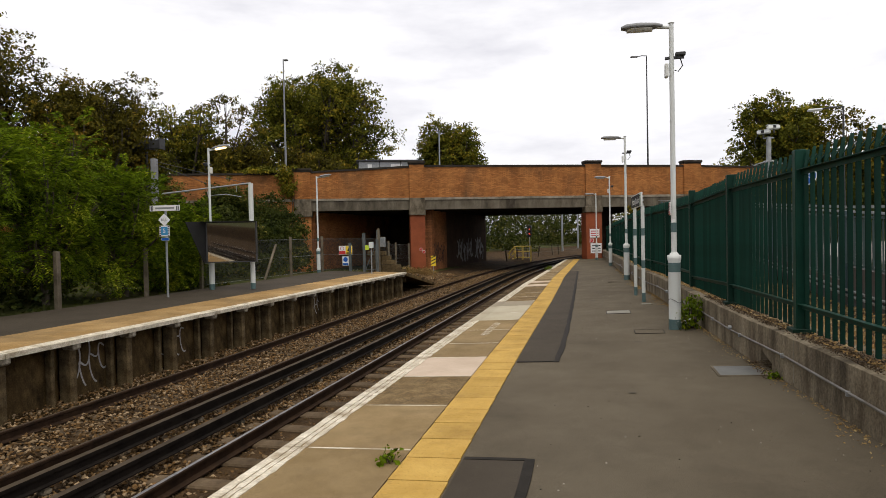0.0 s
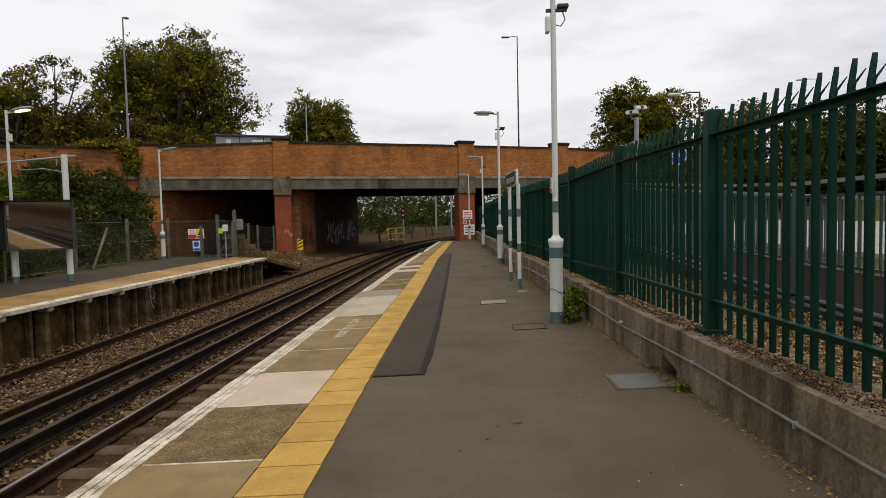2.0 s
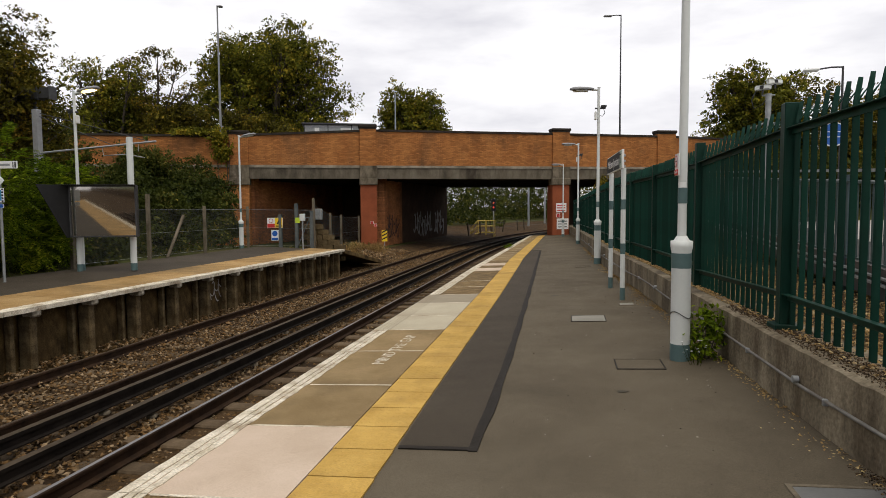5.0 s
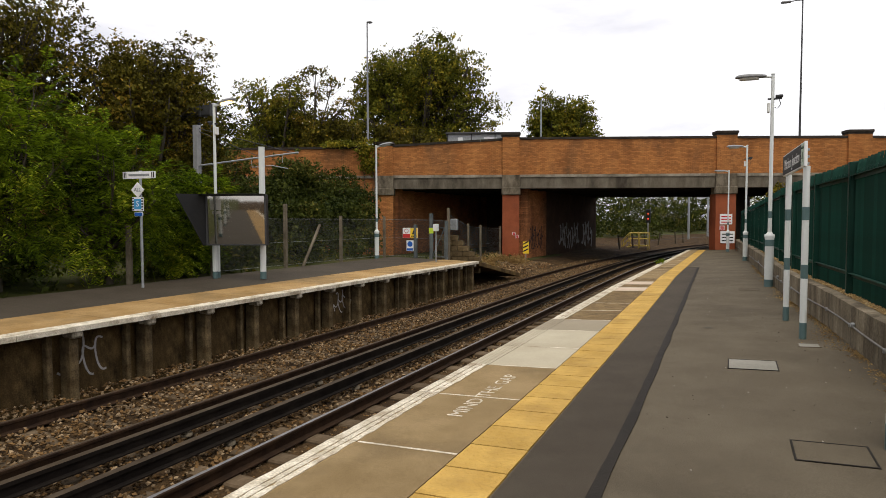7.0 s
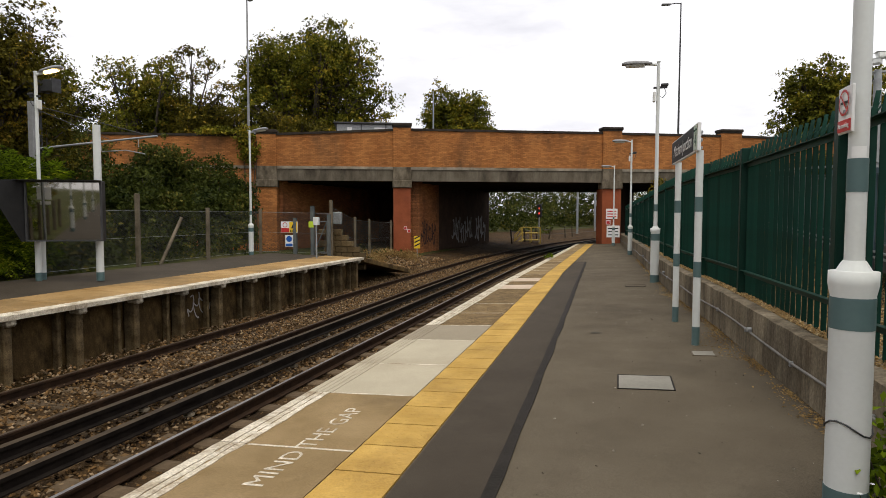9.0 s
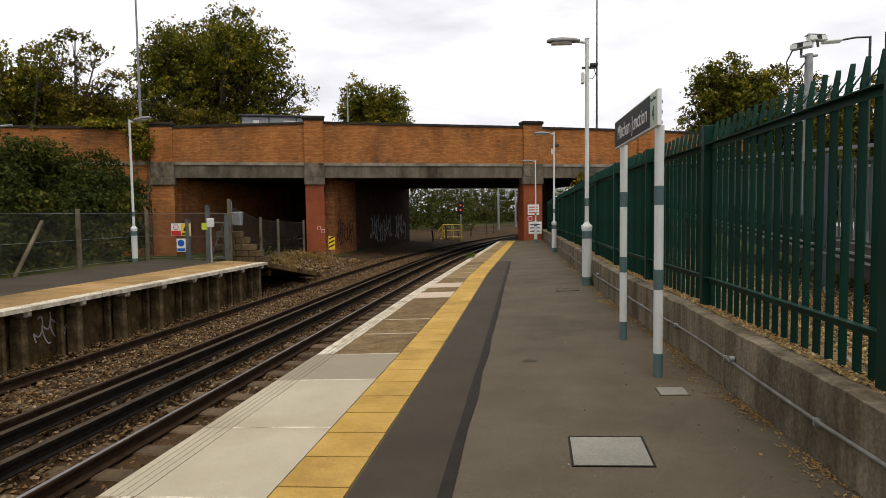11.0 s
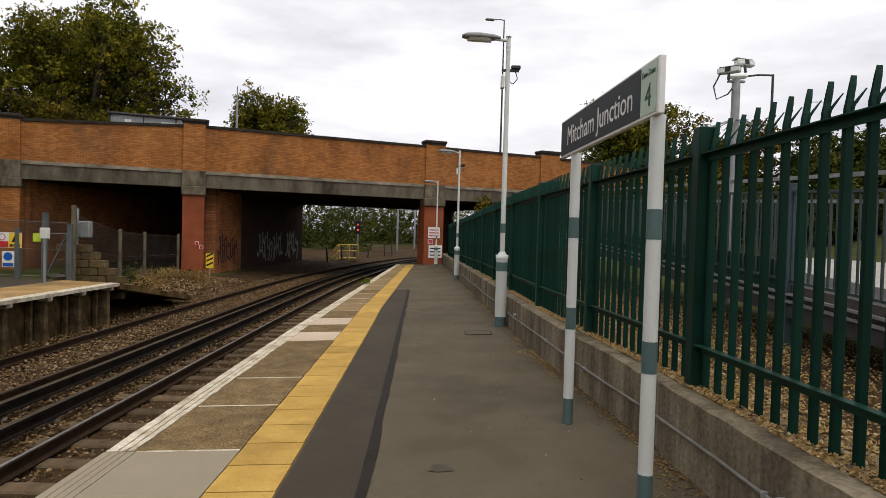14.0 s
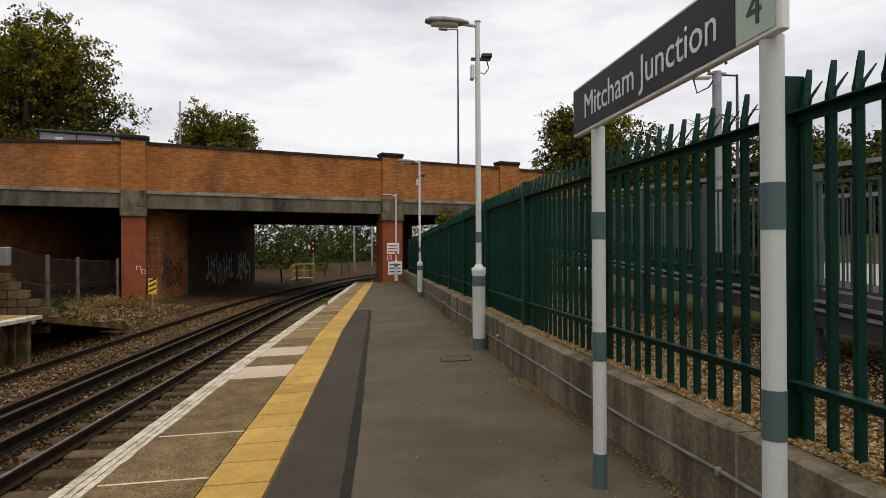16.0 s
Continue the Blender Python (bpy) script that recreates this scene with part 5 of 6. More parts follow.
def gate_posts():
    for x, y, h in ((-9.72, 25.0, 1.32), (-9.05, 25.05, 1.75), (-8.42, 25.1, 1.45)):
        t = thing("steel_gate_post", "grey galvanised steel gate post at the platform end", "post", x, y, 0.0, group="gate posts")
        bm = bmesh.new()
        box(bm, -0.06, 0.06, -0.06, 0.06, -0.3, h, 0.008)
        part("column", bm, GATE_STEEL, t)
        bm = bmesh.new()
        box(bm, -0.07, 0.07, -0.07, 0.07, h, h + 0.012)
        part("cap", bm, GATE_STEEL, t)
    t = thing("access_gate", "grey mesh gate leaf between two steel posts", "gate", -8.98, 25.02, 0)
    bm = bmesh.new()
    for a, b in (((0, 0, 0.1), (0.5, 0.03, 0.1)), ((0, 0, 1.2), (0.5, 0.03, 1.2)), ((0, 0, 0.1), (0, 0, 1.2)), ((0.5, 0.03, 0.1), (0.5, 0.03, 1.2)), ((0, 0, 0.1), (0.5, 0.03, 1.2))):
        tube(bm, [a, b], 0.018, 6)
    part("gate_frame", bm, GATE_STEEL, t)
    t = thing("rubble_wall", "crumbling low blockwork wall by the gate", "wall", -8.2, 25.6, 0)
    rng = random.Random(9)
    bm = bmesh.new()
    box(bm, 0, 0.44, 0, 0.2, 0, 0.20, 0.012)
    me = bpy.data.meshes.new("block")
    bm.to_mesh(me)
    bm.free()
    me.materials.append(CONCRETE_POST)
    for r in range(7):
        for c in range(4 if r < 3 else 3 if r < 5 else 2):
            from_mesh("block", me, t, pose(-0.9 + c * 0.46 + (0.23 if r % 2 else 0) + rng.uniform(-0.01, 0.01), rng.uniform(-0.02, 0.02), -0.55 + r * 0.21, 0, 0, rng.uniform(-2, 2)))


gate_posts()


def flat_sign(name, label, x, y, z, w, h, rz, panels, post=None, group=""):
    """A thin sign plate whose face looks to -y before it is turned; panels are (x0, x1, z0, z1, material)."""
    t = thing(name, label, "sign", x, y, z, rz, group)
    bm = bmesh.new()
    box(bm, -w / 2, w / 2, 0, 0.012, -h / 2, h / 2, 0.002)
    p = part("plate", bm, WHITE, t)
    for x0, x1, z0, z1, m in panels:
        bm = bmesh.new()
        box(bm, x0, x1, -0.004, -0.0005, z0, z1)
        part("panel", bm, m, p)
    if post:
        bm = bmesh.new()
        tube(bm, [(0, 0.04, -post), (0, 0.04, h / 2 + 0.02)], 0.03, 10)
        part("post", bm, GALV, t)
    return t


def ring_bm(r, w, y=-0.006, n=20, cx=0.0, cz=0.0):
    bm = bmesh.new()
    a = [bm.verts.new((cx + r * math.cos(q), y, cz + r * math.sin(q))) for q in (2 * math.pi * k / n for k in range(n))]
    b = [bm.verts.new((cx + (r - w) * math.cos(q), y, cz + (r - w) * math.sin(q))) for q in (2 * math.pi * k / n for k in range(n))]
    for k in range(n):
        bm.faces.new((a[k], a[(k + 1) % n], b[(k + 1) % n], b[k]))
    return bm


def disc_bm(r, y=-0.006, n=20, cx=0.0, cz=0.0):
    bm = bmesh.new()
    bm.faces.new([bm.verts.new((cx + r * math.cos(q), y, cz + r * math.sin(q))) for q in (2 * math.pi * k / n for k in range(n))])
    return bm


s = flat_sign("warning_sign", "red and yellow trespass warning sign on the mesh fence", -9.92, 24.93, 1.0, 0.64, 0.40, 6, [(-0.31, -0.005, -0.19, -0.03, RED), (0.005, 0.31, -0.19, 0.19, YSIGN), (0.03, 0.28, -0.17, -0.10, BLACK)])
part("prohibition_ring", ring_bm(0.09, 0.02, -0.006, 20, -0.16, 0.08), RED, s)
bm = bmesh.new()
bm.faces.new([bm.verts.new(p) for p in ((0.07, -0.006, -0.05), (0.25, -0.006, -0.05), (0.16, -0.006, 0.14))])
part("warning_triangle", bm, BLACK, s)
s = flat_sign("mandatory_sign", "blue and white instruction sign on the mesh fence", -9.93, 24.93, 0.50, 0.30, 0.42, 6, [(-0.13, 0.13, -0.19, -0.10, BLUE)])
part("blue_disc", disc_bm(0.11, -0.006, 20, 0, 0.07), BLUE, s)

# direction and stop signs on a post
s = flat_sign("direction_sign", "white platform direction sign on a slim grey post", -9.95, 12.75, 2.46, 0.86, 0.15, 8, [(-0.27, 0.27, -0.022, 0.022, GALV), (-0.40, -0.37, -0.06, 0.06, DARK_STEEL), (-0.35, -0.33, -0.06, 0.06, DARK_STEEL), (0.33, 0.35, -0.06, 0.06, DARK_STEEL), (0.37, 0.40, -0.06, 0.06, DARK_STEEL)], post=2.45)
d = flat_sign("stop_diamond", "white diamond car stop board", -9.94, 12.70, 2.14, 0.24, 0.24, 8, [])
d.matrix_basis = pose(-9.94, 12.70, 2.14, 0, 45, 8)
text_mesh("stop_lettering", "ALL", 0.11, SIGN_DARK, d, pose(0, 0, 0, 0, -45, 0) @ pose(0, -0.004, 0, 90, 0, 0))
d = flat_sign("stop_board", "light blue stop board with a white letter", -9.94, 12.70, 1.84, 0.29, 0.29, 8, [(-0.095, 0.095, -0.11, 0.11, LIGHTBLUE)] + [(sx * 0.118 - 0.02, sx * 0.118 + 0.02, -0.135 + 0.06 * q, -0.105 + 0.06 * q, BLACK) for sx in (-1, 1) for q in range(5)])
text_mesh("stop_letter", "S", 0.17, WHITE, d, pose(0, -0.006, 0, 90, 0, 0))
d = flat_sign("small_stop_plate", "small blue plate on the stop post", -9.92, 12.70, 1.62, 0.22, 0.08, 8, [(-0.10, 0.10, -0.035, 0.035, BLUE)])

# driver's mirror
MIRROR = mat("mirror_glass", (0.42, 0.40, 0.36), (0.46, 0.44, 0.40), 1.0, 20, 0.03, 0.0, metal=1.0)


def drivers_mirror():
    t = thing("platform_mirror", "large hooded driver's mirror between a lamp and a post", "mirror", -9.42, 15.05, 1.5, 22.5)
    bm = bmesh.new()
    box(bm, -0.74, 0.74, 0.0, 0.14, -0.62, 0.62, 0.01)
    part("housing", bm, BLACK, t)
    bm = bmesh.new()
    box(bm, -0.705, 0.705, -0.005, 0.005, -0.585, 0.585)
    g = part("mirror_glass", bm, MIRROR, t, "slightly dusty mirror glass")
    g.matrix_basis = pose(0, -0.04, 0, 1.25, 0, -0.8)
    for a in ((-0.74, -0.71, -0.62, 0.62), (0.71, 0.74, -0.62, 0.62), (-0.71, 0.71, 0.59, 0.62), (-0.71, 0.71, -0.62, -0.59)):
        bm = bmesh.new()
        box(bm, a[0], a[1], -0.07, -0.001, a[2], a[3])
        part("frame_bar", bm, DARK_STEEL, t)
    bm = bmesh.new()
    v = [bm.verts.new(p) for p in ((-0.742, -0.03, 0.62), (-0.742, -0.03, -0.62), (-1.15, -0.75, 0.62), (-0.80, -0.10, -0.62))]
    w = [bm.verts.new(x.co + Vector((-0.012, 0, 0))) for x in v]
    for q in ((0, 1, 3, 2), (6, 7, 5, 4), (0, 2, 6, 4), (1, 5, 7, 3), (2, 3, 7, 6), (0, 4, 5, 1)):
        bm.faces.new([(v + w)[i] for i in q])
    bmesh.ops.recalc_face_normals(bm, faces=bm.faces)
    part("side_hood", bm, BLACK, t, "black triangular glare hood")
    bm = bmesh.new()
    box(bm, -1.0, 0.74, -0.25, 0.0, 0.621, 0.632)
    part("top_hood", bm, BLACK, t)
    for x, h, r in ((0.56, 1.8, 0.075), (-0.66, -0.60, 0.06)):
        bm = bmesh.new()
        tube(bm, [(x, 0.23, -1.46), (x, 0.23, h)], r, 14)
        p = part("support_post", bm, POLE_WHITE, t)
        bm = bmesh.new()
        tube(bm, [(x, 0.23, -1.46), (x, 0.23, -1.28)], r + 0.002, 14)
        part("foot_band", bm, BAND, p)
        bm = bmesh.new()
        box(bm, x - 0.09, x + 0.09, 0.141, 0.30, -0.5, -0.44)
        part("bracket", bm, GALV, p)


drivers_mirror()


# ---- tramway mast and wires ----
def tram_mast():
    t = thing("tram_mast", "grey steel overhead line mast with a bracket arm", "mast", -16.6, 20.6, 0.0)
    bm = bmesh.new()
    box(bm, -0.105, 0.105, -0.105, 0.105, -0.2, 5.05, 0.01)
    part("column", bm, LAMP_GREY, t)
    bm = bmesh.new()
    tube(bm, [(0.1, 0, 3.55), (3.9, 1.0, 3.95)], 0.035, 8)
    part("bracket_arm", bm, GALV, t)
    for a, b in (((0, 0, 4.95), (3.7, 0.95, 3.95)), ((0, 0, 4.85), (2.4, 0.6, 3.85))):
        bm = bmesh.new()
        tube(bm, [a, b], 0.012, 6)
        part("stay_wire", bm, DARK_STEEL, t)
    bm = bmesh.new()
    tube(bm, [(2.1, 0.55, 3.72), (2.15, 0.55, 3.45), (2.9, 0.75, 3.5), (3.5, 0.9, 3.38)], 0.018, 6)
    tube(bm, [(3.3, 0.85, 3.9), (3.3, 0.85, 3.6)], 0.015, 6)
    part("registration_arm", bm, GALV, t)
    t = thing("tram_signal_gantry", "grey equipment box on a bracket among the trees", "equipment box", -18.5, 22.5, 6.0)
    bm = bmesh.new()
    box(bm, -0.8, 0.8, -0.15, 0.15, -0.2, 0.2, 0.01)
    part("box", bm, DARK_STEEL, t)
    for x in (-0.8, -0.27, 0.27, 0.8):
        bm = bmesh.new()
        box(bm, x - 0.02, x + 0.02, -0.19, 0.19, -0.24, 0.24)
        part("frame_bar", bm, DARK_STEEL, t)
    bm = bmesh.new()
    tube(bm, [(-0.2, 0.2, -6.2), (-0.2, 0.2, 0.1)], 0.06, 8)
    part("column", bm, DARK_STEEL, t)


tram_mast()


# ---- on the bridge ----
def on_bridge(u, v, z):
    return BM @ Vector((u, v, z))


def street_lamp(x, y, z, h, arm, side, label, head=True, rz=0.0, r=0.07, col=DARK_STEEL, pale=False, reach=0.55):
    t = thing("street_lamp", label, "street lamp", x, y, z, rz, "street lamps")
    bm = bmesh.new()
    tube(bm, [(0, 0, -0.3), (0, 0, h * 0.3), (0, 0, h)], [r, r * 0.8, r * 0.5], 10)
    part("column", bm, col, t)
    if head:
        bm = bmesh.new()
        tube(bm, [(0, 0, h - 0.03), (side * arm * 0.5, 0, h - 0.01), (side * arm, 0, h - 0.05)], 0.03, 8)
        part("arm", bm, col, t)
        bm = bmesh.new()
        x0, x1 = sorted((side * arm, side * (arm + reach)))
        box(bm, x0, x1, -0.13, 0.13, h - 0.12, h - 0.02, 0.04)
        part("lantern", bm, POLE_WHITE if pale else LAMP_GREY, t)
    return t


p = on_bridge(bu(5.35), 0.9, 5.25)
street_lamp(p.x, p.y, p.z, 9.1, 0.6, -1, "tall dark street lamp on the bridge", rz=10)
p = on_bridge(bu(-18.6), 0.8, 5.25)
street_lamp(p.x, p.y, p.z, 8.4, 0.06, 1, "tall slim lamp column on the bridge", r=0.08, col=LAMP_GREY, reach=0.28)
p = on_bridge(bu(-8.4), 5.0, 5.25)
street_lamp(p.x, p.y, p.z, 4.3, 0.0, 1, "plain pale metal column behind the parapet", head=False, col=GALV)
street_lamp(11.36, 27.34, 0.6, 6.0, 0.75, -1, "dark road lamp with a pale flat head", rz=-8, pale=True)
street_lamp(35.7, 62.9, 2.3, 11.8, 1.5, -1, "distant slim road lamp", rz=0)
street_lamp(13.3, 14.6, 0.6, 9.8, 0.4, 1, "tall dark road lamp column", head=False, r=0.09)


def bus_shelter():
    t = thing("bus_shelter", "grey flat-roofed shelter standing on the bridge", "shelter")
    t.matrix_basis = BM
    a, b = bu(-14.1), bu(-9.9)
    bm = bmesh.new()
    box(bm, a, b, 2.6, 2.64, 5.25, 7.0)
    part("back_panel", bm, GALV, t)
    bm = bmesh.new()
    box(bm, a - 0.15, b + 0.1, 2.4, 4.2, 7.0, 7.10, 0.02)
    part("roof", bm, DARK_STEEL, t)
    for k in range(4):
        u = a + (b - a) * k / 3
        bm = bmesh.new()
        box(bm, u - 0.03, u + 0.03, 2.54, 2.598, 5.25, 6.998)
        part("mullion", bm, DARK_STEEL, t)
    for u0, u1 in ((a + 0.65, a + 0.95), (a + 2.3, a + 3.1)):
        bm = bmesh.new()
        box(bm, u0, u1, 2.57, 2.597, 6.35, 6.8)
        part("notice", bm, WHITE, t, "pale notice")


bus_shelter()

# ---- signs on the piers ----
def pier_plate(u0, u1, z0, z1, m, v=-0.105, nm="pier_sign", label="small plate fixed to the bridge pier"):
    t = thing(nm, label, "sign")
    t.matrix_basis = BM
    bm = bmesh.new()
    box(bm, u0, u1, v - 0.02, v - 0.002, z0, z1)
    part("plate", bm, WHITE, t)
    if m:
        k = 0.12 * min(u1 - u0, z1 - z0)
        for i in range(3):
            bm = bmesh.new()
            zz = z1 - (z1 - z0) * (0.25 + 0.27 * i)
            box(bm, u0 + k, u1 - k, v - 0.026, v - 0.0205, zz - 0.03, zz + 0.03)
            part("bar", bm, m, t)


uc = bu(-10.0)
pier_plate(uc - 0.40, uc - 0.22, 0.62, 0.80, RED, label="small red and white marker on the pier")
pier_plate(uc - 0.20, uc - 0.02, 0.45, 0.63, RED, label="small red and white marker on the pier")
ud = bu(0.68)
pier_plate(ud + 0.15, ud + 0.85, 1.25, 1.85, RED, label="white warning sign on the bridge pier")
pier_plate(ud + 0.15, ud + 0.42, 0.92, 1.17, RED, label="small red and white marker on the pier")
pier_plate(ud + 0.20, ud + 1.0, 0.15, 0.85, BLACK, label="white notice with dark lines on the pier")

t = thing("striped_marker", "yellow marker board with black diagonal stripes", "sign", -8.75, 36.2, 0.0, 15)
bm = bmesh.new()
box(bm, -0.16, 0.16, 0, 0.02, -0.33, 0.33, 0.004)
part("board", bm, YSIGN, t)
for k in range(3):
    bm = bmesh.new()
    z = -0.25 + 0.2 * k
    v = [bm.verts.new(q) for q in ((-0.14, -0.004, z), (0.14, -0.004, z + 0.14), (0.14, -0.004, z + 0.22), (-0.14, -0.004, z + 0.08))]
    bm.faces.new(v)
    part("stripe", bm, BLACK, t)
bm = bmesh.new()
tube(bm, [(0, 0.03, -1.0), (0, 0.03, 0.3)], 0.025, 8)
part("post", bm, GALV, t)


# ---- graffiti: unreadable sprayed strokes ----
PALE_SPRAY = mat("pale_spray_paint", (0.28, 0.27, 0.25), (0.42, 0.40, 0.38), 6, 30, 0.8, 0.0)
PALE_WALL_SPRAY = mat("chalky_spray_paint", (0.20, 0.195, 0.19), (0.36, 0.35, 0.34), 3, 30, 0.8, 0.0)
DARK_SPRAY = mat("dark_spray_paint", (0.03, 0.02, 0.02), (0.05, 0.03, 0.03), 6, 30, 0.8, 0.0)


def strokes(name, n, w, h, thick, seed, m, material, parent):
    """Loops and slashes painted flat on a wall: local x along it, y up."""
    rng = random.Random(seed)
    bm = bmesh.new()
    for i in range(n):
        cx = -w / 2 + w * (i + 0.5) / n
        pts = []
        k = rng.uniform(0.6, 1.3)
        for j in range(41):
            a = j / 40
            pts.append(Vector((cx + w / n * 0.55 * math.sin(a * 5.5 * k + i), h * (0.5 - a) + h * 0.22 * math.sin(a * 9 * k + 2 * i), 0)))
        prev = None
        for j, q in enumerate(pts):
            d = (pts[min(j + 1, len(pts) - 1)] - pts[max(j - 1, 0)]).normalized()
            half = Vector((-d.y, d.x, 0)) * thick / 2
            z = Vector((0, 0, 0.0006 * i))
            ring = [bm.verts.new(m @ (q + e + z)) for e in (-half, half)]
            if prev:
                bm.faces.new((prev[0], ring[0], ring[1], prev[1]))
            prev = ring
    return part(name, bm, material, parent)


for y, w, h, n, seed in ((7.38, 0.85, 0.55, 4, 3), (9.62, 0.82, 0.50, 4, 4), (16.5, 0.75, 0.42, 4, 5)):
    strokes("graffiti", n, w, h, 0.032, seed, pose(FX - 0.396, y, -0.56, 90, 0, 90), PALE_SPRAY, far)


def wall_pose(v, z, out=0.0):
    """A place on the face of the middle wall, in the bridge's own frame."""
    k = math.tan(radians(BANG)) + 0.085
    a = math.degrees(math.atan2(1.0, k))
    return pose(bu(-9.95) + k * v + 0.012 + out, v, z, 90, 0, a)


strokes("graffiti", 9, 2.4, 1.1, 0.09, 6, wall_pose(2.3, 0.35, 0.06), DARK_SPRAY, bridge)
strokes("graffiti", 11, 4.8, 1.3, 0.17, 7, wall_pose(8.6, 0.4), PALE_WALL_SPRAY, bridge)
strokes("graffiti", 6, 2.8, 1.4, 0.2, 8, wall_pose(12.6, 0.4), PALE_WALL_SPRAY, bridge)
# closing wall added at the back of the left span, dark to keep it black
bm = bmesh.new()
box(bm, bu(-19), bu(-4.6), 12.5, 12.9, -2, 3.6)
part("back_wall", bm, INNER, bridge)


# ---- beyond the bridge ----
def far_things():
    x, y = -5.4, 62.0
    t = thing("colour_light_signal", "railway signal head showing red beyond the bridge", "signal", x, y, -1.1)
    bm = bmesh.new()
    tube(bm, [(0, 0, -0.2), (0, 0, 2.4)], 0.06, 8)
    part("post", bm, GALV, t)
    bm = bmesh.new()
    box(bm, -0.22, 0.22, -0.05, 0.12, 2.35, 3.6, 0.05)
    h = part("signal_head", bm, BLACK, t)
    part("red_lamp", disc_bm(0.075, -0.055, 16, 0, 2.75), emit("signal_red", (1.0, 0.06, 0.03), 1.3), h)
    part("upper_lens", disc_bm(0.075, -0.055, 16, 0, 3.2), emit("signal_amber", (0.9, 0.10, 0.04), 0.6), h)
    t = thing("access_steps", "yellow steel access steps with handrails beside the line", "steps", -6.4, 60.0, -1.05)
    ym = mat("yellow_rail_paint", (0.5, 0.36, 0.06), (0.56, 0.42, 0.08), 5, 40, 0.5, 0.05)
    for y in (-0.45, 0.45):
        bm = bmesh.new()
        for z in (0.75, 1.25):
            tube(bm, [(-0.9, y, z - 0.5), (-0.3, y, z + 0.2), (1.3, y, z + 0.2)], 0.035, 6)
        for q in (-0.9, -0.3, 0.5, 1.3):
            tube(bm, [(q, y, -0.1 if q > -0.5 else -0.2), (q, y, 1.45 if q > -0.5 else 0.75)], 0.035, 6)
        part("handrail", bm, ym, t)
    bm = bmesh.new()
    box(bm, -0.3, 1.3, -0.45, 0.45, 0.3, 0.38)
    part("platform_grating", bm, ym, t)
    for k in range(3):
        bm = bmesh.new()
        box(bm, -1.0 + 0.23 * k, -0.75 + 0.23 * k, -0.45, 0.45, -0.05 + 0.12 * k, 0.0 + 0.12 * k)
        part("tread", bm, ym, t)
    for x, y, h in ((-3.2, 82, 7.0), (-1.6, 96, 7.0), (6.0, 88, 6.0)):
        t = thing("line_mast", "grey steel mast beside the distant line", "mast", x, y, -1.0, group="line masts")
        bm = bmesh.new()
        tube(bm, [(0, 0, -0.3), (0, 0, h)], [0.14, 0.10], 8)
        part("column", bm, GALV, t)
        bm = bmesh.new()
        tube(bm, [(0, 0, h - 1.4), (-2.6, 0, h - 1.1)], 0.05, 6)
        part("arm", bm, GALV, t)
    t = thing("relay_cabinet", "pale grey trackside equipment cabinet", "cabinet", 5.4, 76, -0.6)
    bm = bmesh.new()
    box(bm, -0.5, 0.5, -0.3, 0.3, -0.5, 1.3, 0.03)
    part("body", bm, POLE_WHITE, t)
    bm = bmesh.new()
    box(bm, -0.45, 0.45, -0.315, -0.301, 0.0, 1.22)
    part("door", bm, POLE_WHITE, t)
    rng = random.Random(2)
    f = thing("post_and_wire_fence", "dark timber posts beside the far line", "fence")
    for k in range(6):
        y = 55 + 3.9 * k + rng.uniform(-0.8, 0.8)
        bm = bmesh.new()
        box(bm, -0.06, 0.06, -0.06, 0.06, -0.2, 1.2, 0.01)
        q = part("timber_post", bm, BARK, f)
        q.matrix_basis = pose(-8.9 + curve(y) + rng.uniform(-0.1, 0.1), y, ground_z(-8.9 + curve(y), y), rng.uniform(-4, 4), rng.uniform(-8, 8), 0)
    for z in (0.5, 1.0):
        bm = bmesh.new()
        tube(bm, [(-8.9 + curve(y), y, ground_z(-8.9 + curve(y), y) + z) for y in (55, 62, 69, 76, 83.6)], 0.015, 5)
        part("wire", bm, DARK_STEEL, f)


far_things()


# ---- ramp and railings beyond the palisade ----
KICK = mat("brown_grey_panel", (0.065, 0.052, 0.045), (0.095, 0.077, 0.067), 1.2, 30, 0.7, 0.1, c3=(0.08, 0.065, 0.055))


def ramp_z(y):
    return 0.40 + 0.055 * max(0.0, y - 8)


BALUSTER = mat("grey_green_bar", (0.035, 0.055, 0.052), (0.055, 0.08, 0.076), 3, 50, 0.5, 0.05)
POST_BLUE = mat("blue_grey_post", (0.05, 0.075, 0.09), (0.07, 0.10, 0.115), 3, 50, 0.5, 0.05)


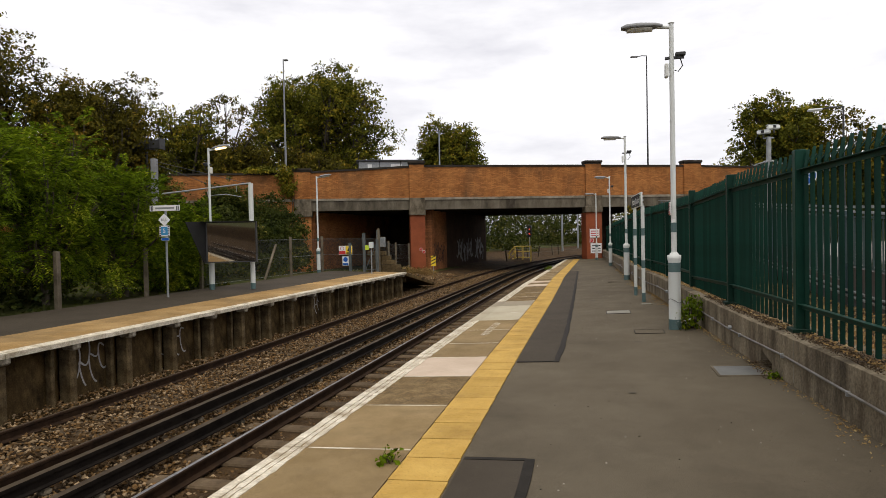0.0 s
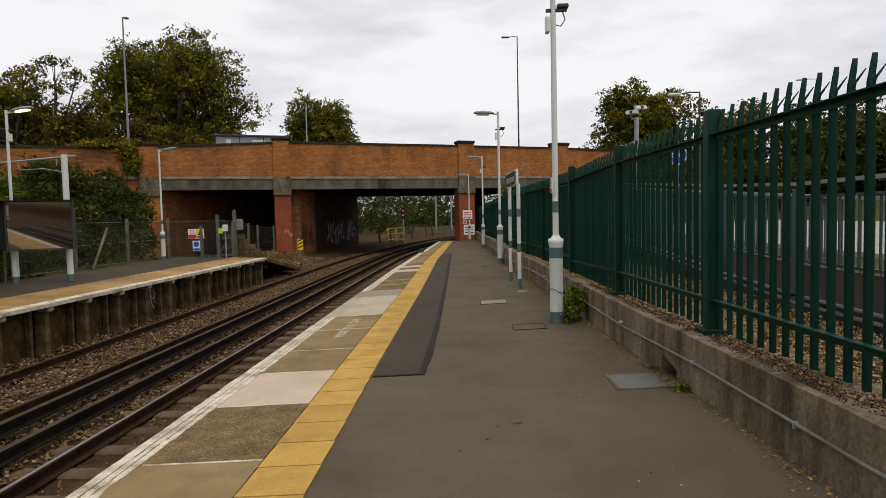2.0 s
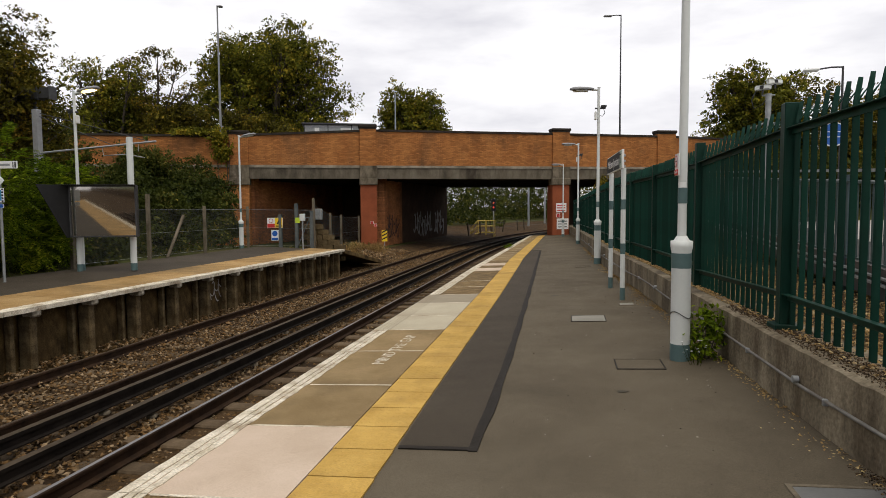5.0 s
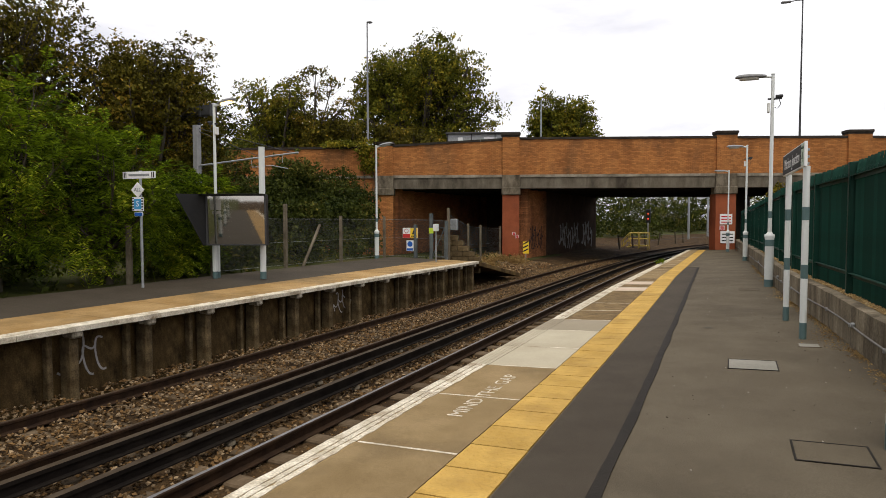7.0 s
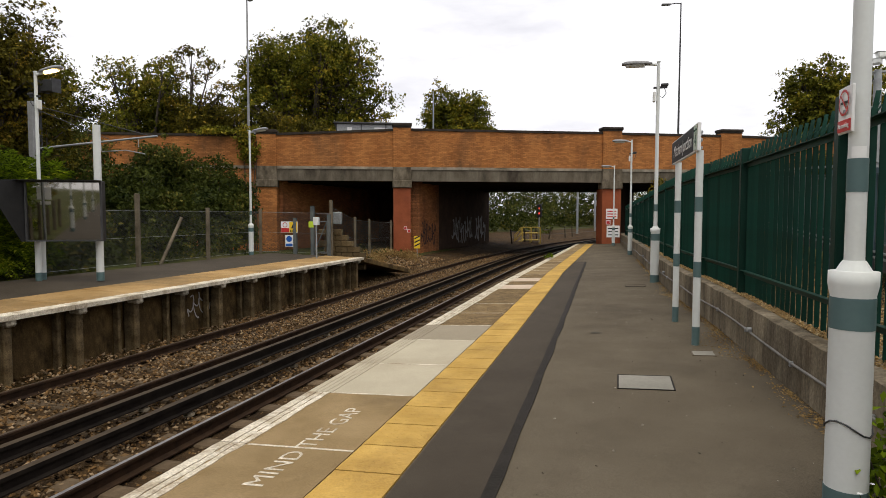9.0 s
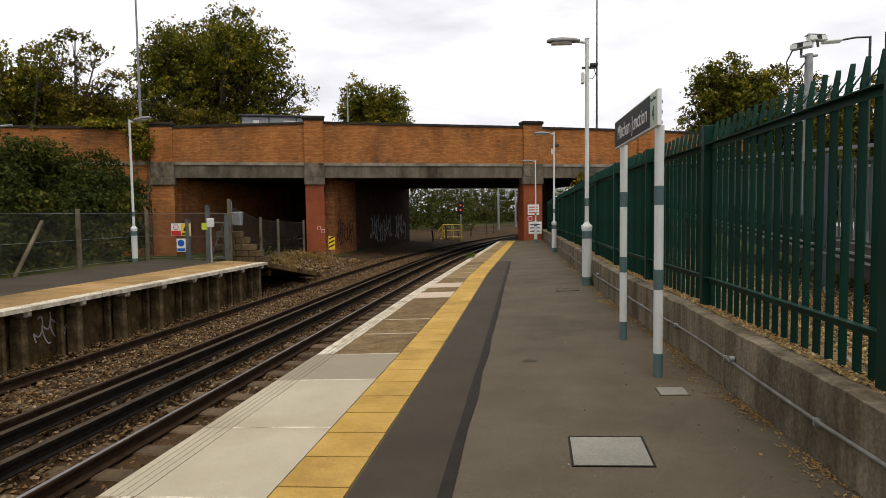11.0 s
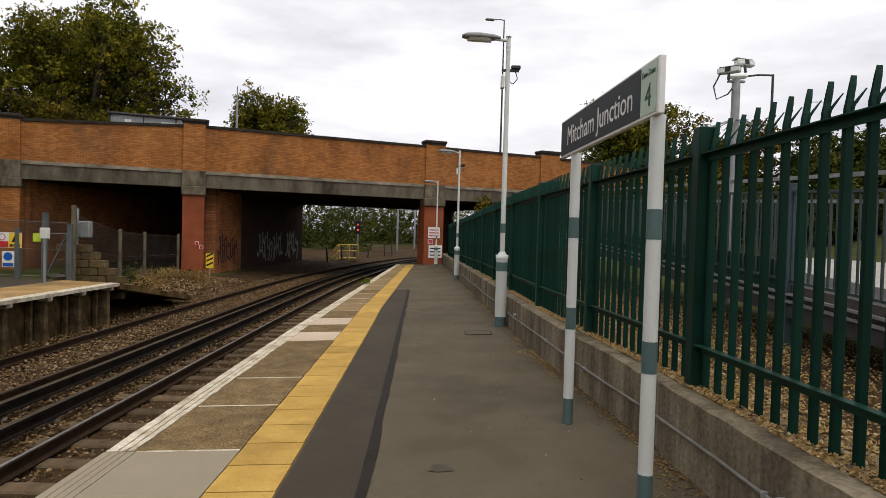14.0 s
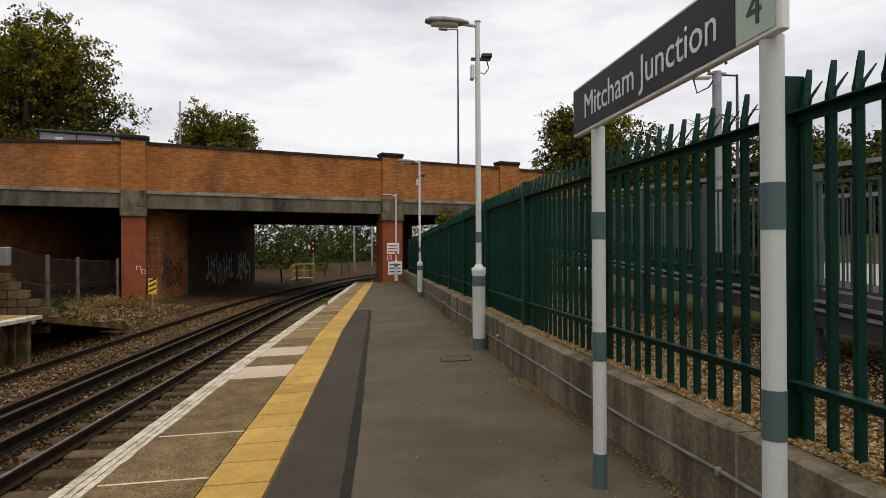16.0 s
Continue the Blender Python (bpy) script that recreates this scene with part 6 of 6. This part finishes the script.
def access_ramp():
    t = thing("access_ramp", "raised access ramp with brown panels and grey green railings", "ramp")
    X = 5.2
    for a, b in zip(steps(1.2, 40, 2.02), steps(1.2, 40, 2.02)[1:]):
        za, zb = ramp_z(a), ramp_z(b)

        def slab(x0, x1, lo, hi):
            bm = bmesh.new()
            vs = [bm.verts.new(p) for p in ((x0, a, za + lo), (x1, a, za + lo), (x1, b, zb + lo), (x0, b, zb + lo), (x0, a, za + hi), (x1, a, za + hi), (x1, b, zb + hi), (x0, b, zb + hi))]
            for q in ((3, 2, 1, 0), (4, 5, 6, 7), (0, 1, 5, 4), (1, 2, 6, 5), (2, 3, 7, 6), (3, 0, 4, 7)):
                bm.faces.new([vs[i] for i in q])
            return bm
        low = a < 15
        kick = 0.46 if a < 9 else 0.20
        part("stringer", slab(X - 0.03, X + 0.05, -0.16, 0.0), DARK_STEEL, t)
        part("flange", slab(X - 0.06, X + 0.0, 0.004, 0.03), GALV, t)
        part("flange", slab(X - 0.05, X + 0.0, 0.085, 0.11), GALV, t)
        part("kick_panel", slab(X + 0.01, X + 0.03, 0.035, kick if low else 0.46), KICK if low else FENCE_GREEN, t, "" if low else "dark green panel")
        part("deck", slab(X + 0.06, X + 1.7, 0.0, 0.08), ROAD, t)
        part("handrail", slab(X - 0.025, X + 0.025, 1.37, 1.41), GALV, t)
        part("top_rail", slab(X - 0.02, X + 0.02, 1.22, 1.25), BALUSTER, t)
        part("bottom_rail", slab(X - 0.015, X + 0.015, kick + 0.03, kick + 0.06), BALUSTER, t)
        bm = bmesh.new()
        box(bm, X - 0.05, X + 0.05, a - 0.05, a + 0.05, -0.1, za + 1.33, 0.006)
        part("railing_post", bm, POST_BLUE, t)
        bm = bmesh.new()
        for k in range(19):
            y = a + (b - a) * (k + 0.5) / 19
            z = ramp_z(y)
            box(bm, X - 0.009, X + 0.009, y - 0.010, y + 0.010, z + kick + 0.06, z + 1.22)
        tagged(part("baluster", bm, BALUSTER, t), "thin grey green bars", kind="stuff")
        part("far_handrail", slab(X + 1.62, X + 1.68, 1.15, 1.20), GALV, t)
        bm = bmesh.new()
        for k in range(14):
            y = a + (b - a) * (k + 0.5) / 14
            z = ramp_z(y)
            box(bm, X + 1.64, X + 1.655, y - 0.010, y + 0.010, z + 0.08, z + 1.15)
        tagged(part("far_baluster", bm, BALUSTER, t), "thin grey green bars", kind="stuff")


access_ramp()


def cctv_pole():
    t = thing("camera_pole", "galvanised pole with security cameras and a spiked collar", "camera pole", 6.75, 20.1, 0.4)
    bm = bmesh.new()
    tube(bm, [(0, 0, -0.2), (0, 0, 4.1)], [0.085, 0.075], 12)
    part("column", bm, GALV, t)
    for k in range(12):
        a = 2 * math.pi * k / 12
        bm = bmesh.new()
        tube(bm, [(0.07 * math.cos(a), 0.07 * math.sin(a), 3.35), (0.42 * math.cos(a), 0.42 * math.sin(a), 3.22), (0.52 * math.cos(a), 0.52 * math.sin(a), 3.26)], [0.012, 0.009, 0.004], 5)
        part("spike", bm, GALV, t)
    bm = bmesh.new()
    box(bm, -0.16, 0.16, -0.04, 0.04, 4.04, 4.08, 0.01)
    part("crossbar", bm, GALV, t)
    for x, z, rz, ry in ((-0.14, 4.26, 50, 8), (0.14, 4.40, -72, -12)):
        h = new("security_camera")
        h.parent = t
        h.matrix_basis = pose(x, 0, z, 0, ry, rz)
        bm = bmesh.new()
        box(bm, -0.06, 0.06, -0.2, 0.2, -0.055, 0.055, 0.015)
        part("housing", bm, POLE_WHITE, h)
        bm = bmesh.new()
        box(bm, -0.066, 0.066, -0.23, 0.16, 0.056, 0.064)
        part("sun_shield", bm, POLE_WHITE, h)
        bm = bmesh.new()
        box(bm, -0.063, 0.063, -0.04, 0.06, -0.04, 0.045)
        part("maker_plate", bm, BLACK, h)
        bm = bmesh.new()
        tube(bm, [(0, 0, -0.18), (0, 0, -0.06)], 0.025, 6)
        part("bracket", bm, DARK_STEEL, h)
    bm = bmesh.new()
    tube(bm, [(-0.3, 0, 4.2), (-0.42, 0, 3.95), (-0.36, 0, 3.72), (-0.15, 0, 3.82), (-0.06, 0, 3.95)], 0.014, 6)
    part("cable", bm, BLACK, t)


cctv_pole()
t = thing("round_blue_sign", "round blue cycle and walking sign on a grey pole", "sign", 6.05, 14.1, 2.75, 0)
part("disc", disc_bm(0.21, -0.02, 24), BLUE, t)
part("rim", ring_bm(0.215, 0.02, -0.024, 24), WHITE, t)
for k, (x, z) in enumerate(((-0.08, 0.04), (0.08, 0.04))):
    part("pictogram", ring_bm(0.055, 0.015, -0.026, 14, x, z - 0.04), WHITE, t)
bm = bmesh.new()
tube(bm, [(0, 0.02, -2.5), (0, 0.02, 0.3)], 0.035, 8)
part("pole", bm, GALV, t)


# pale road beyond the ramp
PALE_ROAD = mat("pale_worn_road", (0.30, 0.285, 0.26), (0.38, 0.36, 0.33), 0.8, 40, 0.9, 0.2, c3=(0.24, 0.22, 0.2))
r = ribbon("side_road", steps(-10, 40, 5), lambda y: 9.6, lambda y: 23.5, lambda x, y: 0.5 + 0.0215 * (x - 9.6) + 0.05, lambda x, y: 0.2, PALE_ROAD, nx=3)
tagged(r, "pale worn side road beyond the ramp", "road", kind="structure")


# ---- small things on the own platform ----
CONDUIT = mat("weathered_conduit", (0.13, 0.12, 0.105), (0.20, 0.19, 0.17), 6, 60, 0.6, 0.15, c3=(0.09, 0.07, 0.05))


def conduit():
    t = thing("wall_conduit", "grey metal cable conduit along the low wall", "conduit")
    ys = steps(-8, 44, 0.9)
    for a, b in zip(ys[::5], ys[5::5] + [ys[-1]]):
        pts = [(wall_x(y) - 0.017, y, plat_z(wall_x(y), y) + 0.225 + 0.012 * math.sin(y * 1.7)) for y in steps(a, b, 0.9)]
        bm = bmesh.new()
        tube(bm, pts, 0.011, 8)
        p = part("pipe", bm, CONDUIT, t)
    for y in steps(-2.0, 30.0, 1.35):
        bm = bmesh.new()
        z = plat_z(wall_x(y), y) + 0.225 + 0.012 * math.sin(y * 1.7)
        box(bm, wall_x(y) - 0.031, wall_x(y) - 0.001, y - 0.012, y + 0.012, z - 0.026, z + 0.016, 0.004)
        part("saddle_clip", bm, GALV, t)
    for y in (6.4, 11.2, 17.2, 23.0):
        bm = bmesh.new()
        tube(bm, [(wall_x(y) - 0.005, y, plat_z(3, y) + 0.24), (wall_x(y) - 0.04, y, plat_z(3, y) + 0.24)], 0.024, 12)
        part("junction_box", bm, GALV, t)


conduit()


def hatch(x0, x1, y0, y1, m, label, skew=0.0, rim=None):
    t = thing("access_cover", label, "cover", 0, 0, 0, group="access covers")
    zf = lambda x, y: plat_z(x, y)  # noqa: E731

    def lay(a, b, c, d, up, mt, nm):
        bm = bmesh.new()
        vs = [bm.verts.new((x, y, zf(x, y) + q)) for q in (-0.03, up) for x, y in ((a, c), (b, c), (b + skew, d), (a + skew, d))]
        for q in ((3, 2, 1, 0), (4, 5, 6, 7), (0, 1, 5, 4), (1, 2, 6, 5), (2, 3, 7, 6), (3, 0, 4, 7)):
            bm.faces.new([vs[i] for i in q])
        return part(nm, bm, mt, t)
    lay(x0, x1, y0, y1, 0.005, m, "plate")
    e = 0.012 if rim else 0.025
    for a, b, c, d in ((x0 - e, x0, y0, y1), (x1, x1 + e, y0, y1), (x0 - e, x1 + e, y0 - e, y0), (x0 - e, x1 + e, y1, y1 + e)):
        lay(a, b, c, d, 0.007 if rim else 0.009, rim or CONCRETE, "frame_edge")


STEEL_PLATE = mat("worn_steel_plate", (0.13, 0.13, 0.125), (0.18, 0.18, 0.17), 3, 60, 0.55, 0.2, metal=0.3, c3=(0.1, 0.09, 0.08))
PALE_CEMENT = mat("pale_cement", (0.20, 0.19, 0.16), (0.26, 0.245, 0.21), 2, 70, 0.85, 0.3, c3=(0.15, 0.14, 0.12))
hatch(2.56, 3.03, 4.87, 5.30, STEEL_PLATE, "grey steel inspection cover set in the asphalt")
hatch(1.55, 1.96, 9.92, 10.34, PALE_CEMENT, "pale cement filled inspection cover", rim=TARLINE)
hatch(1.92, 2.31, 7.58, 7.92, ASPHALT, "dark asphalt filled cover beside the lamp", rim=TARLINE)
hatch(2.24, 2.43, 11.18, 11.38, PALE_CEMENT, "small pale cement patch by the sign post", rim=ASPHALT)
hatch(1.7, 2.05, 17.2, 17.5, ASPHALT, "dark square cover near the lamp", rim=TARLINE)


def weeds(x, y, n, r, h, seed, label):
    rng = np.random.RandomState(seed)
    t = thing("weed_clump", label, "weed", x, y, plat_z(x, y))
    v, f = leaf_cloud(rng, [((0, 0, h * 0.5), (r, r, h * 0.55)), ((r * 0.4, r * 0.3, h * 0.75), (r * 0.5, r * 0.6, h * 0.4)), ((-r * 0.4, -r * 0.5, h * 0.3), (r * 0.6, r * 0.5, h * 0.3))], n, (0.012, 0.035))
    me = bpy.data.meshes.new("leaves")
    me.from_pydata(v.tolist(), [], f.tolist())
    me.materials.append(LEAF_BRIGHT)
    from_mesh("leaves", me, t)
    bm = bmesh.new()
    for k in range(12):
        q = rng.uniform(-1, 1, 2) * r
        tube(bm, [(q[0] * 0.2, q[1] * 0.2, -0.02), (q[0], q[1], h * rng.uniform(0.5, 1.0))], [0.006, 0.002], 4, False)
    part("stems", bm, BARK, t)


weeds(2.72, 8.0, 900, 0.18, 0.42, 5, "green weeds growing at the foot of the lamp")
weeds(0.02, 2.3, 60, 0.05, 0.06, 6, "small green weed in the paving joint")
weeds(-0.85, 27.6, 200, 0.16, 0.2, 7, "green weed on the platform edge")
weeds(3.03, 4.75, 45, 0.06, 0.04, 8, "low weed beside the wall")
DEAD = leaf_mat("dead_leaves", (0.15, 0.09, 0.034), (0.38, 0.25, 0.095), (0.55, 0.42, 0.2))


def litter():
    """Fallen leaves gathered along the wall's foot and on its top."""
    rng = np.random.RandomState(12)
    vs, fs = [], []
    for k in range(15000):
        y = rng.uniform(0, 26) if k % 3 else rng.uniform(8.5, 16)
        if noise.noise(Vector((y * 1.7, 4.0, 0))) < rng.uniform(-0.6, 0.25):
            continue
        if k % 2:
            x = wall_x(y) - abs(rng.normal()) * (0.05 + 0.12 * max(0.0, noise.noise(Vector((y * 0.9, 9.0, 0))) + (0.3 if 10 < y < 13 else 0.0))) - 0.01
            z = plat_z(x, y) + 0.006
        else:
            x = wall_x(y) + 0.12 + rng.uniform(0, 0.3)
            z = WTOP - 0.009 * max(0, y - 20) + 0.014
        a, s = rng.uniform(0, 6.28), rng.uniform(0.005, 0.015)
        c, d = math.cos(a) * s, math.sin(a) * s
        o = len(vs)
        vs += [(x - c, y - d, z), (x + d * 0.6, y - c * 0.6, z + rng.uniform(0, 0.008)), (x + c, y + d, z + rng.uniform(0, 0.01)), (x - d * 0.6, y + c * 0.6, z)]
        fs.append((o, o + 1, o + 2, o + 3))
    me = bpy.data.meshes.new("fallen_leaves")
    me.from_pydata(vs, [], fs)
    me.materials.append(DEAD)
    tagged(new("fallen_leaves", me), "dry brown fallen leaves along the wall", "leaves", kind="stuff")


litter()
s = flat_sign("no_smoking_sign", "white no smoking sign fixed to the lamp post", 2.475, 7.66, 1.86, 0.145, 0.195, 0, [(-0.066, 0.066, -0.09, -0.042, RED)])
s.matrix_basis = pose(2.435, 7.93, 1.87, 0, 0, -88)
part("prohibition_ring", ring_bm(0.055, 0.010, -0.006, 24, 0, 0.030), RED, s)
bm = bmesh.new()
box(bm, -0.05, 0.05, -0.0065, -0.006, -0.004, 0.004, m=pose(0, 0, 0.030, 0, 45, 0))
part("prohibition_bar", bm, RED, s)
bm = bmesh.new()
box(bm, -0.036, 0.026, -0.0058, -0.0045, 0.025, 0.035)
box(bm, 0.029, 0.038, -0.0058, -0.0045, 0.025, 0.035)
part("cigarette", bm, BLACK, s)
text_mesh("lettering", "No smoking", 0.03, WHITE, s, pose(0, -0.006, -0.066, 90, 0, 0), width=0.112)
bm = bmesh.new()
tube(bm, [(0.0, 0.012, -0.015), (0.0, 0.012, 0.0)], [0.02, 0.02], 10)
part("clamp", bm, GALV, s)
s = thing("paper_sticker", "torn white paper sticker on the lamp post", "sticker", 2.49, 7.93, 1.69)
bm = bmesh.new()
for a in range(6):
    q0, q1 = radians(215 + a * 14), radians(229 + a * 14)
    bm.faces.new([bm.verts.new((0.0395 * math.cos(q), 0.0395 * math.sin(q), z)) for q, z in ((q0, -0.024), (q1, -0.024), (q1, 0.024), (q0, 0.024))])
part("paper", bm, WHITE, s)
s = thing("daisy_flowers", "small white flowers on thin stalks by the lamp", "flowers", 2.6, 7.75, plat_z(2.6, 7.75))
rngf = random.Random(9)
for k in range(11):
    x, y, z = rngf.uniform(-0.16, 0.08), rngf.uniform(-0.12, 0.12), rngf.uniform(0.1, 0.26)
    bm = bmesh.new()
    tube(bm, [(x * 0.4, y * 0.4, -0.01), (x * 0.8, y * 0.8, z * 0.6), (x, y, z)], [0.002, 0.0015, 0.0015], 4)
    p = part("stalk", bm, LEAF_DEEP, s)
    bm = bmesh.new()
    for j in range(7):
        a = 6.283 * j / 7
        c, d = math.cos(a), math.sin(a)
        bm.faces.new([bm.verts.new(v) for v in ((x, y, z), (x + 0.008 * c - 0.003 * d, y + 0.008 * d + 0.003 * c, z + 0.003), (x + 0.012 * c, y + 0.012 * d, z + 0.002), (x + 0.008 * c + 0.003 * d, y + 0.008 * d - 0.003 * c, z + 0.003))])
    part("petals", bm, WHITE, p)


def ivy():
    """Ivy hanging over the parapet and the left pier."""
    rng = np.random.RandomState(44)
    t = thing("ivy_growth", "green ivy hanging over the brick pier", "ivy")
    t.matrix_basis = BM
    blobs = [((bu(-18.5) + rng.uniform(-0.5, 0.45), -0.22, rng.uniform(4.6, 6.1)), (0.3, 0.14, 0.38)) for _ in range(14)] + [((bu(-19.3) - rng.uniform(0, 2.5), -0.05, 6.1), (0.5, 0.3, 0.14)) for _ in range(6)]
    v, f = leaf_cloud(rng, blobs, 2200, (0.06, 0.12))
    me = bpy.data.meshes.new("leaves")
    me.from_pydata(v.tolist(), [], f.tolist())
    me.materials.append(LEAF_DARK)
    from_mesh("leaves", me, t)
    bm = bmesh.new()
    for k in range(5):
        x = bu(-18.4) + rng.uniform(-0.4, 0.4)
        tube(bm, [(x, -0.17, -0.5), (x + rng.uniform(-0.2, 0.2), -0.19, 2.5), (x + rng.uniform(-0.3, 0.3), -0.2, 5.6)], [0.03, 0.02, 0.008], 5)
    part("stems", bm, BARK, t)


ivy()


def rubble():
    """Broken stones and dead stems on the ground by the platform end."""
    def area(rng):
        x, y = -7.6 - 3.4 * rng.random_sample(), rng.uniform(29.5, 38)
        return x, y, ground_z(x, y) + 0.03
    scatter_stones("broken_rubble", "broken stone and brick rubble near the bridge pier", 2600, area, (0.03, 0.09), STONES, 21)


rubble()
SOIL = island_mat("soil_crumbs", [(0.012, 0.008, 0.005), (0.035, 0.022, 0.012), (0.075, 0.048, 0.026), (0.16, 0.11, 0.06)])


def dead_brush():
    """Dry stems and leaves heaped on the rubble by the pier."""
    rng = np.random.RandomState(52)
    blobs = []
    for k in range(26):
        x, y = -8.3 - 2.6 * rng.random_sample(), rng.uniform(31.5, 37)
        blobs.append(((x, y, ground_z(x, y) + 0.15), (rng.uniform(0.3, 0.6), 0.4, rng.uniform(0.12, 0.35))))
    v, f = leaf_cloud(rng, blobs, 7000, (0.03, 0.09), 0.2)
    me = bpy.data.meshes.new("dead_brush")
    me.from_pydata(v.tolist(), [], f.tolist())
    me.materials.append(DEAD)
    tagged(new("dead_brush", me), "dry brown stems and dead leaves by the pier", "brush", kind="stuff")


dead_brush()


def wall_debris():
    """Crumbs of soil and moss along the fence foot, and spilt earth at the broken place."""
    def area(rng):
        if rng.random_sample() < 0.12:
            x, y = wall_x(5.15) - 0.12 + 0.34 * rng.random_sample(), rng.uniform(4.7, 5.6)
            return x, y, plat_z(x, y) + 0.10 * rng.random_sample() * max(0.0, 1 - abs(y - 5.15) / 0.35)
        y = rng.uniform(1.0, 8.2)
        x = wall_x(y) + 0.17 + 0.07 * rng.normal() + 0.05 * noise.noise(Vector((y * 2.3, 0, 6)))
        return max(x, wall_x(y) + 0.04), y, wall_top(x, y) + 0.004
    scatter_stones("soil_debris", "dark crumbs of soil and moss on the low wall", 16000, area, (0.003, 0.0085), SOIL, 61)


wall_debris()
for x, y in ((2.49, 7.93),):
    bm = bmesh.new()
    pts = [(x + 0.089 * math.cos(a), y + 0.089 * math.sin(a), plat_z(x, y) + 0.42 + 0.03 * math.sin(a * 2)) for a in (2 * math.pi * k / 16 for k in range(17))]
    tube(bm, pts, 0.004, 5, False)
    t = part("cable_tie", bm, DARK_STEEL, lampA)
    t.matrix_parent_inverse = lampA.matrix_basis.inverted()


def grit():
    """Small chips, gum spots and twigs lying on the platform."""
    def area(rng):
        y = 1.5 + 24 * rng.random_sample() ** 1.3
        x = rng.uniform(1.0, wall_x(y) - 0.05)
        return x, y, plat_z(x, y) + 0.002
    scatter_stones("platform_grit", "small pale chips and grit on the asphalt", 420, area, (0.004, 0.012), island_mat("grit", [(0.03, 0.026, 0.02), (0.12, 0.10, 0.075), (0.4, 0.36, 0.3)]), 33)


grit()
DARK_STAIN = mat("oil_stain", (0.058, 0.050, 0.038), (0.078, 0.068, 0.052), 6, 100, 0.85, 0.4)
for x, y, r in ((0.75, 12.1, 0.13), (1.3, 12.3, 0.07), (1.9, 6.9, 0.04), (1.7, 4.2, 0.03)):
    bm = bmesh.new()
    pts = []
    for k in range(22):
        a = 2 * math.pi * k / 22
        q = r * (0.75 + 0.5 * noise.noise(Vector((math.cos(a) * 1.6 + x * 7, math.sin(a) * 1.6, y))))
        px, py = x + 1.5 * q * math.cos(a), y + q * math.sin(a)
        pts.append(bm.verts.new((px, py, plat_z(px, py) + 0.0045)))
    bm.faces.new(pts)
    part("asphalt_stain", bm, DARK_STAIN, own, "dark irregular stain")


t = thing("platform_end_post", "slim grey post with a small box and lime sign", "post", -8.15, 23.6, 0.0)
bm = bmesh.new()
tube(bm, [(0, 0, -0.02), (0, 0, 1.1)], 0.03, 8)
part("column", bm, GALV, t)
bm = bmesh.new()
box(bm, -0.09, 0.09, -0.07, 0.07, 1.1, 1.36, 0.015)
part("box", bm, POLE_WHITE, t)
bm = bmesh.new()
box(bm, -0.28, -0.095, -0.01, 0.01, 1.02, 1.22)
part("lime_plate", bm, mat("lime_enamel", (0.45, 0.6, 0.04), (0.5, 0.65, 0.05), 5, 40, 0.5, 0.0), t, "lime green plate")
t = thing("equipment_post", "tall grey post with a small cabinet by the gate", "post", -8.7, 25.9, -0.2)
bm = bmesh.new()
tube(bm, [(0, 0, -0.4), (0, 0, 2.1)], 0.045, 8)
part("column", bm, GALV, t)
bm = bmesh.new()
box(bm, 0.05, 0.38, -0.1, 0.1, 1.3, 1.75, 0.02)
part("cabinet", bm, GALV, t)
